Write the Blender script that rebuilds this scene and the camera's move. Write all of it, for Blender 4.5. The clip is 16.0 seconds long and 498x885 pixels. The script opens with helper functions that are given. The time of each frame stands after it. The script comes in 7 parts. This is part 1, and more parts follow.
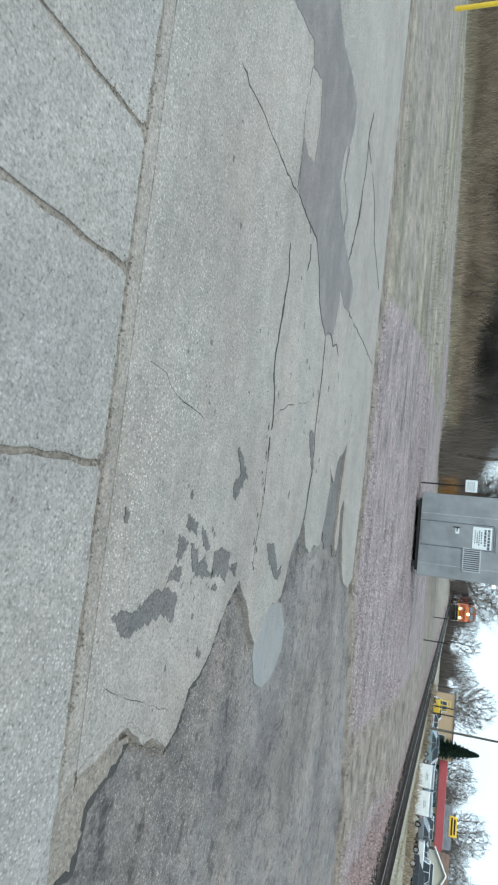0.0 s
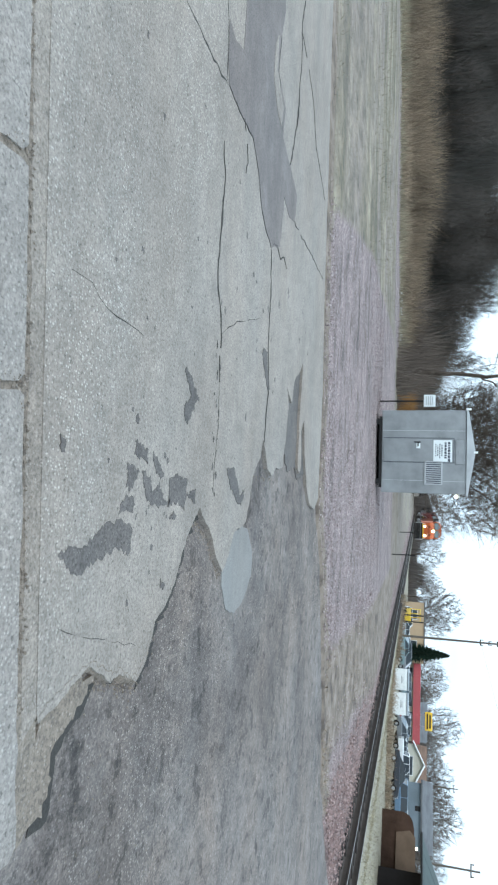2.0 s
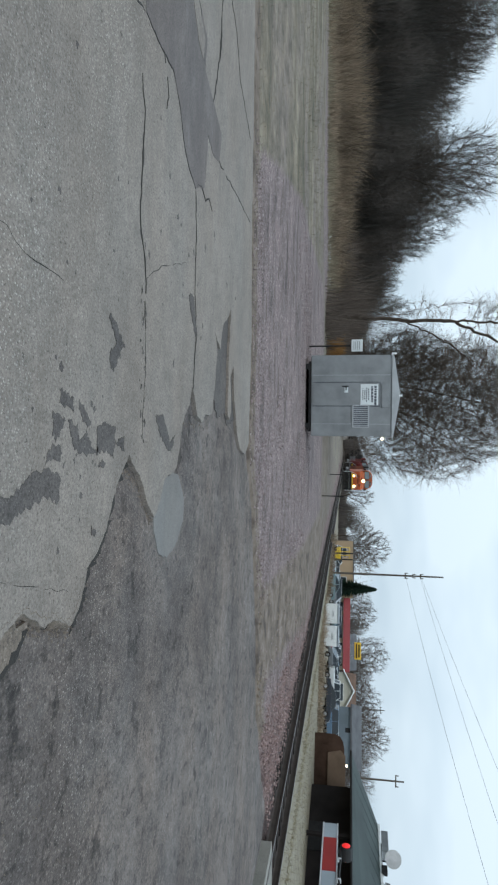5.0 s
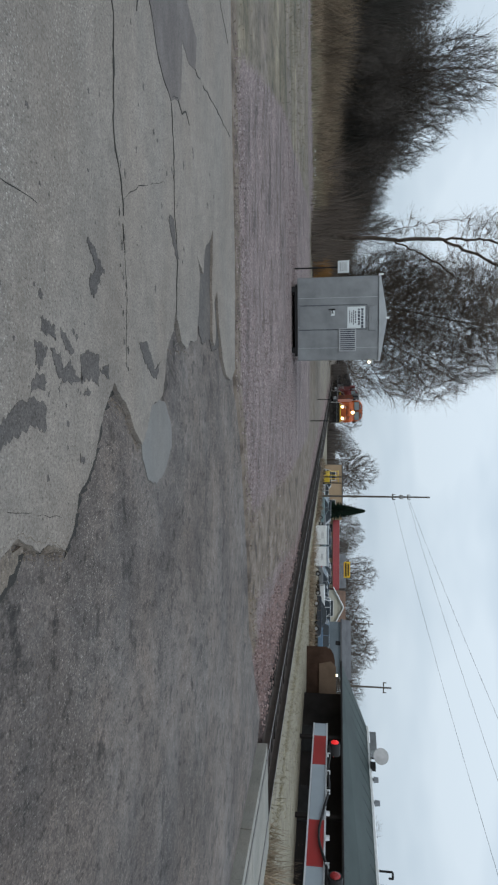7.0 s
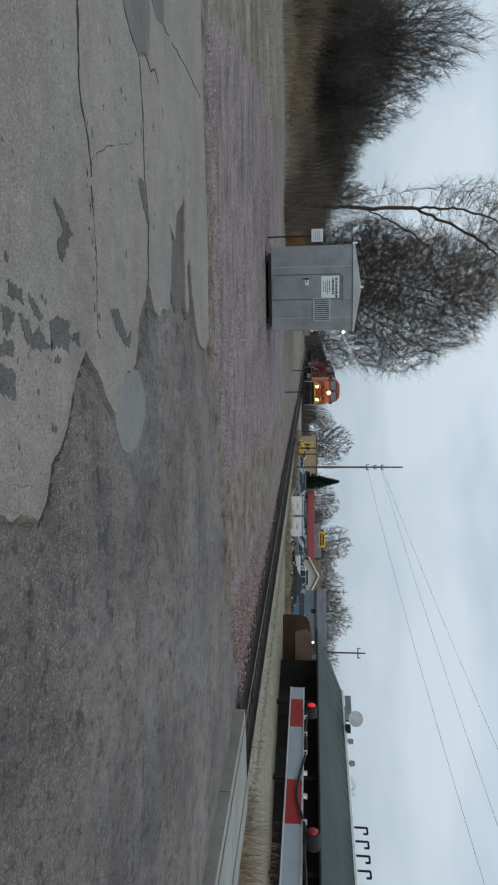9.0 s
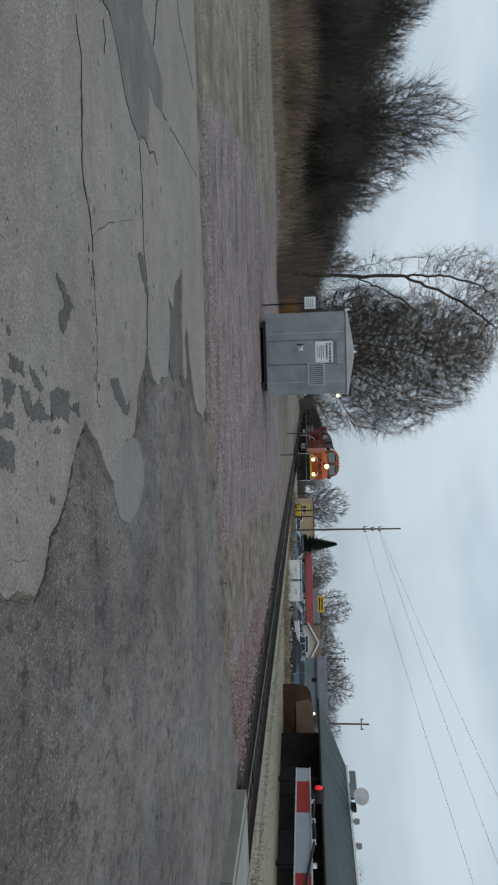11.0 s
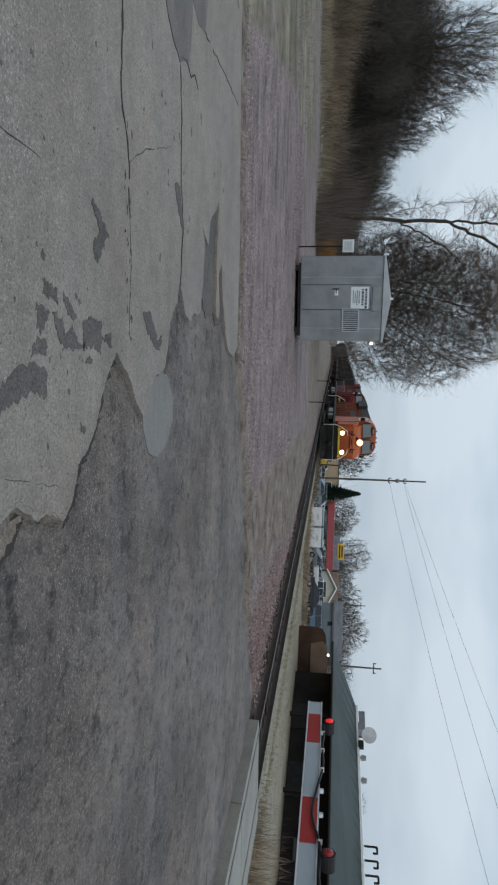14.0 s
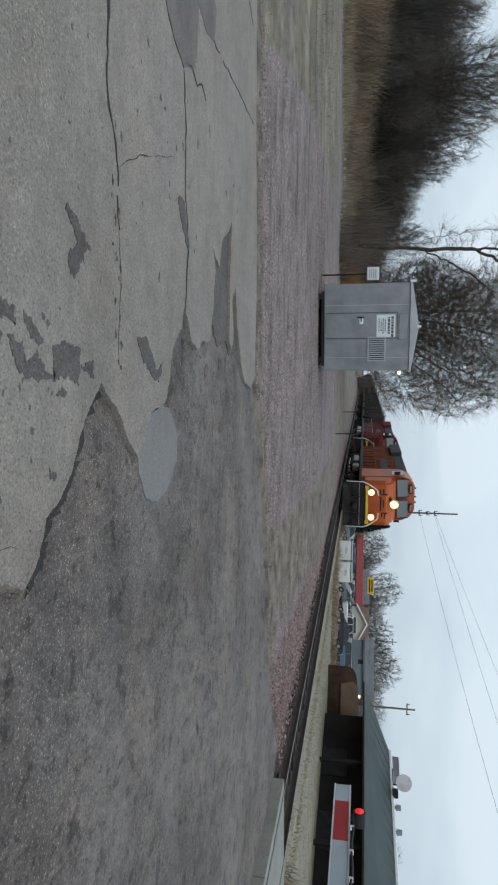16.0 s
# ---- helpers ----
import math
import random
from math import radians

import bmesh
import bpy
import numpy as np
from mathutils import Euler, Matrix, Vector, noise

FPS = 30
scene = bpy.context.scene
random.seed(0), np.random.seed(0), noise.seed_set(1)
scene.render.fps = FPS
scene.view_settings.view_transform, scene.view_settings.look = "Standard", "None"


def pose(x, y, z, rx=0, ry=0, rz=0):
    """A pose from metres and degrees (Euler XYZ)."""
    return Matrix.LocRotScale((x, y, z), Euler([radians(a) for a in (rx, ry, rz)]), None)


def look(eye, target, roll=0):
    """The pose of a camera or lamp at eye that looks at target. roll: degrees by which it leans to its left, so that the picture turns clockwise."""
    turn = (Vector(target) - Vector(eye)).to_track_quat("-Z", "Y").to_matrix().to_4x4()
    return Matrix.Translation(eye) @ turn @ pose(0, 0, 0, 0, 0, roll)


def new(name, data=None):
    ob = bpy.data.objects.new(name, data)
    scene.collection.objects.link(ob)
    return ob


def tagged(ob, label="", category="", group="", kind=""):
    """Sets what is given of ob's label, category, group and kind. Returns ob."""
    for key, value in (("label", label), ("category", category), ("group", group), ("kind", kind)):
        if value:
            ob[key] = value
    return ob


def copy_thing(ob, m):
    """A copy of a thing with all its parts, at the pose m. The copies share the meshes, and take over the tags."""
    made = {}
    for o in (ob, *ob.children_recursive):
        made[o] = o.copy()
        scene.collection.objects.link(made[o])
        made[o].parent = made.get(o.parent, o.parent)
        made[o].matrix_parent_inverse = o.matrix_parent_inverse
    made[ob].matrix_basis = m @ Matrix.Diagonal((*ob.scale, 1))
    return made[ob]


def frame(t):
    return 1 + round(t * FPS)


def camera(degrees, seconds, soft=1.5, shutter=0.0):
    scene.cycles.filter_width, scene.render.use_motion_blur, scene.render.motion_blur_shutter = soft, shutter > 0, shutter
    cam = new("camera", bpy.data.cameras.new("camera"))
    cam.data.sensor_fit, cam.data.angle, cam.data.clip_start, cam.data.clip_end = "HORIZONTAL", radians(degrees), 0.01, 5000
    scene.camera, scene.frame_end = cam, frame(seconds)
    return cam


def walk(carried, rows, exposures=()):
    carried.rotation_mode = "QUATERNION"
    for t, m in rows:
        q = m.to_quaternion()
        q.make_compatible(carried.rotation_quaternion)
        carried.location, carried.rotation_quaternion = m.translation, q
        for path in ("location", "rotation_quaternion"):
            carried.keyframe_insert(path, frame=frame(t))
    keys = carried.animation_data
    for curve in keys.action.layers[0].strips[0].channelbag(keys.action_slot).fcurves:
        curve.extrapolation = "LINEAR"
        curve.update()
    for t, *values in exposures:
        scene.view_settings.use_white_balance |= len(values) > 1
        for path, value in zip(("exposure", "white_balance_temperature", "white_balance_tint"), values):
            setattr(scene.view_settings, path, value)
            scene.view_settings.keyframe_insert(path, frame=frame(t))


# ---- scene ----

from mathutils import geometry

# ---- camera ----
cam = camera(43.354, 16.0, soft=2.25)


def view(eye, yaw, pitch, roll):
    """The pose of a camera held on its side."""
    return Matrix.Translation(eye) @ pose(0, 0, 0, 90 + pitch, 0, yaw) @ pose(0, 0, 0, 0, 0, 90 + roll)


PATH = [
    (0, (0.178, -0.558, 1.508), 16.606, -18.962, 4.000),
    (0.1, (0.169, -0.593, 1.503), 12.938, -20.447, 6.867),
    (0.3, (0.166, -0.564, 1.596), 16.195, -21.634, 0.603),
    (0.5, (0.136, -0.527, 1.571), 12.793, -18.386, 1.512),
    (0.6, (0.204, -0.415, 1.531), 7.714, -18.805, 1.180),
    (1, (0.113, -0.314, 1.501), 7.537, -17.031, -0.692),
    (1.5, (0.148, -0.272, 1.491), 7.396, -17.965, 2.015),
    (2, (0.218, -0.272, 1.493), 10.576, -15.186, 0.883),
    (2.5, (0.227, -0.292, 1.502), 3.735, -10.682, -2.691),
    (3, (0.220, -0.256, 1.521), 9.213, -11.593, -4.545),
    (3.5, (0.205, -0.267, 1.522), 9.211, -9.897, -2.545),
    (4, (0.208, -0.276, 1.515), 10.367, -11.132, -2.806),
    (4.5, (0.208, -0.274, 1.534), 8.332, -10.709, -0.708),
    (4.7, (0.226, -0.290, 1.533), 7.186, -9.894, -0.041),
    (6.8, (0.242, -0.369, 1.552), -0.261, -8.672, 1.135),
    (7, (0.252, -0.354, 1.558), -1.013, -7.846, 0.154),
    (7.5, (0.247, -0.357, 1.561), -1.701, -6.200, 0.303),
    (8, (0.231, -0.379, 1.558), -1.468, -6.117, -0.029),
    (8.5, (0.243, -0.381, 1.567), -1.808, -5.249, 0.745),
    (8.7, (0.286, -0.360, 1.561), -3.832, -5.470, -0.046),
    (10.8, (0.258, -0.263, 1.516), 2.236, -5.661, -1.794),
    (11, (0.249, -0.280, 1.510), 2.185, -5.057, -1.434),
    (11.5, (0.230, -0.288, 1.516), 3.280, -5.349, -0.641),
    (12, (0.264, -0.287, 1.522), 2.512, -3.833, -1.546),
    (12.5, (0.243, -0.298, 1.523), 0.301, -3.407, 0.480),
    (13, (0.228, -0.296, 1.513), 2.185, -5.200, 0.334),
    (13.5, (0.275, -0.275, 1.506), -2.843, -6.174, 0.287),
    (14, (0.295, -0.269, 1.501), -2.825, -7.567, 1.917),
    (14.5, (0.331, -0.218, 1.481), 0.841, -10.977, 0.089),
    (15, (0.307, -0.072, 1.508), 1.748, -10.043, 2.001),
    (15.5, (0.190, 0.174, 1.513), -2.573, -9.098, 1.100),
    (16, (0.245, 0.437, 1.520), 0.034, -10.119, 1.035),
]
EXPOSURES = [(0.0, 1.1, 6420, 4), (1.0, 1.2, 6290, 5), (1.5, 1.17, 6220, 5), (2.0, 1.16, 6190, 6), (2.5, 0.48, 6230, 8), (3.0, 0.42, 6230, 8), (3.5, 0.28, 6230, 8), (4.0, 0.24, 6230, 8), (4.5, 0.32, 6350, 8), (7.0, 0.08, 6600, 11), (7.5, -0.08, 6600, 10), (8.5, -0.1, 6600, 10), (11.0, -0.15, 6600, 10), (12.5, -0.26, 6530, 10), (13.0, -0.2, 6620, 11), (13.5, -0.21, 6500, 11), (14.0, -0.07, 6600, 11), (14.5, 0.15, 6670, 10), (15.0, 0.29, 6670, 10), (15.5, 0.14, 6600, 10), (16.0, 0.14, 6620, 10)]
walk(cam, [(t, view(e, a, b, c)) for t, e, a, b, c in PATH], EXPOSURES)

# ---- world and light ----
world = bpy.data.worlds.new("world")
scene.world = world
world.use_nodes = True
wn, wl = world.node_tree.nodes, world.node_tree.links
wn.clear()
w_out = wn.new("ShaderNodeOutputWorld")
w_bg = wn.new("ShaderNodeBackground")
w_sky = wn.new("ShaderNodeTexSky")
w_sky.sky_type, w_sky.sun_disc = "NISHITA", False
w_sky.sun_elevation, w_sky.sun_rotation = radians(22), radians(150)
w_co = wn.new("ShaderNodeTexCoord")
w_map = wn.new("ShaderNodeMapping")
w_map.inputs["Scale"].default_value = (1.0, 1.0, 3.0)
w_n = wn.new("ShaderNodeTexNoise")
w_n.inputs["Scale"].default_value, w_n.inputs["Detail"].default_value, w_n.inputs["Roughness"].default_value = 1.7, 4.0, 0.5
w_r = wn.new("ShaderNodeValToRGB")
w_r.color_ramp.elements[0].position, w_r.color_ramp.elements[0].color = 0.37, (0.435, 0.565, 0.69, 1)
w_r.color_ramp.elements[1].position, w_r.color_ramp.elements[1].color = 0.63, (0.72, 0.845, 0.95, 1)
w_mul = wn.new("ShaderNodeMix")
w_mul.data_type = "RGBA"
w_mul.inputs[0].default_value = 0.93
w_dim = wn.new("ShaderNodeVectorMath")
w_dim.operation = "SCALE"
w_dim.inputs["Scale"].default_value = 0.08
wl.new(w_co.outputs["Generated"], w_map.inputs["Vector"])
wl.new(w_map.outputs["Vector"], w_n.inputs["Vector"])
wl.new(w_n.outputs["Fac"], w_r.inputs["Fac"])
wl.new(w_sky.outputs["Color"], w_dim.inputs[0])
wl.new(w_dim.outputs["Vector"], w_mul.inputs[6])
wl.new(w_r.outputs["Color"], w_mul.inputs[7])
wl.new(w_mul.outputs[2], w_bg.inputs["Color"])
# an overcast sky is brighter overhead than at the horizon
w_sep = wn.new("ShaderNodeSeparateXYZ")
w_up = wn.new("ShaderNodeMapRange")
w_up.inputs["From Min"].default_value, w_up.inputs["From Max"].default_value = 0.05, 0.9
w_up.inputs["To Min"].default_value, w_up.inputs["To Max"].default_value = 0.86, 1.34
wl.new(w_co.outputs["Generated"], w_sep.inputs[0])
wl.new(w_sep.outputs["Z"], w_up.inputs["Value"])
wl.new(w_up.outputs[0], w_bg.inputs["Strength"])
wl.new(w_bg.outputs["Background"], w_out.inputs["Surface"])
sun = new("sun", bpy.data.lights.new("sun", "SUN"))
sun.data.energy, sun.data.angle, sun.data.color = 0.5, radians(25), (1.0, 0.97, 0.93)
sun.matrix_world = look((-20, -35, 30), (0, 0, 0))


# ---- materials ----
def nodes_of(name):
    m = bpy.data.materials.new(name)
    m.use_nodes = True
    n, l = m.node_tree.nodes, m.node_tree.links
    return m, n, l, n["Principled BSDF"]


def ramp(n, l, fac, stops):
    r = n.new("ShaderNodeValToRGB")
    els = r.color_ramp.elements
    while len(els) < len(stops):
        els.new(0.5)
    for e, (p, c) in zip(els, stops):
        e.position, e.color = p, (*c, 1)
    l.new(fac, r.inputs["Fac"])
    return r.outputs["Color"]


def noise_tex(n, l, co, scale, detail=4.0, rough=0.55, stretch=(1, 1, 1)):
    mp = n.new("ShaderNodeMapping")
    mp.inputs["Scale"].default_value = stretch
    l.new(co, mp.inputs["Vector"])
    t = n.new("ShaderNodeTexNoise")
    t.inputs["Scale"].default_value, t.inputs["Detail"].default_value, t.inputs["Roughness"].default_value = scale, detail, rough
    l.new(mp.outputs["Vector"], t.inputs["Vector"])
    return t.outputs["Fac"]


def mix(n, l, fac, a, b, how="MIX"):
    m = n.new("ShaderNodeMix")
    m.data_type, m.blend_type = "RGBA", how
    for k, v in ((0, fac), (6, a), (7, b)):
        if isinstance(v, (int, float)):
            m.inputs[k].default_value = v
        elif isinstance(v, tuple):
            m.inputs[k].default_value = (*v, 1)
        else:
            l.new(v, m.inputs[k])
    return m.outputs[2]


def bump(n, l, b, height, strength, dist=0.01):
    k = n.new("ShaderNodeBump")
    k.inputs["Strength"].default_value, k.inputs["Distance"].default_value = strength, dist
    l.new(height, k.inputs["Height"])
    l.new(k.outputs["Normal"], b.inputs["Normal"])


def position(n):
    return n.new("ShaderNodeNewGeometry").outputs["Position"]


def plain(name, color, rough=0.6, metal=0.0, vary=0.25, scale=3.0, grain=0.0, spread=0.0, island=0.0):
    """Paint, metal or wood: one colour with soft stains, fine grain and a slight relief."""
    m, n, l, b = nodes_of(name)
    co = n.new("ShaderNodeTexCoord").outputs["Object"]
    big = noise_tex(n, l, co, scale, 5, 0.6)
    dark = tuple(c * (1 - vary) for c in color)
    light = tuple(min(1, c * (1 + vary * 0.6)) for c in color)
    col = ramp(n, l, big, [(0.3, dark), (0.55, color), (0.75, light)])
    if spread:
        info = n.new("ShaderNodeObjectInfo").outputs["Random"]
        col = mix(n, l, 1.0, col, ramp(n, l, info, [(0.0, (1 - spread,) * 3), (1.0, (1 + spread,) * 3)]), "MULTIPLY")
    if island:
        each = n.new("ShaderNodeNewGeometry").outputs["Random Per Island"]
        col = mix(n, l, 1.0, col, ramp(n, l, each, [(0.0, (1 - island,) * 3), (0.6, (1.0, 1.0, 1.0)), (1.0, (1 + island, 1 + island * 0.96, 1 + island * 0.88))]), "MULTIPLY")
    l.new(col, b.inputs["Base Color"])
    b.inputs["Roughness"].default_value, b.inputs["Metallic"].default_value = rough, metal
    if rough > 0.5 and not metal:
        b.inputs["Specular IOR Level"].default_value = 0.2 if rough < 0.8 else 0.06
    fine = noise_tex(n, l, co, scale * 22, 3, 0.6)
    bump(n, l, b, fine, 0.08 + grain, 0.006)
    return m


def glow(name, color, strength):
    m, n, l, b = nodes_of(name)
    b.inputs["Base Color"].default_value = (*color, 1)
    b.inputs["Emission Color"].default_value = (*color, 1)
    b.inputs["Emission Strength"].default_value = strength
    return m


def glass(name, tint=(0.05, 0.06, 0.07)):
    m, n, l, b = nodes_of(name)
    b.inputs["Base Color"].default_value = (*tint, 1)
    b.inputs["Roughness"].default_value = 0.06
    b.inputs["Specular IOR Level"].default_value = 0.8
    return m


def asphalt(name, dark, mid, light, speck=0.5, stain=0.6, streak=0.0, stone=95.0, stones=(0.42, 0.43, 0.42), cover=0.62, dust=0.0, grain=0.0, bare=0.36, band=False):
    """Weathered bituminous or cement paving: stains, tyre streaks, exposed stones and pores."""
    m, n, l, b = nodes_of(name)
    dark, mid, light, stones = (tuple(c * k for c, k in zip(q, (1.135, 1.055, 0.985))) for q in (dark, mid, light, stones))
    co = position(n)
    big = noise_tex(n, l, co, 0.55, 6, 0.62)
    col = ramp(n, l, big, [(0.25, dark), (0.5, mid), (0.75, light)])
    mid_n = noise_tex(n, l, co, 4.5, 6, 0.7)
    col = mix(n, l, stain, col, ramp(n, l, mid_n, [(0.3, tuple(c * 0.72 for c in mid)), (0.55, mid), (0.75, tuple(c * 1.25 for c in mid))]), "SOFT_LIGHT")
    if streak:
        st = noise_tex(n, l, co, 2.2, 8, 0.75, (0.75, 1.35, 1))
        col = mix(n, l, streak, col, ramp(n, l, st, [(0.32, tuple(c * 0.55 for c in mid)), (0.5, mid), (0.68, tuple(c * 1.5 for c in light))]), "MIX")
    vo = n.new("ShaderNodeTexVoronoi")
    vo.inputs["Scale"].default_value = stone
    l.new(co, vo.inputs["Vector"])
    sep = n.new("ShaderNodeSeparateColor")
    l.new(vo.outputs["Color"], sep.inputs["Color"])
    pick = ramp(n, l, sep.outputs["Red"], [(cover, (0, 0, 0)), (cover + 0.12, (1, 1, 1))])
    edge = ramp(n, l, vo.outputs["Distance"], [(0.25, (1, 1, 1)), (0.5, (0, 0, 0))])
    wear = ramp(n, l, noise_tex(n, l, co, 0.8, 4, 0.6, (0.3, 1.0, 1)), [(bare, (0.10,) * 3), (bare + 0.22, (1, 1, 1))])
    if band:
        # stones are laid bare along the gutter beside the slabs
        xyz = n.new("ShaderNodeSeparateXYZ")
        l.new(co, xyz.inputs[0])
        across = n.new("ShaderNodeMath")
        across.operation = "MULTIPLY_ADD"
        across.inputs[1].default_value = 0.55
        l.new(xyz.outputs["X"], across.inputs[0])
        l.new(xyz.outputs["Y"], across.inputs[2])
        rng_n = n.new("ShaderNodeMapRange")
        for key, v in (("From Min", 2.9), ("From Max", 2.0), ("To Min", 0.22), ("To Max", 1.0)):
            rng_n.inputs[key].default_value = v
        l.new(across.outputs[0], rng_n.inputs["Value"])
        wear = mix(n, l, 1.0, wear, rng_n.outputs[0], "MULTIPLY")
    fac = mix(n, l, 1.0, mix(n, l, 1.0, pick, edge, "MULTIPLY"), wear, "MULTIPLY")
    k = n.new("ShaderNodeMath")
    k.operation = "MULTIPLY"
    k.inputs[1].default_value = speck
    l.new(fac, k.inputs[0])
    col = mix(n, l, k.outputs[0], col, stones)
    pores = noise_tex(n, l, co, 60, 4, 0.75)
    col = mix(n, l, 0.55, col, ramp(n, l, pores, [(0.36, (0.35,) * 3), (0.52, (1.0,) * 3), (0.72, (1.25,) * 3)]), "MULTIPLY")
    holes = noise_tex(n, l, co, 30, 3, 0.6)
    col = mix(n, l, 0.8 * speck, col, ramp(n, l, holes, [(0.30, (0.32,) * 3), (0.37, (1.0,) * 3)]), "MULTIPLY")
    col = mix(n, l, 0.5, col, ramp(n, l, noise_tex(n, l, co, 1.7, 7, 0.7, (0.45, 1.3, 1)), [(0.34, (0.78,) * 3), (0.5, (1.0,) * 3), (0.68, (1.16,) * 3)]), "MULTIPLY")
    pits = noise_tex(n, l, co, 11, 4, 0.62)
    col = mix(n, l, 0.75 * speck, col, ramp(n, l, pits, [(0.285, (0.45,) * 3), (0.335, (1.0,) * 3)]), "MULTIPLY")
    if grain:
        col = mix(n, l, grain, col, ramp(n, l, sep.outputs["Green"], [(0.0, (0.66,) * 3), (0.5, (1.0,) * 3), (1.0, (1.34,) * 3)]), "MULTIPLY")
        g1 = noise_tex(n, l, co, 26, 6, 0.82)
        col = mix(n, l, grain, col, ramp(n, l, g1, [(0.3, (0.6,) * 3), (0.5, (1.0,) * 3), (0.7, (1.25,) * 3)]), "MULTIPLY")
        g2 = noise_tex(n, l, co, 9.0, 6, 0.72)
        col = mix(n, l, grain * 0.8, col, ramp(n, l, g2, [(0.33, (0.68,) * 3), (0.5, (1.0,) * 3), (0.67, (1.2,) * 3)]), "MULTIPLY")
    if dust:
        d1 = ramp(n, l, noise_tex(n, l, co, 0.6, 8, 0.76, (0.8, 0.9, 1)), [(0.47, (0, 0, 0)), (0.68, (dust,) * 3)])
        col = mix(n, l, d1, col, ramp(n, l, pores, [(0.3, (0.172, 0.158, 0.15)), (0.7, (0.275, 0.254, 0.24))]))
        d2 = ramp(n, l, noise_tex(n, l, co, 5.5, 5, 0.64, (0.6, 0.8, 1)), [(0.35, (0.36,) * 3), (0.405, (1.0,) * 3)])
        col = mix(n, l, 0.75, col, d2, "MULTIPLY")
        d4 = ramp(n, l, noise_tex(n, l, co, 3.4, 7, 0.7, (0.9, 0.75, 1)), [(0.33, (0.62,) * 3), (0.47, (1.0,) * 3), (0.68, (1.22, 1.2, 1.17))])
        col = mix(n, l, 0.7, col, d4, "MULTIPLY")
        d5 = ramp(n, l, noise_tex(n, l, co, 12, 5, 0.66, (0.9, 0.6, 1)), [(0.36, (0.42,) * 3), (0.43, (1.0,) * 3), (0.68, (1.14,) * 3)])
        col = mix(n, l, 0.75, col, d5, "MULTIPLY")
        lanes = ramp(n, l, noise_tex(n, l, co, 0.9, 3, 0.5, (0.09, 1.1, 1)), [(0.36, (0.82, 0.83, 0.86)), (0.5, (1.0,) * 3), (0.64, (1.17, 1.14, 1.12))])
        col = mix(n, l, 0.5, col, lanes, "MULTIPLY")
        d3 = ramp(n, l, noise_tex(n, l, co, 0.8, 6, 0.66, (0.7, 0.9, 1)), [(0.36, (0.80, 0.80, 0.82)), (0.5, (1.0, 1.0, 1.0)), (0.66, (1.26, 1.2, 1.14))])
        col = mix(n, l, 0.6, col, d3, "MULTIPLY")
    hue = noise_tex(n, l, co, 0.9, 5, 0.6, (0.45, 1.0, 1))
    col = mix(n, l, 0.7, col, ramp(n, l, hue, [(0.35, (0.99, 1.0, 1.01)), (0.65, (1.06, 1.0, 0.96))]), "MULTIPLY")
    l.new(col, b.inputs["Base Color"])
    b.inputs["Roughness"].default_value = 0.88
    b.inputs["Specular IOR Level"].default_value = 0.35
    h = mix(n, l, 0.5, pores, fac)
    bump(n, l, b, h, 0.55, 0.012)
    return m


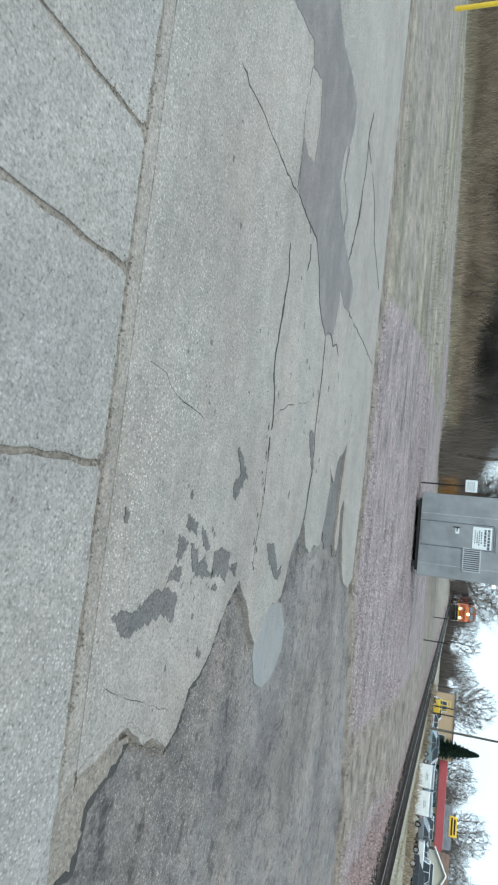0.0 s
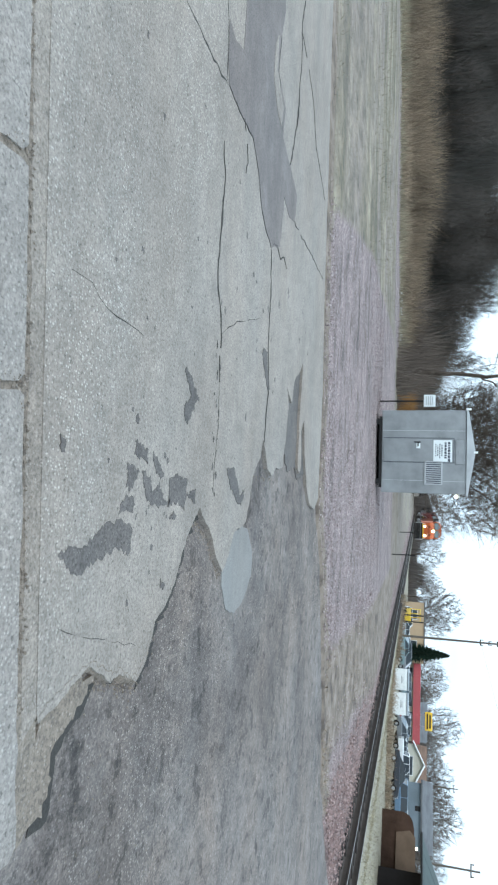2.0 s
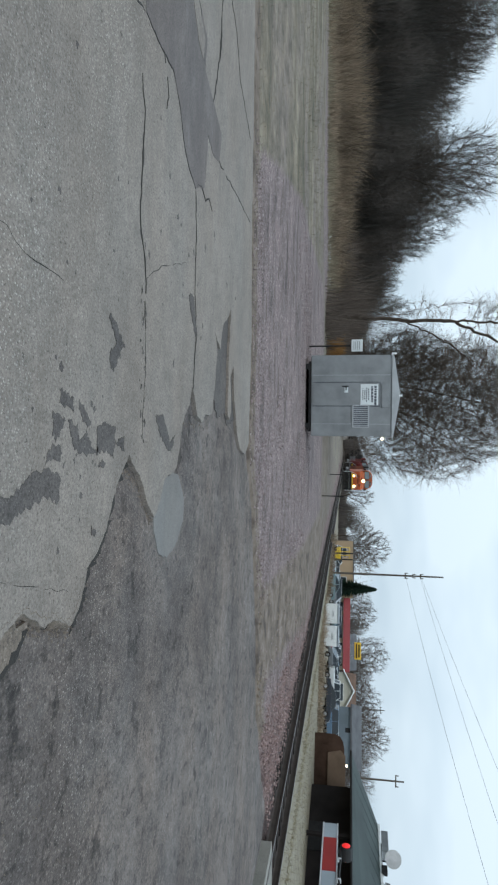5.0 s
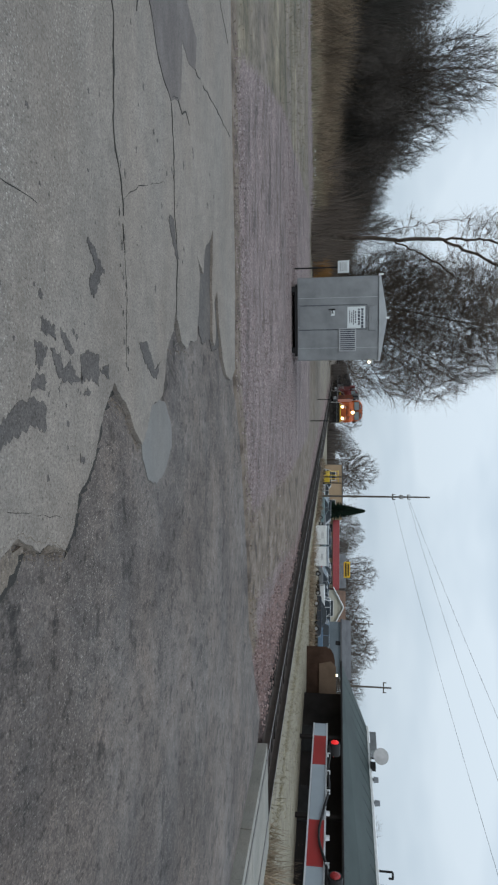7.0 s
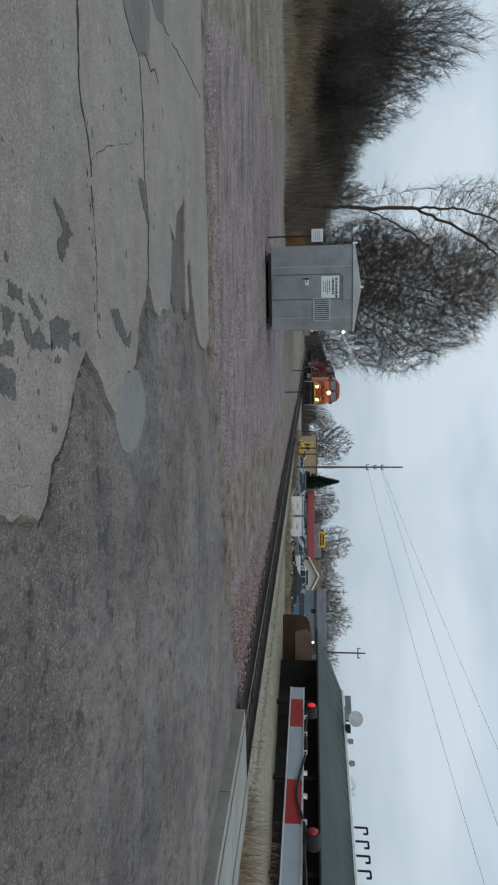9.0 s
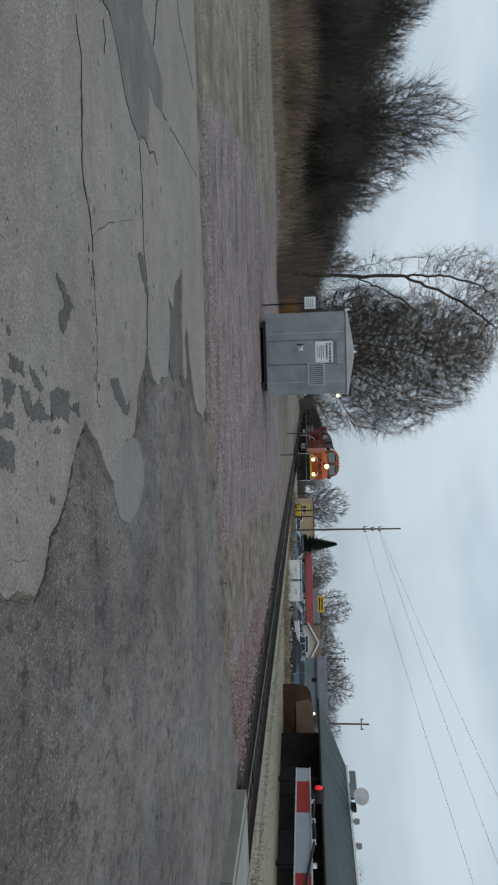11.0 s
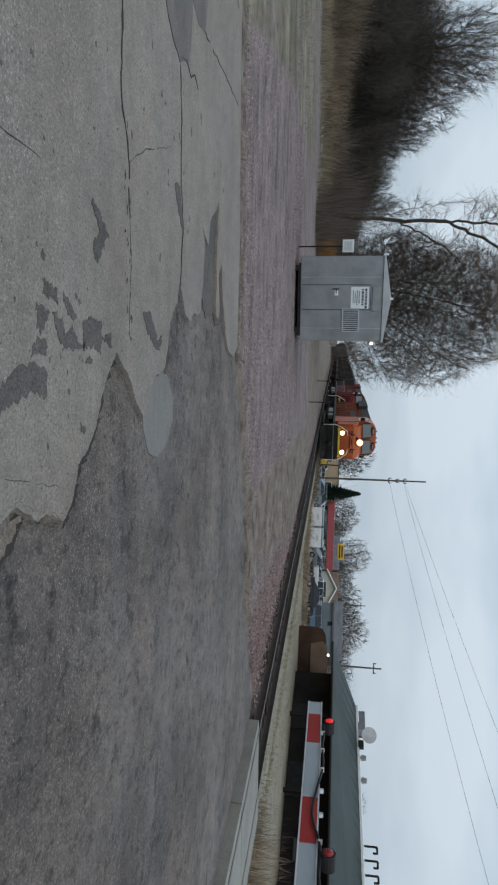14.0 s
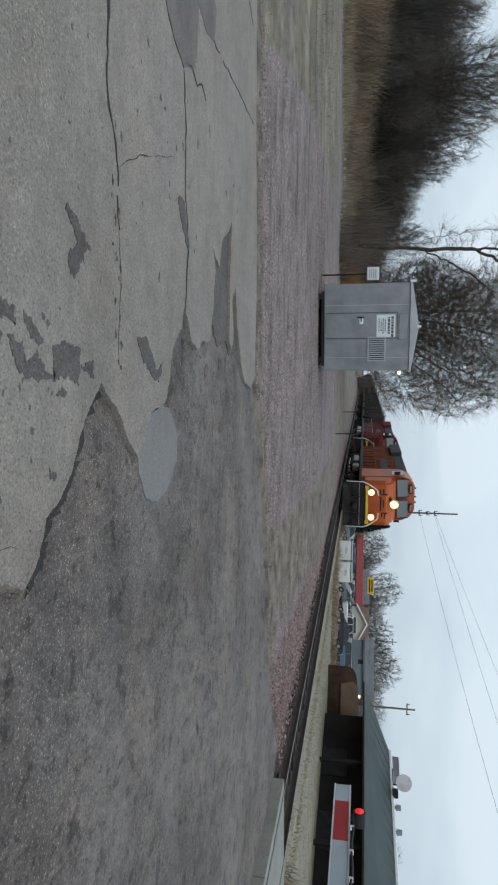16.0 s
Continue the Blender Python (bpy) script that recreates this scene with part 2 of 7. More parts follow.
def ground_material():
    """Dry winter grass, crushed pink stone, dirt and field, laid out by the plan."""
    m, n, l, b = nodes_of("ground_cover")
    co = position(n)
    at = n.new("ShaderNodeAttribute")
    at.attribute_name = "cover"
    sep = n.new("ShaderNodeSeparateColor")
    l.new(at.outputs["Color"], sep.inputs["Color"])
    st = noise_tex(n, l, co, 0.6, 7, 0.66, (0.45, 1.3, 1))
    fine = noise_tex(n, l, co, 14, 5, 0.75, (0.7, 1.3, 1))
    grass = ramp(n, l, st, [(0.32, (0.07, 0.062, 0.042)), (0.43, (0.13, 0.112, 0.08)), (0.52, (0.19, 0.16, 0.12)), (0.6, (0.26, 0.228, 0.17)), (0.7, (0.14, 0.123, 0.084))])
    lane = ramp(n, l, noise_tex(n, l, co, 0.16, 4, 0.6, (0.5, 1.4, 1)), [(0.43, (0, 0, 0)), (0.58, (0.75,) * 3)])
    grass = mix(n, l, lane, grass, (0.20, 0.165, 0.148))
    tuft = noise_tex(n, l, co, 2.6, 6, 0.72)
    grass = mix(n, l, 0.75, grass, ramp(n, l, tuft, [(0.34, (0.42, 0.40, 0.36)), (0.5, (1.02, 1.0, 0.96)), (0.66, (1.5, 1.42, 1.28))]), "MULTIPLY")
    grass = mix(n, l, 0.6, grass, ramp(n, l, fine, [(0.3, (0.5,) * 3), (0.55, (1.0,) * 3), (0.75, (1.3,) * 3)]), "MULTIPLY")
    vo = n.new("ShaderNodeTexVoronoi")
    vo.inputs["Scale"].default_value = 38
    l.new(co, vo.inputs["Vector"])
    vs = n.new("ShaderNodeSeparateColor")
    l.new(vo.outputs["Color"], vs.inputs["Color"])
    stone = ramp(n, l, vs.outputs["Green"], [(0.0, (0.172, 0.128, 0.12)), (0.45, (0.282, 0.214, 0.204)), (0.8, (0.36, 0.282, 0.268)), (1.0, (0.48, 0.40, 0.38))])
    stone = mix(n, l, 0.8, stone, ramp(n, l, vo.outputs["Distance"], [(0.2, (1.05,) * 3), (0.7, (0.5,) * 3)]), "MULTIPLY")
    stone = mix(n, l, 0.9, stone, ramp(n, l, noise_tex(n, l, co, 1.3, 7, 0.72, (0.28, 1.7, 1)), [(0.36, (0.42,) * 3), (0.48, (0.92,) * 3), (0.7, (1.12,) * 3)]), "MULTIPLY")
    stone = mix(n, l, 0.95, stone, ramp(n, l, noise_tex(n, l, co, 3.2, 6, 0.7, (0.5, 1.1, 1)), [(0.34, (0.5, 0.46, 0.43)), (0.46, (0.95,) * 3), (0.66, (1.18, 1.14, 1.13))]), "MULTIPLY")
    stone = mix(n, l, 0.6, stone, ramp(n, l, noise_tex(n, l, co, 22, 4, 0.7), [(0.34, (0.6,) * 3), (0.5, (1.0,) * 3), (0.66, (1.3,) * 3)]), "MULTIPLY")
    stone = mix(n, l, 1.0, stone, ramp(n, l, at.outputs["Alpha"], [(0.0, (1, 1, 1)), (0.5, (0.86, 0.74, 0.70)), (1.0, (0.26, 0.215, 0.20))]), "MULTIPLY")
    dirt = ramp(n, l, noise_tex(n, l, co, 2.2, 6, 0.7), [(0.36, (0.065, 0.047, 0.036)), (0.5, (0.155, 0.118, 0.09)), (0.66, (0.25, 0.2, 0.165))])
    straw = ramp(n, l, noise_tex(n, l, co, 1.4, 5, 0.6), [(0.3, (0.175, 0.148, 0.105)), (0.55, (0.26, 0.228, 0.168)), (0.75, (0.32, 0.286, 0.215))])

    hump = noise_tex(n, l, co, 1.5, 6, 0.68, (0.55, 1.2, 1))

    def edge(ch, amount=0.55):
        a = n.new("ShaderNodeMath")
        a.operation = "ADD"
        l.new(sep.outputs[ch], a.inputs[0])
        s = n.new("ShaderNodeMath")
        s.operation = "MULTIPLY_ADD"
        s.inputs[1].default_value, s.inputs[2].default_value = amount, -amount / 2
        l.new(noise_tex(n, l, co, 2.4, 6, 0.75), s.inputs[0])
        l.new(s.outputs[0], a.inputs[1])
        return ramp(n, l, a.outputs[0], [(0.38, (0, 0, 0)), (0.62, (1, 1, 1))])

    col = mix(n, l, edge("Blue"), grass, straw)
    col = mix(n, l, edge("Green"), col, dirt)
    col = mix(n, l, edge("Red"), col, stone)
    l.new(col, b.inputs["Base Color"])
    b.inputs["Roughness"].default_value = 0.95
    h = mix(n, l, 0.6, mix(n, l, edge("Red"), fine, vo.outputs["Distance"]), hump)
    bump(n, l, b, h, 0.8, 0.06)
    return m


M = {
    "overlay": asphalt("weathered_overlay", (0.214, 0.208, 0.202), (0.262, 0.256, 0.248), (0.308, 0.300, 0.292), 0.78, 0.65, 0.0, 70, (0.42, 0.42, 0.405), 0.6, 0.0, 0.34, 0.34, True),
    "base": asphalt("worn_asphalt", (0.130, 0.123, 0.124), (0.182, 0.174, 0.173), (0.240, 0.230, 0.226), 0.62, 0.8, 0.0, 72, (0.36, 0.355, 0.345), 0.68, 0.45, 0.75, 0.36),
    "patch": asphalt("asphalt_patch", (0.128, 0.122, 0.124), (0.158, 0.150, 0.152), (0.19, 0.18, 0.18), 0.15, 0.5, 0.3, 120, (0.273, 0.27, 0.268), 0.8),
    "chip": asphalt("bare_old_asphalt", (0.095, 0.093, 0.094), (0.128, 0.125, 0.126), (0.164, 0.16, 0.16), 0.4, 0.5, 0.0, 90, (0.255, 0.252, 0.25), 0.72, 0.0, 0.6),
    "skim": asphalt("cement_skim", (0.175, 0.182, 0.185), (0.20, 0.208, 0.212), (0.232, 0.239, 0.242), 0.05, 0.4, 0.15, 120, (0.319, 0.319, 0.319), 0.85),
    "concrete": asphalt("aggregate_concrete", (0.212, 0.209, 0.206), (0.25, 0.247, 0.244), (0.29, 0.286, 0.282), 0.6, 0.5, 0.0, 62, (0.43, 0.43, 0.42), 0.55, 0.0, 0.3, 0.40),
    "crack": asphalt("crack_fill", (0.036, 0.036, 0.036), (0.055, 0.054, 0.051), (0.082, 0.080, 0.076), 0.1, 0.5, 0.0, 120, (0.182, 0.182, 0.182), 0.8),
    "dirt": asphalt("packed_dirt", (0.165, 0.153, 0.14), (0.222, 0.208, 0.192), (0.272, 0.258, 0.24), 0.6, 0.7, 0.0, 60, (0.34, 0.325, 0.305), 0.6, 0.0, 0.5),
    "mortar": asphalt("gritty_mortar", (0.208, 0.2, 0.19), (0.256, 0.247, 0.236), (0.3, 0.291, 0.28), 0.4, 0.7, 0.0, 70, (0.36, 0.35, 0.335), 0.66, 0.0, 0.45),
    "panel": asphalt("crossing_concrete", (0.218, 0.229, 0.224), (0.282, 0.293, 0.285), (0.328, 0.337, 0.328), 0.25, 0.5, 0.0, 90, (0.364, 0.364, 0.364), 0.7),
    "ground": ground_material(),
    "rail": plain("rusted_rail", (0.062, 0.046, 0.037), 0.65, 0.3, 0.4, 4),
    "rail_top": plain("polished_rail_head", (0.17, 0.15, 0.138), 0.45, 0.7, 0.2, 5),
    "tie": plain("creosoted_wood", (0.04, 0.034, 0.03), 0.9, 0, 0.5, 6, 0.2, 0.35),
    "rubber": plain("black_rubber", (0.025, 0.025, 0.026), 0.75, 0, 0.3, 5),
    "galv": plain("galvanised_steel", (0.285, 0.295, 0.30), 0.42, 0.7, 0.28, 1.6),
    "galv_trim": plain("galvanised_trim", (0.45, 0.465, 0.475), 0.4, 0.7, 0.15, 3),
    "white": plain("white_paint", (0.72, 0.73, 0.72), 0.5, 0, 0.12, 3),
    "sheet": plain("white_sign_sheet", (0.70, 0.74, 0.74), 0.35, 0, 0.06, 2),
    "ink": plain("dark_print", (0.05, 0.06, 0.08), 0.5, 0, 0.2, 4),
    "black": plain("black_paint", (0.022, 0.021, 0.021), 0.6, 0, 0.4, 3),
    "soot": plain("sooty_underframe", (0.035, 0.031, 0.028), 0.85, 0, 0.5, 2.2),
    "orange": plain("orange_loco_paint", (0.50, 0.098, 0.017), 0.45, 0, 0.32, 0.9),
    # hood orange, darkened for both its grime and the shade on that side
    "orange_dull": plain("grimy_shaded_orange", (0.17, 0.045, 0.02), 0.85, 0, 0.55, 0.9),
    "maroon": plain("faded_red_paint", (0.115, 0.026, 0.024), 0.85, 0, 0.35, 0.8),
    "yellow": plain("yellow_paint", (0.72, 0.48, 0.03), 0.45, 0, 0.25, 2),
    "grime": plain("hopper_steel", (0.036, 0.03, 0.028), 0.8, 0.2, 0.5, 0.8),
    "red": plain("reflective_red", (0.36, 0.028, 0.025), 0.42, 0, 0.15, 3),
    "armwhite": plain("reflective_grey_white", (0.37, 0.42, 0.455), 0.38, 0, 0.12, 3),
    "alu": plain("aluminium_edge", (0.72, 0.74, 0.75), 0.35, 0.4, 0.1, 4),
    "roofgreen": plain("dark_green_roof", (0.043, 0.058, 0.055), 0.6, 0, 0.3, 0.35),
    "wall_dark": plain("dark_brown_siding", (0.026, 0.022, 0.021), 0.8, 0, 0.4, 0.6),
    "wall_blue": plain("grey_blue_metal_siding", (0.155, 0.19, 0.215), 0.55, 0.1, 0.2, 0.5),
    "wall_tan": plain("tan_block_wall", (0.42, 0.31, 0.205), 0.85, 0, 0.15, 0.4),
    "wall_cream": plain("cream_siding", (0.50, 0.48, 0.40), 0.75, 0, 0.15, 0.6),
    "roof_red": plain("red_metal_fascia", (0.27, 0.02, 0.026), 0.5, 0, 0.2, 0.4),
    "roof_grey": plain("grey_shingles", (0.13, 0.13, 0.135), 0.85, 0, 0.3, 0.8),
    "roof_brown": plain("brown_shingles", (0.15, 0.095, 0.07), 0.85, 0, 0.3, 0.8),
    "shed": plain("rusted_brown_steel", (0.07, 0.042, 0.03), 0.8, 0, 0.45, 0.8),
    "tarp": plain("tan_canvas", (0.16, 0.112, 0.08), 0.8, 0, 0.3, 0.7),
    "bark": plain("grey_brown_bark", (0.085, 0.068, 0.055), 0.92, 0, 0.4, 3, 0.3),
    "twig": plain("brown_twigs", (0.15, 0.122, 0.102), 0.9, 0, 0.35, 0.7, 0, 0.2, 0.35),
    "twig_dark": plain("dark_brush_stems", (0.115, 0.10, 0.088), 0.92, 0, 0.4, 0.25, 0, 0.3),
    "stem": plain("dark_thicket_stems", (0.085, 0.080, 0.070), 0.92, 0, 0.3, 0.2, 0, 0, 0.28),
    "mown": plain("short_winter_grass", (0.215, 0.185, 0.13), 0.92, 0, 0.5, 0.35),
    "twig_far": plain("far_grey_twigs", (0.125, 0.108, 0.097), 0.92, 0, 0.3, 0.4, 0, 0.2),
    "needle": plain("fir_needles", (0.018, 0.032, 0.022), 0.85, 0, 0.5, 1.2),
    "drygrass": plain("dry_grass", (0.29, 0.255, 0.18), 0.9, 0, 0.4, 0.5, 0, 0, 0.4),
    "weed": plain("brown_dead_weeds", (0.285, 0.22, 0.158), 0.92, 0, 0.5, 0.4, 0, 0, 0.5),
    "weed_orange": plain("rust_coloured_grass", (0.30, 0.16, 0.06), 0.92, 0, 0.4, 0.8),
    "pole": plain("weathered_pole_wood", (0.12, 0.105, 0.09), 0.9, 0, 0.3, 2),
    "wire": plain("black_cable", (0.10, 0.11, 0.12), 0.7, 0, 0.1, 2),
    "glass": glass("dark_glass"),
    "pane": glass("cab_glass", (0.10, 0.12, 0.12)),
    "tyre": plain("tyre_rubber", (0.02, 0.02, 0.021), 0.85, 0, 0.3, 6),
    "hub": plain("wheel_hub_metal", (0.4, 0.41, 0.42), 0.4, 0.8, 0.2, 8),
    "concrete_pad": plain("pale_concrete_block", (0.42, 0.41, 0.38), 0.9, 0, 0.2, 2),
    "head": glow("headlight_lens", (1.0, 0.80, 0.45), 7.0),
    # weak orange glow for added rings that imitate bloom round the lamps
    "reflector": glow("lamp_bloom_glow", (1.0, 0.60, 0.22), 0.9),
    "lamp_red": glow("lit_red_lens", (0.75, 0.02, 0.02), 0.55),
    "lamp_dim": plain("dull_red_lens", (0.30, 0.02, 0.02), 0.25, 0, 0.1, 4),
    "bulb": glow("wall_light_bulb", (1.0, 0.85, 0.55), 6.0),
}
for key, col in (("car_silver", (0.42, 0.44, 0.46)), ("car_white", (0.7, 0.71, 0.71)), ("car_dark", (0.035, 0.04, 0.05)), ("car_blue", (0.10, 0.16, 0.23)), ("car_teal", (0.20, 0.28, 0.30)), ("car_grey", (0.2, 0.21, 0.22)), ("car_red", (0.25, 0.04, 0.04))):
    M[key] = plain(key + "_paint", col, 0.3, 0.25, 0.12, 1.0)


# ---- building helpers ----
def box(bm, x, y, z, sx, sy, sz, bevel=0.0, m=None):
    """A box centred at x, y with its foot at z."""
    mat = Matrix.Translation((x, y, z + sz / 2)) @ Matrix.Diagonal((sx, sy, sz, 1))
    if m is not None:
        mat = m @ mat
    made = bmesh.ops.create_cube(bm, size=1, matrix=mat)["verts"]
    if bevel:
        edges = list({e for v in made for e in v.link_edges})
        bmesh.ops.bevel(bm, geom=edges, offset=bevel, segments=1, affect="EDGES")
    return bm


def rod(bm, a, b, r0, r1=None, n=8, caps=True):
    a, b = Vector(a), Vector(b)
    r1 = r0 if r1 is None else r1
    turn = (b - a).to_track_quat("Z", "Y").to_matrix().to_4x4()
    m = Matrix.Translation((a + b) / 2) @ turn
    bmesh.ops.create_cone(bm, cap_ends=caps, segments=n, radius1=r0, radius2=r1, depth=(b - a).length, matrix=m)
    return bm


def prism(bm, outline, lo, hi, m=None):
    """A flat outline (x, y) raised from lo to hi."""
    m = m or Matrix.Identity(4)
    low = [bm.verts.new(m @ Vector((x, y, lo))) for x, y in outline]
    top = [bm.verts.new(m @ Vector((x, y, hi))) for x, y in outline]
    k = len(outline)
    flat = [Vector((x, y, 0)) for x, y in outline]
    for a, b, c in geometry.tessellate_polygon([flat]):
        up = (flat[b] - flat[a]).cross(flat[c] - flat[a]).z > 0
        bm.faces.new((top[a], top[b], top[c]) if up else (top[a], top[c], top[b]))
    area = sum(p.x * q.y - q.x * p.y for p, q in zip(flat, flat[1:] + flat[:1]))
    for i in range(k):
        j = (i + 1) % k
        side = (low[i], low[j], top[j], top[i])
        bm.faces.new(side if area > 0 else side[::-1])
    return bm


def finish(name, bm, material, smooth=False):
    me = bpy.data.meshes.new(name)
    bm.to_mesh(me)
    bm.free()
    me.materials.append(material)
    if smooth:
        me.polygons.foreach_set("use_smooth", [True] * len(me.polygons))
    return me


def part(name, bm, material, parent, label="", smooth=False):
    ob = new(name, finish(name, bm, material, smooth))
    ob.parent = parent
    return tagged(ob, label)


def whole(name, bm, material, label="", category="", group="", kind="", smooth=False):
    return tagged(new(name, finish(name, bm, material, smooth)), label, category, group, kind)


def thing(name, m, label, category, group=""):
    ob = new(name)
    ob.matrix_basis = m
    return tagged(ob, label, category, group)


def from_arrays(name, verts, faces, material):
    me = bpy.data.meshes.new(name)
    me.from_pydata(np.asarray(verts, float).tolist(), [], faces)
    me.materials.append(material)
    me.update()
    return me


def spot(az, d):
    """A place by bearing and distance from the standpoint."""
    a = radians(az)
    return 0.24 + d * math.sin(a), -0.3 + d * math.cos(a)


def smooth(x, a, b):
    t = np.clip((np.asarray(x, float) - a) / (b - a), 0, 1)
    return t * t * (3 - 2 * t)


def roughen(outline, step, amount, seed, closed=True):
    """An outline with its sides broken into short uneven steps."""
    rng = random.Random(seed)
    out = []
    for (x0, y0), (x1, y1) in zip(outline, outline[1:] + (outline[:1] if closed else [])):
        k = max(1, min(60, int(math.hypot(x1 - x0, y1 - y0) / step)))
        for i in range(k):
            t = i / k
            w = amount if i else amount * 0.4
            out.append((x0 + (x1 - x0) * t + rng.uniform(-w, w), y0 + (y1 - y0) * t + rng.uniform(-w, w)))
    return out if closed else out + [outline[-1]]


# ---- plan of the track and the ground ----
TRACK_TURN = 7.7
TD = np.array([-math.sin(radians(TRACK_TURN)), math.cos(radians(TRACK_TURN))])
TN = np.array([TD[1], -TD[0]])
FOOT = np.array([0.24, -0.3])
TRACK_OFF = 9.5
RISE = 0.0058


def track(s, across=0.0, z=0.0):
    """A place s metres along the track, across metres to its far side, z over the rail heads."""
    p = FOOT + TN * (TRACK_OFF + across) + TD * s
    return Vector((p[0], p[1], 0.06 + RISE * s + z))


EDGE_X = [-90, -30, -8.1, -5.8, -4.1, -2.4, -0.6, 0.35, 2.4, 4.0, 5.1, 6.4, 7.0, 30]
EDGE_Y = [4.0, 7.0, 8.75, 9.0, 9.12, 9.38, 9.36, 10.1, 10.92, 11.28, 12.0, 13.0, 13.3, 13.6]


def road_edge(x):
    return np.interp(x, EDGE_X, EDGE_Y)


def lay(x, y):
    """Height of the ground."""
    x, y = np.asarray(x, float), np.asarray(y, float)
    p = TN[0] * (x - FOOT[0]) + TN[1] * (y - FOOT[1])
    s = TD[0] * (x - FOOT[0]) + TD[1] * (y - FOOT[1])
    past = y - road_edge(x)
    pad = 0.26 * smooth(past, 0.4, 8.0)
    bed = 0.06 + RISE * np.clip(s, -60, 700) - 0.16
    near = pad + (bed - pad) * smooth(p, 6.6, 8.0)
    far = bed + (-0.55 - bed) * smooth(p, 11.2, 19)
    z = np.where(p < 9.5, near, far)
    left = smooth(-p, 5, 40)
    z = z * (1 - left) + (0.26 * smooth(past, 0.4, 8)) * left
    z = z + np.where(past < 0, -0.14, 0.0) * (p < 12) + (-0.02) * smooth(past, -0.1, 0.4)
    return z


def cover(x, y):
    """Stone, dirt and straw shares of the ground."""
    p = TN[0] * (x - FOOT[0]) + TN[1] * (y - FOOT[1])
    s = TD[0] * (x - FOOT[0]) + TD[1] * (y - FOOT[1])
    left_edge = np.interp(y, [9, 12.2, 16, 22, 35, 45], [-5.6, -6.8, -8.0, -9.2, -11.5, -14])
    right_edge = np.interp(y, [9, 12, 20, 32, 45], [1.6, 1.7, 1.2, 0.2, -1.0])
    back = smooth(-y, -34, -29)
    stone = smooth(x, left_edge - 0.7, left_edge + 0.7) * (1 - smooth(x, right_edge - 0.5, right_edge + 0.7)) * back
    shoulder = smooth(p, 5.6, 6.8) * (1 - smooth(p, 10.9, 11.6))
    wedge = smooth(x, 2.8, 4.2) * (1 - smooth(p, 10.9, 11.6)) * (1 - smooth(y, 17, 23))
    lane = 0.85 * smooth(-x, 9, 13) * (1 - smooth(-x, 22, 36)) * smooth(y, 27, 32) * (1 - smooth(y, 39, 42))
    stone = np.maximum.reduce([stone, shoulder * 0.7, wedge * 0.7, lane])
    dirt = np.maximum(smooth(x, 0.0, 1.2) * (1 - smooth(p, 6.2, 7.4)) * 0.75, 0.55 * smooth(x, -9, -3) * smooth(y, 26, 31) * (p < 8))
    verge = 1 - smooth(y - road_edge(x), 0.35, 1.25)
    dirt = np.maximum(dirt, 0.8 * verge)
    stone = stone * (1 - 0.74 * verge * (p < 6))
    straw = smooth(p, 11.0, 12.0) * (1 - smooth(p, 60, 90))
    return stone, dirt, straw


# ---- ground, road, track ----
def spaced(lo, hi, step, far, grow=1.22):
    """Coordinates that lie close between lo and hi and thin out to far on both sides."""
    mid = list(np.arange(lo, hi + 1e-6, step))
    out, d, v = [], step, hi
    while v < far:
        d *= grow
        v += d
        out.append(v)
    low, d, v = [], step, lo
    while v > -far:
        d *= grow
        v -= d
        low.append(v)
    return np.array(low[::-1] + mid + out)


def build_ground():
    xs, ys = spaced(-16, 16, 0.22, 2500), spaced(8.0, 34, 0.22, 2500)
    gx, gy = np.meshgrid(xs, ys)
    z = lay(gx, gy)
    bumps = np.array([noise.noise(Vector((a * 0.8, b * 0.8, 0))) * 0.02 + noise.noise(Vector((a * 0.12, b * 0.12, 5))) * 0.06 for a, b in zip(gx.ravel(), gy.ravel())]).reshape(gx.shape)
    past = gy - road_edge(gx)
    p = TN[0] * (gx - FOOT[0]) + TN[1] * (gy - FOOT[1])
    z = z + bumps * smooth(past, 0.3, 2.0) * (np.abs(p - TRACK_OFF) > 1.7) * (np.hypot(gx, gy) < 400)
    nx, ny = len(xs), len(ys)
    verts = np.stack([gx, gy, z], -1).reshape(-1, 3)
    faces = [(j * nx + i, j * nx + i + 1, (j + 1) * nx + i + 1, (j + 1) * nx + i) for j in range(ny - 1) for i in range(nx - 1)]
    me = from_arrays("ground", verts, faces, M["ground"])
    st, di, sw = cover(gx.ravel(), gy.ravel())
    col = me.color_attributes.new("cover", "FLOAT_COLOR", "POINT")
    col.data.foreach_set("color", np.stack([st, di, sw, 0.5 * smooth(p.ravel(), 5.2, 6.4) + 0.5 * smooth(p.ravel(), 7.7, 8.3) * (1 - smooth(p.ravel(), 10.6, 11.2))], -1).astype(np.float32).ravel())
    me.polygons.foreach_set("use_smooth", [True] * len(me.polygons))
    tagged(new("ground", me), "dry winter grass and crushed pink stone", "ground", kind="structure")


def seam_y(x):
    return 1.885 + 0.178 * x


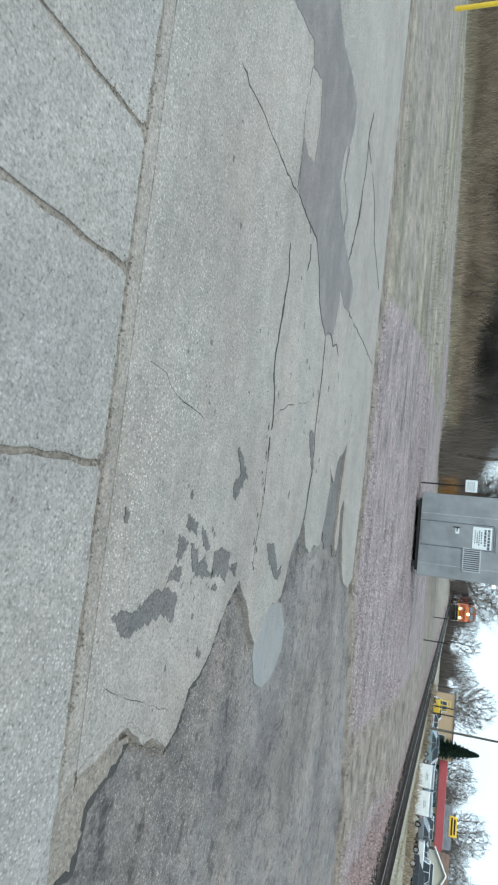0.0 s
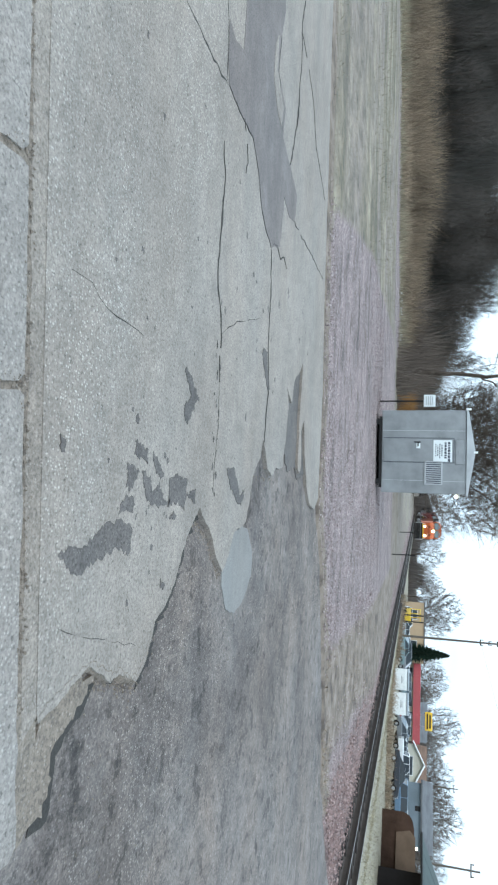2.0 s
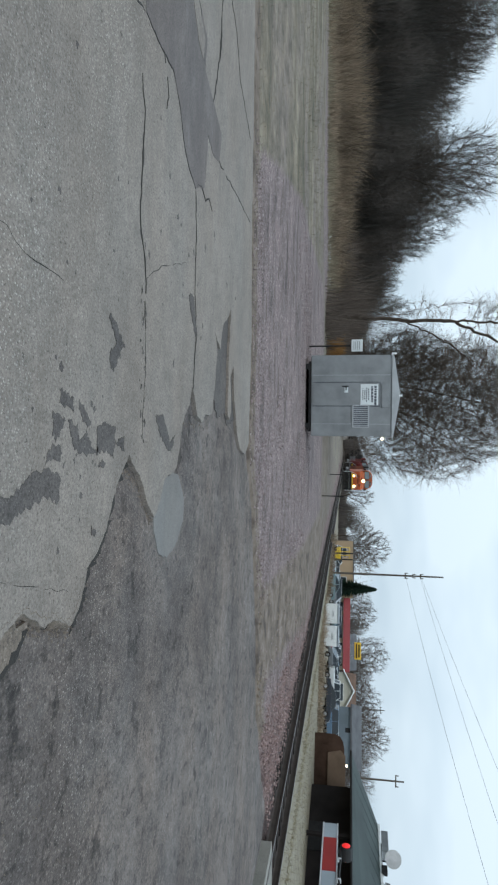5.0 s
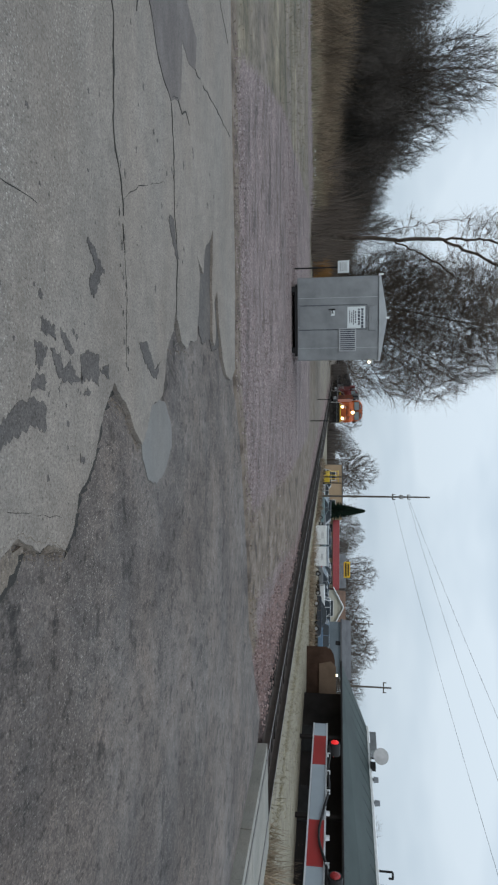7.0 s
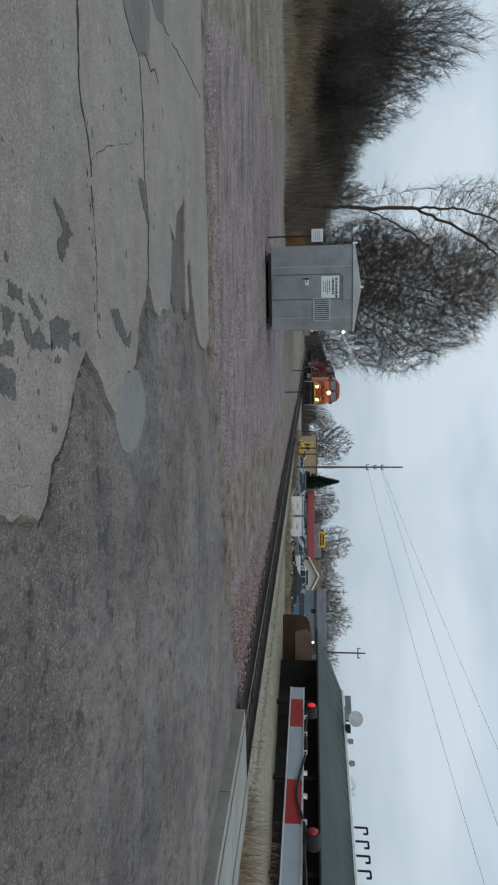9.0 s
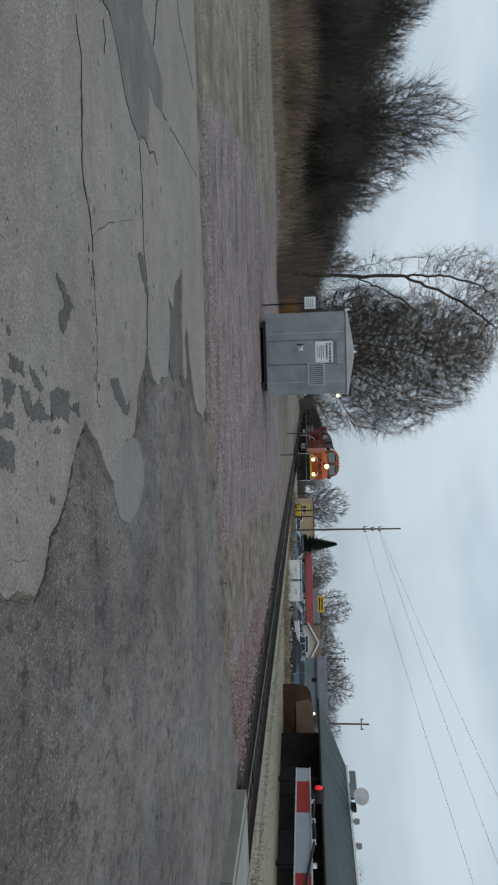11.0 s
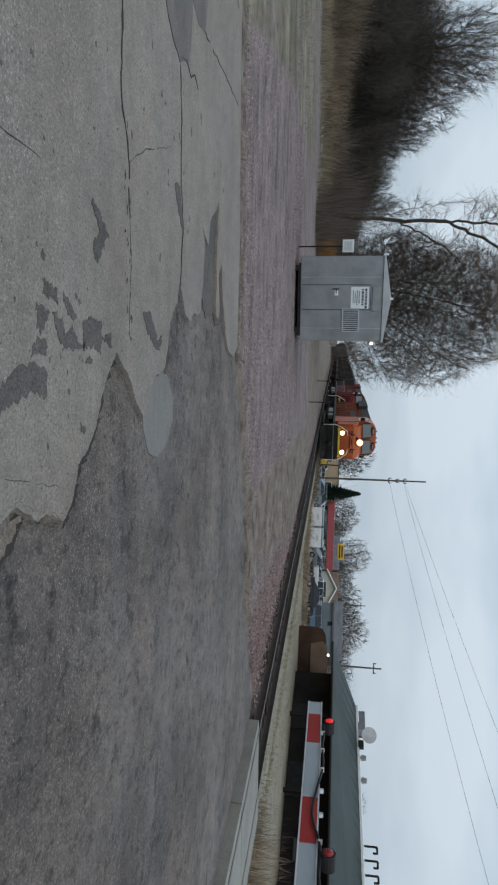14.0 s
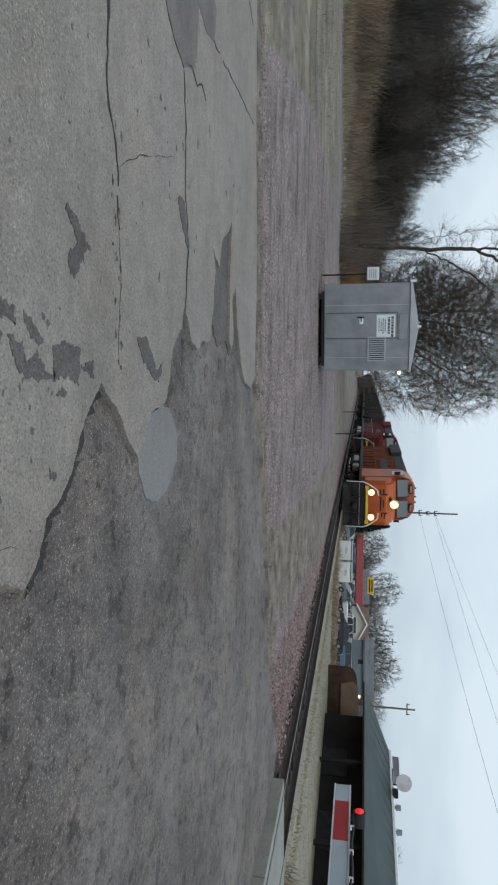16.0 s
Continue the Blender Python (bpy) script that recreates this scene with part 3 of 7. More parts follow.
def build_road():
    far = [(x, float(road_edge(x))) for x in (-90, -30, -14, -8.1, -5.8, -4.1, -2.4, -0.6, 0.35, 1.4, 2.4, 4.0, 5.1, 6.4)]
    bm = bmesh.new()
    outline = roughen(far, 0.25, 0.05, 3, False) + [(6.75, 12.6), (9.6, -9.0), (-90, -9.0)]
    prism(bm, outline, -0.3, -0.042)
    road = whole("road", bm, M["base"], "worn grey asphalt road with streaks", "road", kind="structure")
    # the paler overlay, broken away along its far side
    jag = [(0.95, 2.16), (0.84, 2.40), (0.79, 2.55), (0.83, 2.68), (0.89, 2.80), (0.87, 2.90), (0.95, 3.12), (0.87, 3.20), (0.75, 3.27), (0.63, 3.31), (0.55, 3.46), (0.41, 3.58), (0.23, 3.67), (0.05, 3.78), (-0.09, 3.93),
           (0.0, 4.08), (0.12, 4.28), (0.28, 4.47), (0.37, 4.60), (0.22, 4.74), (0.05, 4.84), (-0.08, 5.20), (-0.27, 5.29), (-0.53, 5.36), (-0.74, 5.60), (-0.92, 5.66), (-0.67, 5.90), (-0.62, 6.13), (-0.73, 6.31), (-0.79, 6.62)]
    tail = [(-0.98, 6.67), (-1.52, 6.80), (-1.74, 6.66), (-1.63, 6.98), (-1.91, 7.05), (-2.31, 7.56), (-1.70, 7.52), (-0.91, 7.55), (-0.86, 7.66), (-1.0, 7.78), (-1.43, 7.66), (-1.62, 7.84), (-1.2, 7.98), (-0.78, 8.25), (-0.57, 8.52), (-0.53, 9.01), (-0.72, 9.33)]
    edge = [(x, float(road_edge(x)) - 0.03) for x in (-1.6, -2.4, -4.1, -5.8, -8.1, -14, -30)]
    bm = bmesh.new()
    ring = roughen(roughen(jag + tail, 0.11, 0.022, 5, False), 0.03, 0.007, 6, False)
    prism(bm, ring + edge + [(-30, seam_y(-30) + 0.12), (-6, seam_y(-6) + 0.11), (0.9, seam_y(0.9) + 0.10)], -0.07, 0.0)
    part("overlay", bm, M["overlay"], road, "pale grey weathered paving with a broken edge")

    def flat(name, outline, top, material, label, seed, amount=0.012, step=0.06, low=-0.055):
        b = bmesh.new()
        prism(b, roughen(outline, step, amount, seed), low, top)
        part(name, b, material, road, label)

    flat("skim_patch", [(0.23, 4.66), (0.08, 4.85), (-0.04, 5.16), (-0.02, 5.40), (0.18, 5.62), (0.40, 5.64), (0.62, 5.40), (0.72, 5.12), (0.68, 4.88), (0.48, 4.70)], -0.034, M["skim"], "smooth blue-grey cement patch", 11, 0.01)
    old = [(-3.94, 3.76), (-3.62, 3.79), (-3.42, 3.85), (-3.44, 4.23), (-3.50, 4.60), (-3.34, 4.83), (-3.06, 5.04), (-2.96, 5.23), (-2.89, 5.5), (-3.09, 5.86), (-3.38, 5.92), (-3.73, 5.94), (-3.66, 6.22), (-3.77, 6.55), (-4.16, 6.60), (-4.24, 6.19),
           (-4.32, 5.72), (-4.70, 5.76), (-4.83, 5.38), (-5.25, 5.38), (-5.70, 5.50), (-5.98, 5.46), (-6.01, 5.07), (-5.89, 4.52), (-6.02, 4.14), (-6.15, 3.4), (-6.3, 2.4), (-4.9, 2.2), (-4.56, 2.97), (-4.84, 3.58), (-4.66, 3.70), (-4.84, 4.01), (-4.51, 4.14), (-4.02, 4.16), (-3.91, 3.95)]
    flat("asphalt_patch", old, 0.004, M["patch"], "darker purple-grey asphalt patch", 12, 0.015)
    flat("paving_remnant", [(-4.36, 5.60), (-4.62, 5.66), (-4.80, 5.30), (-5.2, 5.28), (-5.0, 5.16), (-4.6, 5.18), (-4.4, 5.4)], 0.008, M["overlay"], "pale remnant of paving", 13)
    chips = [
        [(0.10, 2.58), (0.08, 2.74), (0.11, 2.86), (0.20, 2.88), (0.26, 2.86), (0.23, 2.77), (0.22, 2.69), (0.25, 2.65), (0.28, 2.55), (0.31, 2.46), (0.36, 2.37), (0.34, 2.29), (0.31, 2.23), (0.26, 2.17), (0.23, 2.29), (0.23, 2.39), (0.16, 2.48)],
        [(0.07, 2.69), (0.0, 2.71), (-0.06, 2.77), (-0.05, 2.84), (-0.01, 2.90), (0.03, 2.83), (0.03, 2.74)],
        [(-0.11, 2.76), (-0.22, 2.74), (-0.21, 2.90), (-0.15, 2.86), (-0.11, 2.84)],
        [(-0.28, 2.81), (-0.36, 2.83), (-0.34, 2.98), (-0.27, 3.0), (-0.28, 2.90)],
        [(-0.21, 2.92), (-0.19, 3.04), (-0.11, 3.10), (-0.16, 3.17), (-0.10, 3.27), (-0.06, 3.37), (-0.03, 3.23), (-0.04, 3.10), (-0.06, 3.01)],
        [(-0.34, 3.06), (-0.29, 3.16), (-0.22, 3.24), (-0.20, 3.20), (-0.25, 3.08)],
        [(-0.21, 3.34), (-0.27, 3.45), (-0.25, 3.63), (-0.14, 3.65), (-0.06, 3.62), (-0.08, 3.46), (-0.05, 3.36), (-0.13, 3.36)],
        [(-0.16, 3.65), (-0.20, 3.81), (-0.12, 3.83), (-0.13, 3.71)],
        [(-0.01, 3.40), (-0.02, 3.50), (0.02, 3.48), (0.02, 3.41)],
        [(-0.46, 4.52), (-0.49, 4.71), (-0.39, 4.84), (-0.28, 4.95), (-0.35, 5.07), (-0.21, 5.01), (-0.23, 4.84), (-0.32, 4.65)],
        [(-0.99, 3.46), (-0.95, 3.55), (-0.89, 3.65), (-0.83, 3.71), (-0.75, 3.63), (-0.67, 3.60), (-0.61, 3.55), (-0.67, 3.50), (-0.73, 3.48), (-0.81, 3.58), (-0.89, 3.53), (-0.94, 3.44)],
        [(-1.79, 5.44), (-1.80, 5.61), (-1.63, 5.67), (-1.47, 5.78), (-1.44, 5.69), (-1.59, 5.54), (-1.73, 5.40)],
        [(0.40, 3.32), (0.41, 3.39), (0.45, 3.38), (0.44, 3.34)],
        [(-0.24, 2.07), (-0.23, 2.13), (-0.17, 2.13), (-0.18, 2.09)],
    ]

    flat("bare_strip", [(-2.45, 7.7), (-1.8, 6.5), (-1.3, 6.65), (-0.98, 6.8), (-0.8, 7.1), (-0.92, 7.45), (-0.78, 7.7), (-0.95, 8.2), (-1.75, 7.95)], -0.031, M["chip"], "dark strip where the paving has worn through", 16, 0.03)

    def jagged(c, seed):
        """Angular, broken outline."""
        r = random.Random(seed)
        out = []
        for (x0, y0), (x1, y1) in zip(c, c[1:] + c[:1]):
            k = max(1, int(math.hypot(x1 - x0, y1 - y0) / 0.018))
            big = 0.3 if abs(y0) < 5 else 0.5
            out += [(x0 + (x1 - x0) * j / k + r.uniform(-0.015, 0.015), y0 + (y1 - y0) * j / k + r.uniform(-0.045, 0.045) * big) for j in range(k)]
        return out

    for i, c in enumerate(chips):
        flat("chip", jagged(c, 60 + i), 0.0022 + 0.0002 * i, M["chip"], "dark chip where the paving has come away", 20 + i, 0.004, 0.02)
    flat("edge_gap", [(0.88, 2.70), (0.99, 2.61), (1.08, 2.46), (1.14, 2.40), (1.26, 2.40), (1.40, 2.38), (1.42, 2.24), (1.0, 2.2), (0.85, 2.5)], -0.0375, M["crack"], "dark gap at the foot of the crumbled edge", 15, 0.012, 0.04, -0.07)
    flat("crumbled_edge", [(0.84, 2.66), (0.96, 2.56), (1.05, 2.42), (1.12, 2.34), (1.25, 2.35), (1.36, 2.32), (1.38, 2.17), (1.17, 2.15), (0.97, 2.22), (0.83, 2.40)], -0.026, M["dirt"], "crumbled gritty edge of the paving", 14, 0.022, 0.03, -0.07)
    rng = random.Random(17)
    # dark strips below the broken edge: its contact shade painted in, with crumbled grit
    for a, b in ((3, 8), (7, 11), (10, 14)):
        run = roughen(jag[a : b + 1], 0.04, 0.008, a, False)
        outer = [(x + rng.uniform(0.015, 0.06), y + rng.uniform(0.05, 0.15)) for x, y in run]
        bm = bmesh.new()
        prism(bm, run + outer[::-1], -0.06, -0.0385 + 0.0004 * a / 3)
        part("edge_gap", bm, M["crack"], road, "dark strip of painted shade and grit at the foot of the edge")
    # crumbled brownish lip
    run = roughen(roughen(jag[:15], 0.06, 0.014, 41, False), 0.025, 0.006, 42, False)
    for a in range(0, len(run) - 8, 14):
        bm = bmesh.new()
        rows = []
        for i in range(a, min(len(run), a + 15)):
            p0, p1 = Vector(run[max(0, i - 1)]), Vector(run[min(len(run) - 1, i + 1)])
            d = (p1 - p0).normalized()
            out = Vector((d.y, -d.x))
            c = Vector(run[i])
            rows.append([bm.verts.new((*(c - out * rng.uniform(0.012, 0.045)), 0.0012)), bm.verts.new((*(c + out * rng.uniform(-0.002, 0.006)), -0.004 - rng.uniform(0, 0.006))),
                         bm.verts.new((*(c + out * rng.uniform(0.012, 0.022)), -0.024)), bm.verts.new((*(c + out * rng.uniform(0.02, 0.04)), -0.06))])
        for r0, r1 in zip(rows, rows[1:]):
            for k in range(3):
                bm.faces.new((r0[k], r1[k], r1[k + 1], r0[k + 1]))
        bmesh.ops.recalc_face_normals(bm, faces=bm.faces)
        part("crumbled_lip", bm, M["dirt"], road, "gritty brownish lip of the paving")
    rng = random.Random(31)
    for i in range(110):
        if i < 26:
            cx, cy, r = rng.gauss(-0.12, 0.2), rng.gauss(3.05, 0.33), rng.uniform(0.006, 0.022)
        else:
            cx, cy, r = rng.uniform(-3.0, 0.3), rng.uniform(2.3, 8.5), rng.uniform(0.007, 0.028)
        if (cy > 3.6 and cx > -0.5 - 0.15 * (cy - 3.6)) or (cy > 6.3 and cx > -2.5):
            continue
        c = [(cx + r * rng.uniform(0.3, 2.0) * math.cos(a), cy + r * rng.uniform(0.3, 1.4) * math.sin(a)) for a in [k * 0.9 for k in range(7)]]
        flat("pockmark", c, 0.0011 + 0.00001 * i, M["chip"], "", 90 + i, 0.006, 0.012)
    # worn holes along the main crack
    for i in range(22):
        f = i / 21
        cx, cy, r = -1.3 + 1.1 * f + rng.gauss(0, 0.03), 4.10 + 0.08 * f + rng.gauss(0, 0.045), rng.uniform(0.006, 0.018)
        c = [(cx + r * rng.uniform(0.6, 2.4) * math.cos(a), cy + r * rng.uniform(0.4, 1.2) * math.sin(a)) for a in [k * 0.9 for k in range(7)]]
        flat("pockmark", c, 0.0023 + 0.00001 * i, M["crack"] if i % 3 == 0 else M["chip"], "", 190 + i, 0.005, 0.012)
    cracks = [
        ([(-3.20, 2.3), (-3.28, 2.93), (-3.31, 3.26), (-3.36, 3.57), (-3.41, 3.84)], 0.011),
        ([(-2.91, 3.85), (-2.74, 3.94), (-2.51, 3.91), (-2.26, 3.93), (-1.81, 3.96), (-1.50, 4.10), (-1.08, 4.17)], 0.011),
        ([(-2.53, 3.90), (-2.36, 3.93), (-2.2, 3.93)], 0.020),
        ([(-1.08, 4.17), (-0.85, 4.20), (-0.50, 4.19), (-0.23, 4.21)], 0.006),
        ([(-2.89, 5.53), (-2.56, 5.57), (-1.86, 5.64), (-1.34, 5.74), (-0.9, 5.70)], 0.015),
        ([(-3.77, 6.57), (-3.85, 7.11), (-3.95, 7.71), (-4.11, 8.87)], 0.010),
        ([(-6.84, 6.48), (-6.26, 6.39), (-5.86, 6.47), (-5.16, 6.42), (-4.70, 6.32), (-4.24, 6.13)], 0.022),
        ([(-5.4, 6.45), (-5.16, 6.42), (-4.9, 6.37)], 0.045),
        ([(-1.46, 4.13), (-1.62, 4.38), (-1.70, 4.50), (-1.78, 4.68), (-2.04, 5.29)], 0.006),
        ([(-6.29, 6.43), (-6.23, 6.83), (-6.06, 7.35), (-5.63, 7.73), (-5.36, 8.69)], 0.010),
        ([(-0.97, 2.02), (-0.99, 2.2), (-0.93, 2.37), (-0.95, 2.78)], 0.0032),
        ([(0.59, 2.24), (0.65, 2.54), (0.71, 2.84), (0.76, 3.13)], 0.0022),
        ([(-2.93, 5.56), (-3.06, 5.75), (-3.0, 5.95), (-3.1, 6.1), (-3.02, 6.25)], 0.016),
        ([(-3.50, 4.32), (-3.32, 4.42), (-3.18, 4.50), (-3.05, 4.46)], 0.012),
        ([(-4.34, 5.70), (-4.55, 5.62), (-4.84, 5.37), (-5.3, 5.40)], 0.014),
        ([(-3.41, 3.80), (-3.90, 3.75), (-4.19, 3.66), (-4.66, 3.68)], 0.008),
        ([(-3.42, 3.85), (-3.44, 4.23), (-3.50, 4.60), (-3.34, 4.83), (-3.06, 5.04), (-2.96, 5.23), (-2.89, 5.5)], 0.008),
    ]
    rng = random.Random(8)
    for line, wide in cracks:
        pts = []
        q = 0.45 if wide < 0.01 else 0.85
        for (x0, y0), (x1, y1) in zip(line, line[1:]):
            k = max(2, int(math.hypot(x1 - x0, y1 - y0) / 0.07))
            pts += [(x0 + (x1 - x0) * i / k + q * rng.uniform(-0.024, 0.024), y0 + (y1 - y0) * i / k + q * rng.uniform(-0.016, 0.016) + q * 0.02 * math.sin(i * 0.45 + x0 * 7)) for i in range(k)]
        pts.append(line[-1])
        side = [], []
        for i, (x, y) in enumerate(pts):
            a, b = pts[max(0, i - 1)], pts[min(len(pts) - 1, i + 1)]
            d = Vector((b[0] - a[0], b[1] - a[1])).normalized()
            w = wide * 0.62 * rng.choice((0.25, 0.4, 0.6, 0.8, 1.0, 1.5)) * (0.3 if i in (0, len(pts) - 1) else 1)
            side[0].append((x - d.y * w, y + d.x * w))
            side[1].append((x + d.y * w, y - d.x * w))
        b = bmesh.new()
        for top in (0.0052 if line[0][0] < -2.85 and line[0][1] > 3.8 else 0.0017,):
            la = [b.verts.new((*q, top)) for q in side[0]]
            lb = [b.verts.new((*q, top)) for q in side[1]]
            for i in range(len(la) - 1):
                if i == 0 or rng.random() > (0.08 if wide < 0.01 else 0.02):
                    b.faces.new((la[i], lb[i], lb[i + 1], la[i + 1]))
            bmesh.ops.delete(b, geom=[v for v in b.verts if not v.link_faces], context="VERTS")
        bmesh.ops.recalc_face_normals(b, faces=b.faces)
        ret = bmesh.ops.extrude_face_region(b, geom=list(b.faces))
        for v in ret["geom"]:
            if isinstance(v, bmesh.types.BMVert):
                v.co.z -= 0.06
        bmesh.ops.recalc_face_normals(b, faces=b.faces)
        part("crack", b, M["crack"], road, "dark weathered crack")


def build_pavement():
    bm = bmesh.new()
    prism(bm, [(-30, seam_y(-30) + 0.13), (-30, -9), (1.8, -9)] + roughen([(2.0, -2.0), (1.85, 0.4), (1.8, 1.2), (1.55, 1.85), (1.40, 2.14), (1.02, seam_y(1.02) + 0.1)], 0.08, 0.03, 2, False), -0.3, -0.004)
    walk_base = whole("pavement", bm, M["dirt"], "gritty dirt bed between concrete slabs", "pavement", kind="structure")
    xs = [-8.0, -7.0, -6.1, -5.2, -4.4, -3.55, -2.7, -1.95, -1.29, -0.41, 1.40]
    for a, b in zip(xs, xs[1:]):
        for row in range(3):
            hi, lo = -0.03 - row * 1.95, -1.93 - row * 1.95
            lean = 0.42
            g = 0.016

            def q(x, d):
                return x - lean * d * 0.45 + (0.03 if d else 0), seam_y(x) + d

            c = 0.04
            ring = [q(a + g, lo), q(b - g, lo), q(b - g, hi - c), q(b - g - c * 0.8, hi), q(a + g + c * 0.5, hi), q(a + g, hi - c)]
            bm = bmesh.new()
            prism(bm, roughen(ring, 0.09, 0.009, int(a * 10) + row), -0.12, 0.004)
            part("slab", bm, M["concrete"], walk_base)
    bm = bmesh.new()
    prism(bm, roughen([(-8, seam_y(-8) + 0.0), (1.0, seam_y(1.0) + 0.0), (0.92, seam_y(0.92) + 0.105), (-8, seam_y(-8) + 0.115)], 0.12, 0.01, 77), -0.1, -0.003)
    part("mortar_strip", bm, M["mortar"], walk_base, "gritty strip along the slabs")


def build_track():
    a, b = -14.0, 480.0
    turn = pose(0, 0, 0, 0, 0, TRACK_TURN)
    track_ob = thing("railway_track", Matrix.Identity(4), "rusty railway rails on dark wooden ties", "railway")
    track_ob["kind"] = "structure"
    for side in (-0.75, 0.75):
        bm = bmesh.new()
        prof = [(-0.07, -0.17), (0.07, -0.17), (0.02, -0.14), (0.012, -0.045), (0.036, -0.035), (0.036, -0.004), (-0.036, -0.004), (-0.036, -0.035), (-0.012, -0.045), (-0.02, -0.14)]
        ends = [[bm.verts.new(track(s, side + x, z)) for x, z in prof] for s in (a, b)]
        for i in range(len(prof)):
            j = (i + 1) % len(prof)
            bm.faces.new((ends[0][i], ends[0][j], ends[1][j], ends[1][i]))
        bmesh.ops.recalc_face_normals(bm, faces=bm.faces)
        rail = part("rail", bm, M["rail"], track_ob)
        bm = bmesh.new()
        q = [bm.verts.new(track(s, side + x, 0.001)) for s, x in ((a, -0.034), (a, 0.034), (b, 0.034), (b, -0.034))]
        bm.faces.new(q)
        ret = bmesh.ops.extrude_face_region(bm, geom=list(bm.faces))
        for v in ret["geom"]:
            if isinstance(v, bmesh.types.BMVert):
                v.co.z -= 0.004
        bmesh.ops.recalc_face_normals(bm, faces=bm.faces)
        part("rail_head", bm, M["rail_top"], rail, "worn shiny rail head")
    bm = bmesh.new()
    box(bm, 0, 0, -0.32, 2.6, 0.23, 0.17, 0.012)
    tie = finish("tie", bm, M["tie"])
    rng = random.Random(4)
    s = 14.0
    while s < 150:
        ob = new("tie", tie)
        ob.matrix_basis = Matrix.Translation(track(s, rng.uniform(-0.04, 0.04), rng.uniform(-0.01, 0.012))) @ turn @ pose(0, 0, 0, 0, 0, rng.uniform(-1.5, 1.5))
        ob.parent = track_ob
        s += 0.55
    # concrete crossing panels beside and between the rails
    panels = thing("level_crossing", Matrix.Identity(4), "concrete level crossing panels beside steel rails", "crossing")
    panels["kind"] = "structure"
    for lo, hi, kind in ((-1.075, -0.83, "panel"), (-0.67, 0.67, "panel"), (0.83, 1.37, "panel")):
        for k in range(7):
            s1 = 12.2 - k * 2.46
            s0 = s1 - 2.43
            bm = bmesh.new()
            co = [(s0, lo), (s0, hi), (s1, hi), (s1, lo)]
            low = [bm.verts.new(track(s, x, -0.22)) for s, x in co]
            top = [bm.verts.new(track(s, x, -0.003)) for s, x in co]
            bm.faces.new(top)
            for i in range(4):
                j = (i + 1) % 4
                bm.faces.new((low[i], low[j], top[j], top[i]))
            bmesh.ops.recalc_face_normals(bm, faces=bm.faces)
            part("panel", bm, M["panel"], panels)


def build_stones():
    """Loose crushed stone on the lot and the ballast shoulder."""
    rng = np.random.default_rng(5)
    n = 34000
    x = np.r_[rng.uniform(-8, 3.2, n // 2), rng.uniform(1.0, 8.2, n // 2)]
    y = np.r_[9.3 + 12 * rng.random(n // 2) ** 1.5, 10.5 + 17 * rng.random(n // 2) ** 1.5]
    st, di, sw = cover(x, y)
    p = TN[0] * (x - FOOT[0]) + TN[1] * (y - FOOT[1])
    ok = (rng.random(n) < st * 1.1) & (y > road_edge(x) + 0.05) & (p < 8.6)
    x, y, p = x[ok], y[ok], p[ok]
    loose_stones("crushed_stone", x[p < 5.8], y[p < 5.8], 0.008, 0.024, stone_material("loose_stone", (1, 1, 1)), "loose crushed pink and grey stone", 5)
    loose_stones("ballast", x[p >= 5.8], y[p >= 5.8], 0.016, 0.042, stone_material("ballast_stone", (0.88, 0.77, 0.73)), "coarse reddish-brown ballast stones beside the track", 6)


def loose_stones(name, x, y, small, large, material, label, seed):
    rng = np.random.default_rng(seed)
    k = len(x)
    size = rng.uniform(small, large, k)
    base = np.array([(1, 0, 0), (-0.5, 0.87, 0), (-0.5, -0.87, 0), (0.2, 0.1, 0.8), (-0.1, -0.1, -0.5)])
    tri = np.array([(0, 1, 3), (1, 2, 3), (2, 0, 3), (1, 0, 4), (2, 1, 4), (0, 2, 4)])
    ang = rng.uniform(0, 6.28, k)
    c, s = np.cos(ang), np.sin(ang)
    jit = 1 + rng.uniform(-0.35, 0.35, (k, 5, 3))
    v = base[None] * jit * size[:, None, None]
    vx = v[..., 0] * c[:, None] - v[..., 1] * s[:, None] + x[:, None]
    vy = v[..., 0] * s[:, None] + v[..., 1] * c[:, None] + y[:, None]
    vz = v[..., 2] + (lay(x, y) + size * 0.2 + 0.004)[:, None]
    verts = np.stack([vx, vy, vz], -1).reshape(-1, 3)
    faces = (tri[None] + 5 * np.arange(k)[:, None, None]).reshape(-1, 3).tolist()
    tagged(new(name, from_arrays(name, verts, faces, material)), label, "gravel", kind="stuff")


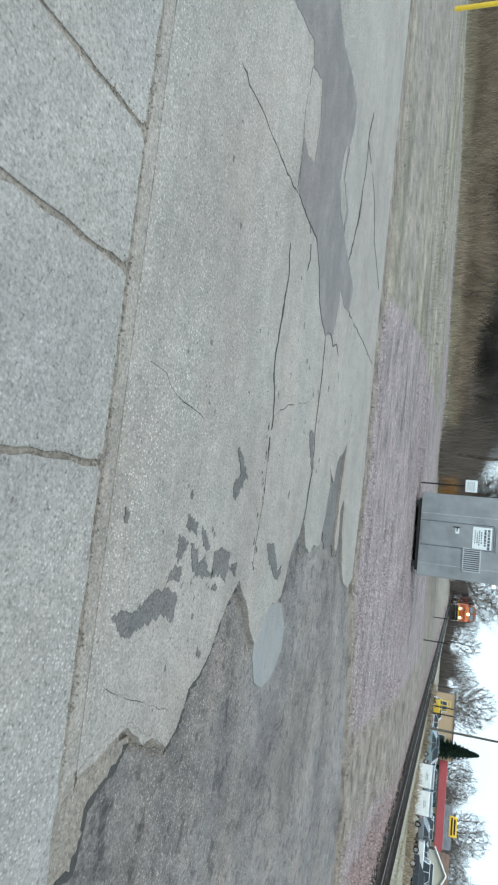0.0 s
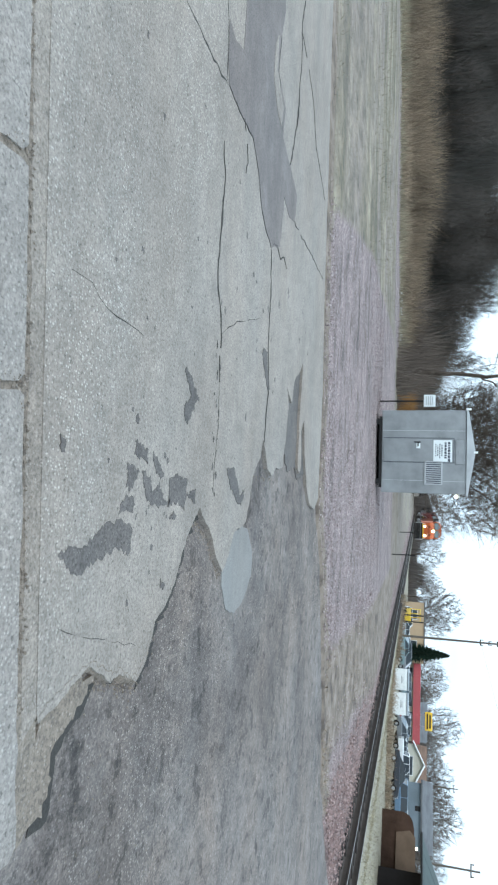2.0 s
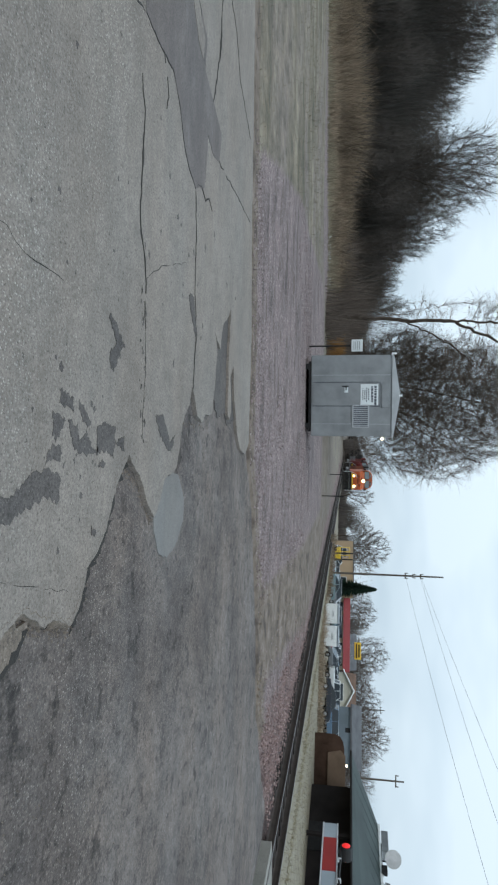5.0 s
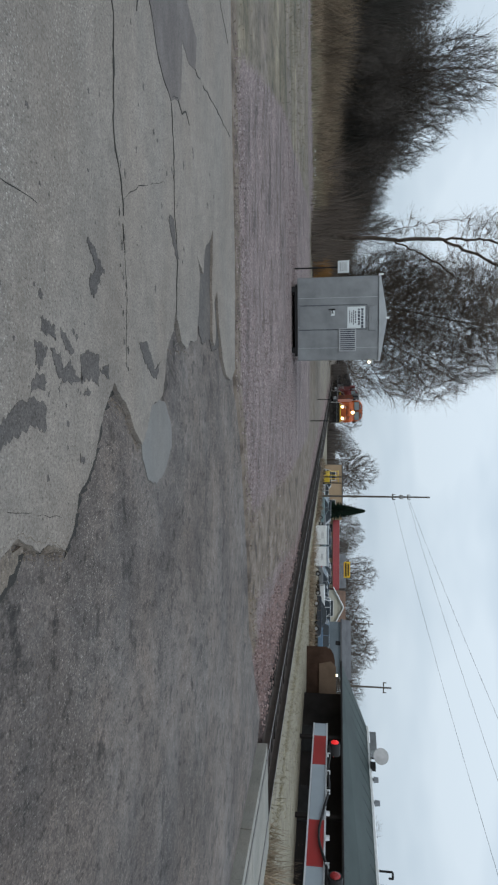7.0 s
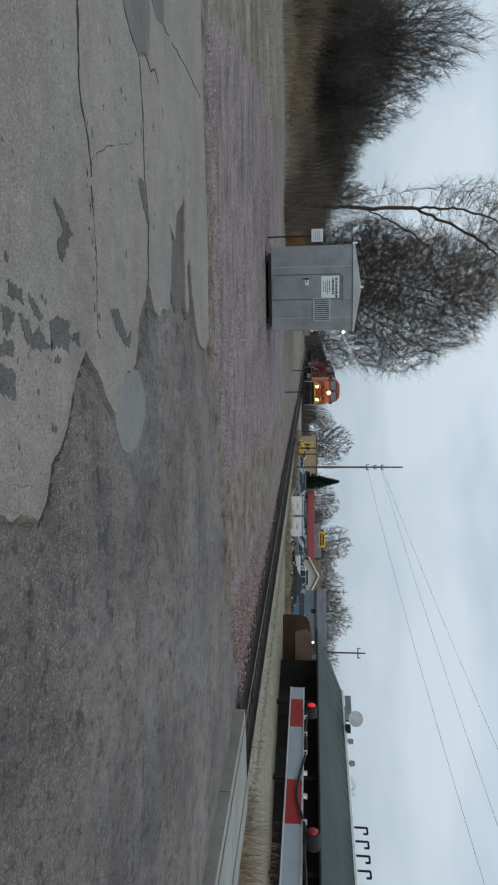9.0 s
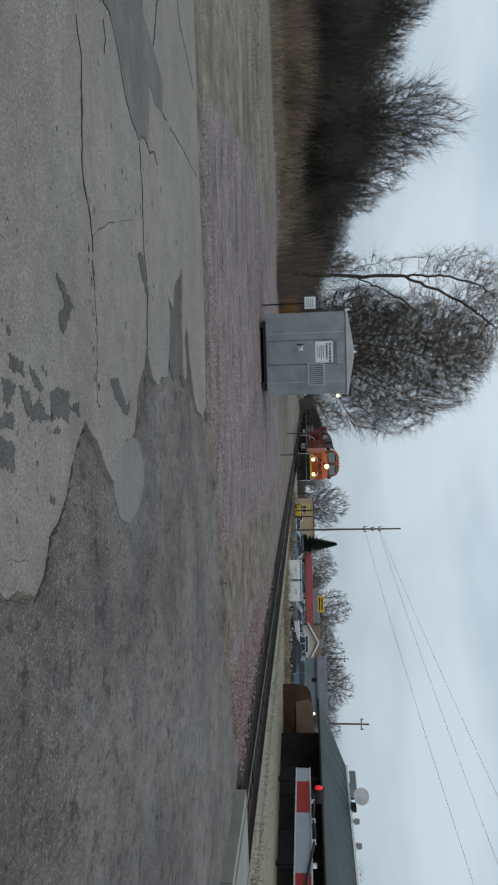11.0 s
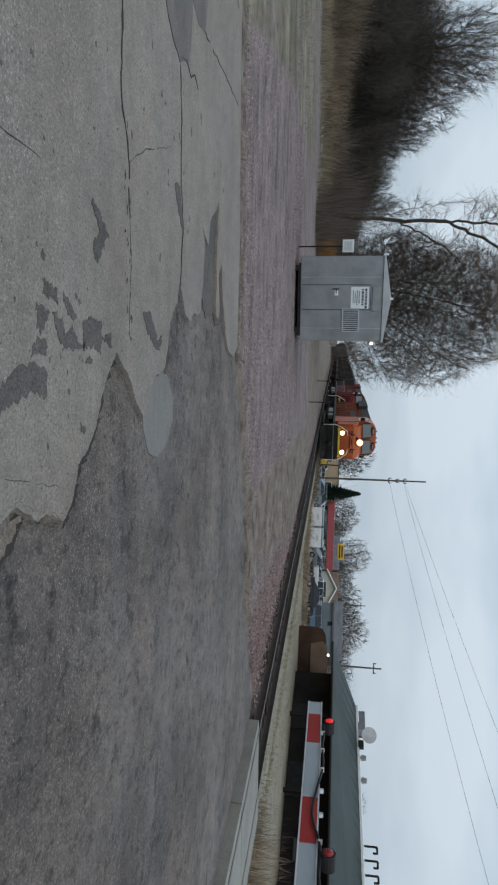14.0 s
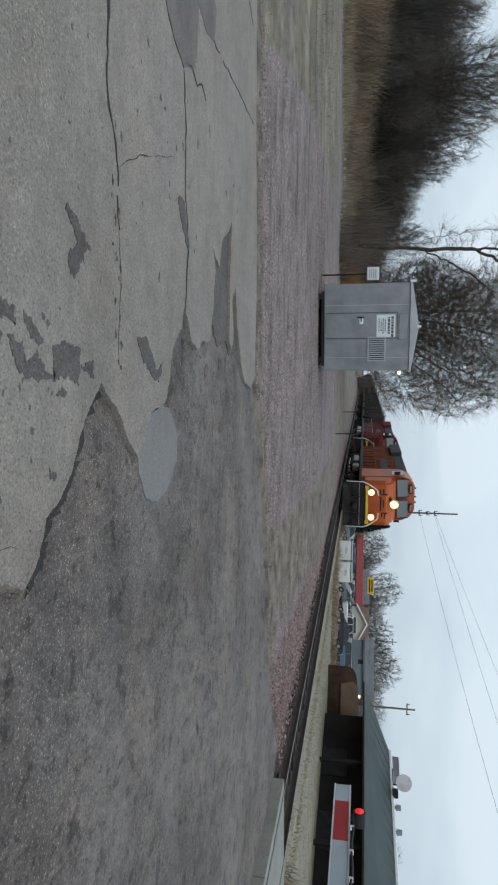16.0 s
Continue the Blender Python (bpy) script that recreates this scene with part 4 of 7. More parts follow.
def build_crumbs():
    """Crumbled paving along the broken edge and grit on the road."""
    rng = np.random.default_rng(9)
    line = np.array([(0.95, 2.16), (0.84, 2.40), (0.80, 2.6), (0.88, 2.84), (0.95, 3.12), (0.75, 3.27), (0.55, 3.46), (0.23, 3.67), (-0.05, 3.85), (0.12, 4.28), (0.37, 4.60), (0.05, 4.84), (-0.53, 5.36), (-0.63, 6.26)])
    k = 700
    i = rng.integers(0, len(line) - 1, k)
    t = rng.random(k)[:, None]
    p = line[i] * (1 - t) + line[i + 1] * t + np.abs(rng.normal(0, 0.05, (k, 1))) * [[0.9, 0.45]] + rng.normal(0, 0.012, (k, 2))
    n2 = 3200
    q = np.stack([rng.uniform(0.6, 8, n2), 2.3 + 8.5 * rng.random(n2) ** 1.4], -1)
    q = q[q[:, 1] < road_edge(q[:, 0]) - 0.1]
    p = np.concatenate([p, q])
    size = np.r_[rng.uniform(0.004, 0.013, k), rng.uniform(0.003, 0.008, len(q))]
    base = np.array([(1, 0, 0), (-0.5, 0.87, 0), (-0.5, -0.87, 0), (0.2, 0.1, 0.8)])
    v = base[None] * (1 + rng.uniform(-0.4, 0.4, (len(p), 4, 3))) * size[:, None, None]
    v[..., :2] += p[:, None]
    v[..., 2] -= 0.041
    # rubble along the slab joints
    j = np.repeat([-4.4, -3.55, -2.7, -1.95, -1.29, -0.41], 90)
    down = np.abs(rng.normal(0, 0.28, len(j)))
    jx = j + 0.19 * down + rng.normal(0, 0.022, len(j))
    r = np.stack([jx, seam_y(j) - down, np.zeros(len(j))], -1)
    along = rng.uniform(-5, 0.9, 500)
    r = np.concatenate([r, np.stack([along, seam_y(along) + rng.normal(-0.02, 0.02, 500), np.zeros(500)], -1)])
    rs = rng.uniform(0.003, 0.011, len(r))
    w = base[None] * (1 + rng.uniform(-0.4, 0.4, (len(r), 4, 3))) * rs[:, None, None] + r[:, None]
    w[..., 2] += 0.001
    v = np.concatenate([v, w])
    p = v
    tri = np.array([(0, 1, 3), (1, 2, 3), (2, 0, 3)])
    faces = (tri[None] + 4 * np.arange(len(p))[:, None, None]).reshape(-1, 3).tolist()
    tagged(new("road_grit", from_arrays("road_grit", v.reshape(-1, 3), faces, M["dirt"])), "crumbs of broken paving and grit on the road", "grit", kind="stuff")


def stone_material(name, tint):
    m, n, l, b = nodes_of(name)
    isl = n.new("ShaderNodeNewGeometry").outputs["Random Per Island"]
    col = ramp(n, l, isl, [(0.0, (0.115, 0.085, 0.08)), (0.4, (0.225, 0.168, 0.162)), (0.8, (0.305, 0.235, 0.226)), (1.0, (0.44, 0.375, 0.358))])
    col = mix(n, l, 1.0, col, tint, "MULTIPLY")
    l.new(col, b.inputs["Base Color"])
    b.inputs["Roughness"].default_value = 0.9
    return m


build_ground()
build_road()
build_pavement()
build_track()
build_stones()
build_crumbs()


# ---- the signal hut, its sign and the gate ----
def build_hut():
    w, d, h = 2.44, 2.44, 2.40
    hut = thing("signal_hut", Matrix.Translation((-1.89, 18.7, 0.42)) @ pose(0, 0, 0, 0, 0, TRACK_TURN) @ Matrix.Translation((-1.22, 0, 0)), "grey galvanised steel railway signal hut on skids", "hut")
    bm = bmesh.new()
    box(bm, 0, d / 2, 0, w, d, h, 0.015)
    wall = part("wall", bm, M["galv"], hut)
    for x in (-0.62, 0.22, 0.85):
        bm = bmesh.new()
        box(bm, x, -0.004, 0.02, 0.012, 0.012, h - 0.06)
        part("seam", bm, M["galv_trim"], wall)
    bm = bmesh.new()
    prof = [(-w / 2 - 0.05, h), (w / 2 + 0.05, h), (w / 2 + 0.05, h + 0.04), (0, h + 0.245), (-w / 2 - 0.05, h + 0.04)]
    a = [bm.verts.new((x, -0.05, z)) for x, z in prof]
    b = [bm.verts.new((x, d + 0.06, z)) for x, z in prof]
    bm.faces.new(a), bm.faces.new(b[::-1])
    for i in range(5):
        j = (i + 1) % 5
        bm.faces.new((a[i], b[i], b[j], a[j]))
    bmesh.ops.recalc_face_normals(bm, faces=bm.faces)
    roof = part("roof", bm, M["galv_trim"], hut, "low gabled steel roof")
    bm = bmesh.new()
    rod(bm, (0, -0.06, h + 0.20), (0, -0.06, h + 0.30), 0.03)
    part("lifting_lug", bm, M["white"], roof)
    bm = bmesh.new()
    box(bm, -w / 2 - 0.03, -0.06, h - 0.02, 0.05, 0.06, 0.14)
    part("lifting_lug", bm, M["white"], roof)
    for x in (-0.9, 0.9):
        bm = bmesh.new()
        box(bm, x, d / 2, -0.2, 0.16, d - 0.1, 0.2)
        part("skid", bm, M["black"], hut, "black steel skid")
    # black bar standing in for the shade in the gap under the hut
    bm = bmesh.new()
    box(bm, 0.02, 0.06, -0.075, 2.12, 0.05, 0.075)
    part("skirt", bm, M["black"], hut)
    bm = bmesh.new()
    box(bm, -0.045, -0.012, 0.06, 0.69, 0.028, 1.98, 0.006)
    door = part("door", bm, M["galv"], hut, "flush grey steel door")
    bm = bmesh.new()
    for x in (-0.405, 0.315):
        box(bm, x, -0.006, 0.05, 0.014, 0.016, 2.0)
    box(bm, -0.045, -0.006, 2.045, 0.73, 0.016, 0.014)
    part("door_frame", bm, M["ink"], hut)
    bm = bmesh.new()
    box(bm, -0.28, -0.05, 0.93, 0.03, 0.05, 0.20, 0.008)
    rod(bm, (-0.28, -0.05, 1.05), (-0.16, -0.07, 1.05), 0.014)
    part("handle", bm, M["black"], door)
    bm = bmesh.new()
    box(bm, -0.17, -0.035, 1.0, 0.15, 0.012, 0.11)
    part("tag", bm, M["sheet"], door, "small white tag")
    bm = bmesh.new()
    box(bm, 0.0, -0.02, 2.10, 0.72, 0.04, 0.24, 0.01)
    box(bm, 0.0, -0.05, 2.19, 0.12, 0.04, 0.03)
    part("hatch", bm, M["galv"], hut)
    # white notice with printed lines too small to read
    bm = bmesh.new()
    box(bm, -0.03, -0.035, 1.48, 0.63, 0.012, 0.52, 0.01)
    notice = part("notice", bm, M["sheet"], hut, "white notice with dark printed lines")
    for z, wide, thick in ((1.885, 0.52, 0.065), (1.79, 0.50, 0.06), (1.705, 0.36, 0.03), (1.645, 0.42, 0.03), (1.59, 0.30, 0.03), (1.535, 0.40, 0.025)):
        rng = random.Random(int(z * 1000))
        x = -wide / 2 - 0.03
        bm = bmesh.new()
        while x < wide / 2 - 0.06:
            lw = rng.uniform(0.03, 0.085) if thick > 0.04 else rng.uniform(0.02, 0.06)
            box(bm, x + lw / 2, -0.043, z, lw, 0.004, thick)
            x += lw + 0.02
        part("print", bm, M["ink"], notice)
    bm = bmesh.new()
    for x in (0.29, 0.94):
        box(bm, x, -0.03, 1.24, 0.035, 0.05, 0.50)
    for z in (1.24, 1.705):
        box(bm, 0.615, -0.03, z, 0.68, 0.05, 0.035)
    vent = part("vent_frame", bm, M["galv_trim"], hut)
    for i in range(10):
        bm = bmesh.new()
        box(bm, 0.345 + i * 0.06, -0.03, 1.27, 0.03, 0.03, 0.44, 0.003)
        part("slat", bm, M["galv_trim"], vent)
    bm = bmesh.new()
    box(bm, 0.615, -0.01, 1.26, 0.62, 0.012, 0.46)
    part("vent_backing", bm, M["ink"], vent)
    # small lit wall lamp on the corner
    bm = bmesh.new()
    box(bm, w / 2 + 0.06, 0.12, 2.12, 0.12, 0.10, 0.12, 0.02)
    lamp = part("wall_lamp", bm, M["galv_trim"], hut)
    bm = bmesh.new()
    bmesh.ops.create_icosphere(bm, subdivisions=2, radius=0.04, matrix=Matrix.Translation((w / 2 + 0.07, 0.04, 2.13)))
    part("bulb", bm, M["bulb"], lamp, "glowing warm bulb")


def build_notice_post():
    x, y = -5.02, 20.05
    z = float(lay(x, y))
    post = thing("notice_post", Matrix.Translation((x, y, z)), "small white notice on a thin dark post", "sign")
    bm = bmesh.new()
    rod(bm, (0, 0, -0.1), (0, 0, 1.72), 0.025, n=6)
    part("post", bm, M["black"], post)
    bm = bmesh.new()
    box(bm, 0, -0.04, 1.38, 0.40, 0.015, 0.36, 0.008)
    plate = part("plate", bm, M["sheet"], post)
    bm = bmesh.new()
    for k in range(4):
        box(bm, 0, -0.05, 1.45 + k * 0.06, 0.28, 0.003, 0.018)
    part("print", bm, M["galv"], plate)


def build_gate():
    """The lowered crossing arm with its lamps and cable, on its mast outside the view."""
    tip, root = Vector((3.19, 5.90, 1.42)), Vector((3.42, -2.4, 1.44))
    gate = thing("crossing_gate", Matrix.Translation((3.45, -2.9, -0.02)), "lowered crossing gate arm with red and grey-white stripes", "crossing gate")
    o = gate.matrix_basis.translation
    along = (root - tip).normalized()

    def on(d, x=0.0, z=0.0):
        return tip + along * d + Vector((x, 0, z)) - o

    length = (root - tip).length
    marks = [0, 0.24]
    while marks[-1] < length:
        marks.append(marks[-1] + (0.50 if len(marks) % 2 == 0 else 0.76))
    turn = along.to_track_quat("Y", "Z").to_matrix().to_4x4()
    for i, (a, b) in enumerate(zip(marks, marks[1:])):
        b = min(b, length)
        wide = 0.118 if a < 1.1 else 0.132
        bm = bmesh.new()
        box(bm, 0, 0, -wide / 2, 0.045, b - a - 0.002, wide, 0.004, Matrix.Translation(on((a + b) / 2)) @ turn)
        part("stripe", bm, M["red"] if i % 2 else M["armwhite"], gate, "red stripe" if i % 2 else "grey-white stripe")
    for z in (-0.064, 0.064):
        bm = bmesh.new()
        box(bm, 0, 0, -0.006, 0.052, length, 0.012, 0, Matrix.Translation(on(length / 2, 0, z)) @ turn)
        part("edge_rail", bm, M["alu"], gate, "bright metal edge")
    for n, (dist, lit) in enumerate(((0.42, True), (2.12, False), (4.4, True))):
        bm = bmesh.new()
        c = on(dist, 0, 0.14)
        rod(bm, c + Vector((-0.055, 0, 0)), c + Vector((0.055, 0, 0)), 0.05, 0.05, 16)
        box(bm, c.x, c.y, c.z - 0.115, 0.03, 0.05, 0.08)
        lamp = part("lamp", bm, M["black"], gate, "red warning lamp")
        for side in (-1, 1):
            bm = bmesh.new()
            bmesh.ops.create_uvsphere(bm, u_segments=14, v_segments=8, radius=0.036, matrix=Matrix.Translation(c + Vector((side * 0.056, 0, 0))) @ Matrix.Diagonal((0.5, 1, 1, 1)))
            part("lens", bm, M["lamp_red"] if lit else M["lamp_dim"], lamp)
    pts = []
    for i in range(60):
        t = i / 59
        dd = 0.45 + t * 5.0
        drop = -0.07 * math.exp(-((dd - 1.65) / 0.28) ** 2)
        pts.append(on(dd, -0.04, 0.088 + drop + 0.006 * math.sin(dd * 13)))
    bm = bmesh.new()
    for a, b in zip(pts, pts[1:]):
        rod(bm, a, b, 0.010, n=5)
    part("cable", bm, M["black"], gate, "black cable clipped along the arm")
    for i in range(6):
        bm = bmesh.new()
        c = on(0.6 + i * 0.28, -0.035, 0.085)
        box(bm, c.x, c.y, c.z - 0.015, 0.03, 0.02, 0.03)
        part("clip", bm, M["alu"], gate)
    bm = bmesh.new()
    rod(bm, (0, 0, 0), (0, 0, 3.4), 0.06, n=12)
    part("mast", bm, M["alu"], gate)
    bm = bmesh.new()
    box(bm, 0, 0.25, 1.05, 0.35, 0.5, 0.7, 0.03)
    part("gear_box", bm, M["alu"], gate)
    bm = bmesh.new()
    box(bm, 0, 0, -0.05, 0.7, 0.7, 0.12, 0.02)
    part("footing", bm, M["concrete_pad"], gate)


def build_marker_post():
    x, y = -20.0, 15.7
    post = thing("marker_post", Matrix.Translation((x, y, float(lay(x, y)))), "bright yellow marker post in dry grass", "post")
    bm = bmesh.new()
    rod(bm, (0, 0, -0.2), (0.05, 0, 2.3), 0.075, n=12)
    part("shaft", bm, M["yellow"], post)
    bm = bmesh.new()
    bmesh.ops.create_uvsphere(bm, u_segments=12, v_segments=6, radius=0.08, matrix=Matrix.Translation((0.05, 0, 2.3)))
    part("cap", bm, M["yellow"], post)


build_hut()
build_notice_post()
build_marker_post()
build_gate()


# ---- the train ----
def side_profile(bm, prof, wide):
    """A profile (y, z) drawn across the full width."""
    a = [bm.verts.new((-wide / 2, y, z)) for y, z in prof]
    b = [bm.verts.new((wide / 2, y, z)) for y, z in prof]
    bm.faces.new(a), bm.faces.new(b[::-1])
    k = len(prof)
    for i in range(k):
        j = (i + 1) % k
        bm.faces.new((a[i], b[i], b[j], a[j]))
    bmesh.ops.recalc_face_normals(bm, faces=bm.faces)


def wheelset(parent, y, r=0.5):
    bm = bmesh.new()
    rod(bm, (-0.78, y, r), (0.78, y, r), 0.09, n=8)
    for x in (-0.75, 0.75):
        rod(bm, (x - 0.065, y, r), (x + 0.065, y, r), r, n=20)
    part("wheelset", bm, M["soot"], parent)


def bogie(vehicle, y, axles, gap, r=0.5):
    bm = bmesh.new()
    reach = gap * (axles - 1) + 0.9
    for x in (-1.0, 1.0):
        box(bm, x, y, 0.42, 0.16, reach, 0.30, 0.05)
        for k in range(axles):
            box(bm, x * 1.06, y + (k - (axles - 1) / 2) * gap, 0.30, 0.2, 0.34, 0.42, 0.04)
            rod(bm, (x * 1.06, y + (k - (axles - 1) / 2) * gap + 0.4, 0.5), (x * 1.06, y + (k - (axles - 1) / 2) * gap + 0.4, 0.85), 0.09, n=8)
    box(bm, 0, y, 0.55, 2.0, 0.5, 0.25)
    b = part("bogie", bm, M["soot"], vehicle, "sooty truck frame")
    for k in range(axles):
        wheelset(b, y + (k - (axles - 1) / 2) * gap, r)


def locomotive(paint, label, front):
    """Nose at y = 0, rail heads at z = 0."""
    loco = thing("locomotive", Matrix.Identity(4), label, "locomotive")
    bm = bmesh.new()
    box(bm, 0, 11.2, 1.12, 3.0, 21.4, 0.22, 0.02)
    part("deck", bm, M["black"], loco)
    bm = bmesh.new()
    side_profile(bm, [(5.2, 1.34), (5.2, 4.25), (5.5, 4.55), (19.0, 4.55), (21.2, 4.45), (21.2, 1.34)], 1.95)
    hood = part("hood", bm, M["orange_dull"] if front else paint, loco, "long engine hood")
    bm = bmesh.new()
    side_profile(bm, [(5.25, 3.9), (5.25, 4.62), (21.0, 4.66), (21.0, 3.9)], 2.0)
    part("hood_top", bm, M["black"], hood, "sooty black hood roof")
    bm = bmesh.new()
    side_profile(bm, [(15.2, 3.75), (15.6, 4.68), (20.4, 4.68), (20.4, 3.75)], 2.5)
    part("radiator", bm, M["black"] if front else paint, hood, "wide radiator wing")
    dull = M["orange_dull"] if front else paint
    for side in (-1, 1):
        for k in range(11):
            bm = bmesh.new()
            box(bm, side * 0.985, 6.2 + k * 0.85, 1.55, 0.03, 0.72, 2.2, 0.01)
            part("hood_door", bm, dull, hood)
        bm = bmesh.new()
        box(bm, side * 1.0, 10.5, 2.75, 0.02, 5.2, 0.55)
        part("marking", bm, M["black"], hood, "dark lettering shape")
    # cab with slanted shoulders
    bm = bmesh.new()
    outline = [(-1.52, 1.3), (1.52, 1.3), (1.52, 4.0), (1.30, 4.55), (0.85, 4.86), (-0.85, 4.86), (-1.30, 4.55), (-1.52, 4.0)]
    a = [bm.verts.new((x, 2.15 if z < 3.3 else 2.15 + (z - 3.3) * 0.32, z)) for x, z in outline]
    b = [bm.verts.new((x, 5.2, z)) for x, z in outline]
    bm.faces.new(a), bm.faces.new(b[::-1])
    for i in range(8):
        j = (i + 1) % 8
        bm.faces.new((a[i], b[i], b[j], a[j]))
    bmesh.ops.triangulate(bm, faces=[f for f in bm.faces if len(f.verts) > 4])
    bmesh.ops.recalc_face_normals(bm, faces=bm.faces)
    cab = part("cab", bm, paint, loco, "wide cab")
    bm = bmesh.new()
    side_profile(bm, [(0.62, 1.34), (0.50, 2.9), (0.72, 3.28), (2.3, 3.62), (2.3, 1.34)], 2.98)
    bmesh.ops.bevel(bm, geom=[e for e in bm.edges if abs(e.verts[0].co.x - e.verts[1].co.x) < 0.01], offset=0.22, segments=2, affect="EDGES")
    nose = part("nose", bm, paint, loco, "wide rounded nose")
    if front:
        # dark winged emblem, drawn as plain strokes
        for x, z, w, h in ((0.0, 2.52, 0.95, 0.09), (0.0, 2.70, 0.55, 0.07), (-0.62, 2.60, 0.09, 0.42), (-0.82, 2.70, 0.30, 0.09), (-0.80, 2.50, 0.28, 0.09), (0.62, 2.60, 0.09, 0.42), (0.82, 2.78, 0.30, 0.09), (0.78, 2.60, 0.24, 0.09)):
            bm = bmesh.new()
            box(bm, x, 0.515, z, w, 0.03, h)
            part("emblem", bm, M["black"], nose)
        bm = bmesh.new()
        box(bm, -0.30, 0.66, 3.0, 0.26, 0.12, 0.26, 0.03)
        part("class_light", bm, M["black"], nose)
    for x in (-0.72, 0.72):
        bm = bmesh.new()
        y0 = 2.13
        q = [(x - 0.60, y0 + 0.06, 3.66), (x + 0.60, y0 + 0.06, 3.66 if abs(x) > 2 else 3.72), (x + 0.58, y0 + 0.33, 4.42), (x - 0.58, y0 + 0.33, 4.42)]
        v = [bm.verts.new(c) for c in q]
        w = [bm.verts.new((c[0], c[1] + 0.12, c[2])) for c in q]
        bm.faces.new(v), bm.faces.new(w[::-1])
        for i in range(4):
            j = (i + 1) % 4
            bm.faces.new((v[i], w[i], w[j], v[j]))
        bmesh.ops.recalc_face_normals(bm, faces=bm.faces)
        part("windshield", bm, M["pane"], cab, "dark cab windshield")
        for dx in (-0.62, 0.62):
            bm = bmesh.new()
            rod(bm, (x + dx, y0 + 0.03, 3.62), (x + dx * 0.97, y0 + 0.31, 4.46), 0.03, n=6)
            part("window_frame", bm, M["black"], cab)
        bm = bmesh.new()
        box(bm, x * 0.9, 2.42, 4.5, 0.62, 0.22, 0.20, 0.02)
        board = part("number_board", bm, M["black"], cab)
        bm = bmesh.new()
        box(bm, x * 0.9, 2.305, 4.54, 0.46, 0.012, 0.12)
        part("print_bar", bm, M["galv"], board)
    for side in (-1, 1):
        bm = bmesh.new()
        box(bm, side * 1.515, 3.6, 3.35, 0.03, 1.5, 0.85, 0.02)
        part("side_window", bm, M["glass"], cab)
        bm = bmesh.new()
        box(bm, side * 1.66, 2.75, 3.5, 0.22, 0.06, 0.4, 0.01)
        part("mirror", bm, M["black"], cab)
    bm = bmesh.new()
    for x in (-0.5, 0.1, 0.5):
        rod(bm, (x, 3.6, 4.84), (x, 3.6, 5.02), 0.06, n=8)
    box(bm, 0, 4.3, 4.84, 0.5, 0.7, 0.1, 0.02)
    part("roof_fitting", bm, M["black"], cab)
    lit = M["head"] if front else M["black"]
    bm = bmesh.new()
    rod(bm, (0.02, 0.78, 3.42), (0.02, 0.50, 3.42), 0.24, 0.26, 16)
    lamp = part("headlight", bm, M["black"], nose)
    bm = bmesh.new()
    rod(bm, (0.02, 0.50, 3.42), (0.02, 0.42, 3.42), 0.215, 0.19, 16)
    part("lens", bm, lit, lamp, "glowing headlight")
    # added ring: glows on the lead engine to imitate headlight bloom, no real part
    bm = bmesh.new()
    rod(bm, (0.02, 0.50, 3.42), (0.02, 0.47, 3.42), 0.27, 0.28, 20)
    part("reflector", bm, M["reflector"] if front else M["black"], lamp, "added ring imitating the lamp's bloom")
    for x in (-0.82, 0.82):
        bm = bmesh.new()
        rod(bm, (x, 0.35, 1.95), (x, 0.16, 1.95), 0.2, 0.22, 14)
        lamp = part("ditch_light", bm, M["black"], loco)
        bm = bmesh.new()
        rod(bm, (x, 0.16, 1.95), (x, 0.08, 1.95), 0.165, 0.145, 14)
        part("lens", bm, lit, lamp, "glowing ditch light")
        # the same added bloom ring round the ditch light
        bm = bmesh.new()
        rod(bm, (x, 0.16, 1.95), (x, 0.13, 1.95), 0.205, 0.215, 18)
        part("reflector", bm, M["reflector"] if front else M["black"], lamp, "added ring imitating the lamp's bloom")
    # pilot, plow, coupler, steps
    bm = bmesh.new()
    side_profile(bm, [(0.30, 0.18), (0.14, 0.55), (0.14, 1.58), (0.6, 1.58), (0.6, 0.18)], 2.9)
    part("pilot", bm, M["soot"], loco, "black pilot plate with plow")
    bm = bmesh.new()
    box(bm, 0, 0.09, 1.60, 2.1, 0.06, 0.15)
    for x in (-1.15, 1.15):
        box(bm, x, 0.10, 1.55, 0.20, 0.06, 0.24)
    part("stripe_board", bm, M["yellow"], loco, "yellow front sill")
    bm = bmesh.new()
    box(bm, 0, -0.25, 0.72, 0.3, 0.8, 0.3, 0.06)
    rod(bm, (-0.5, 0.1, 0.8), (-0.35, -0.15, 0.45), 0.035, n=6)
    rod(bm, (0.5, 0.1, 0.8), (0.35, -0.15, 0.45), 0.035, n=6)
    part("coupler", bm, M["soot"], loco)
    # plow blade, brake hoses and cut lever on the front
    bm = bmesh.new()
    tipline = [(-1.4, 0.12), (0.0, -0.28), (1.4, 0.12)]
    lo = [bm.verts.new((x, y, 0.12)) for x, y in tipline]
    hi = [bm.verts.new((x, y + 0.16, 0.62)) for x, y in tipline]
    back_lo = [bm.verts.new((x, y + 0.06, 0.12)) for x, y in tipline]
    back_hi = [bm.verts.new((x, y + 0.22, 0.62)) for x, y in tipline]
    for i in range(2):
        bm.faces.new((lo[i], lo[i + 1], hi[i + 1], hi[i]))
        bm.faces.new((back_lo[i + 1], back_lo[i], back_hi[i], back_hi[i + 1]))
        bm.faces.new((hi[i], hi[i + 1], back_hi[i + 1], back_hi[i]))
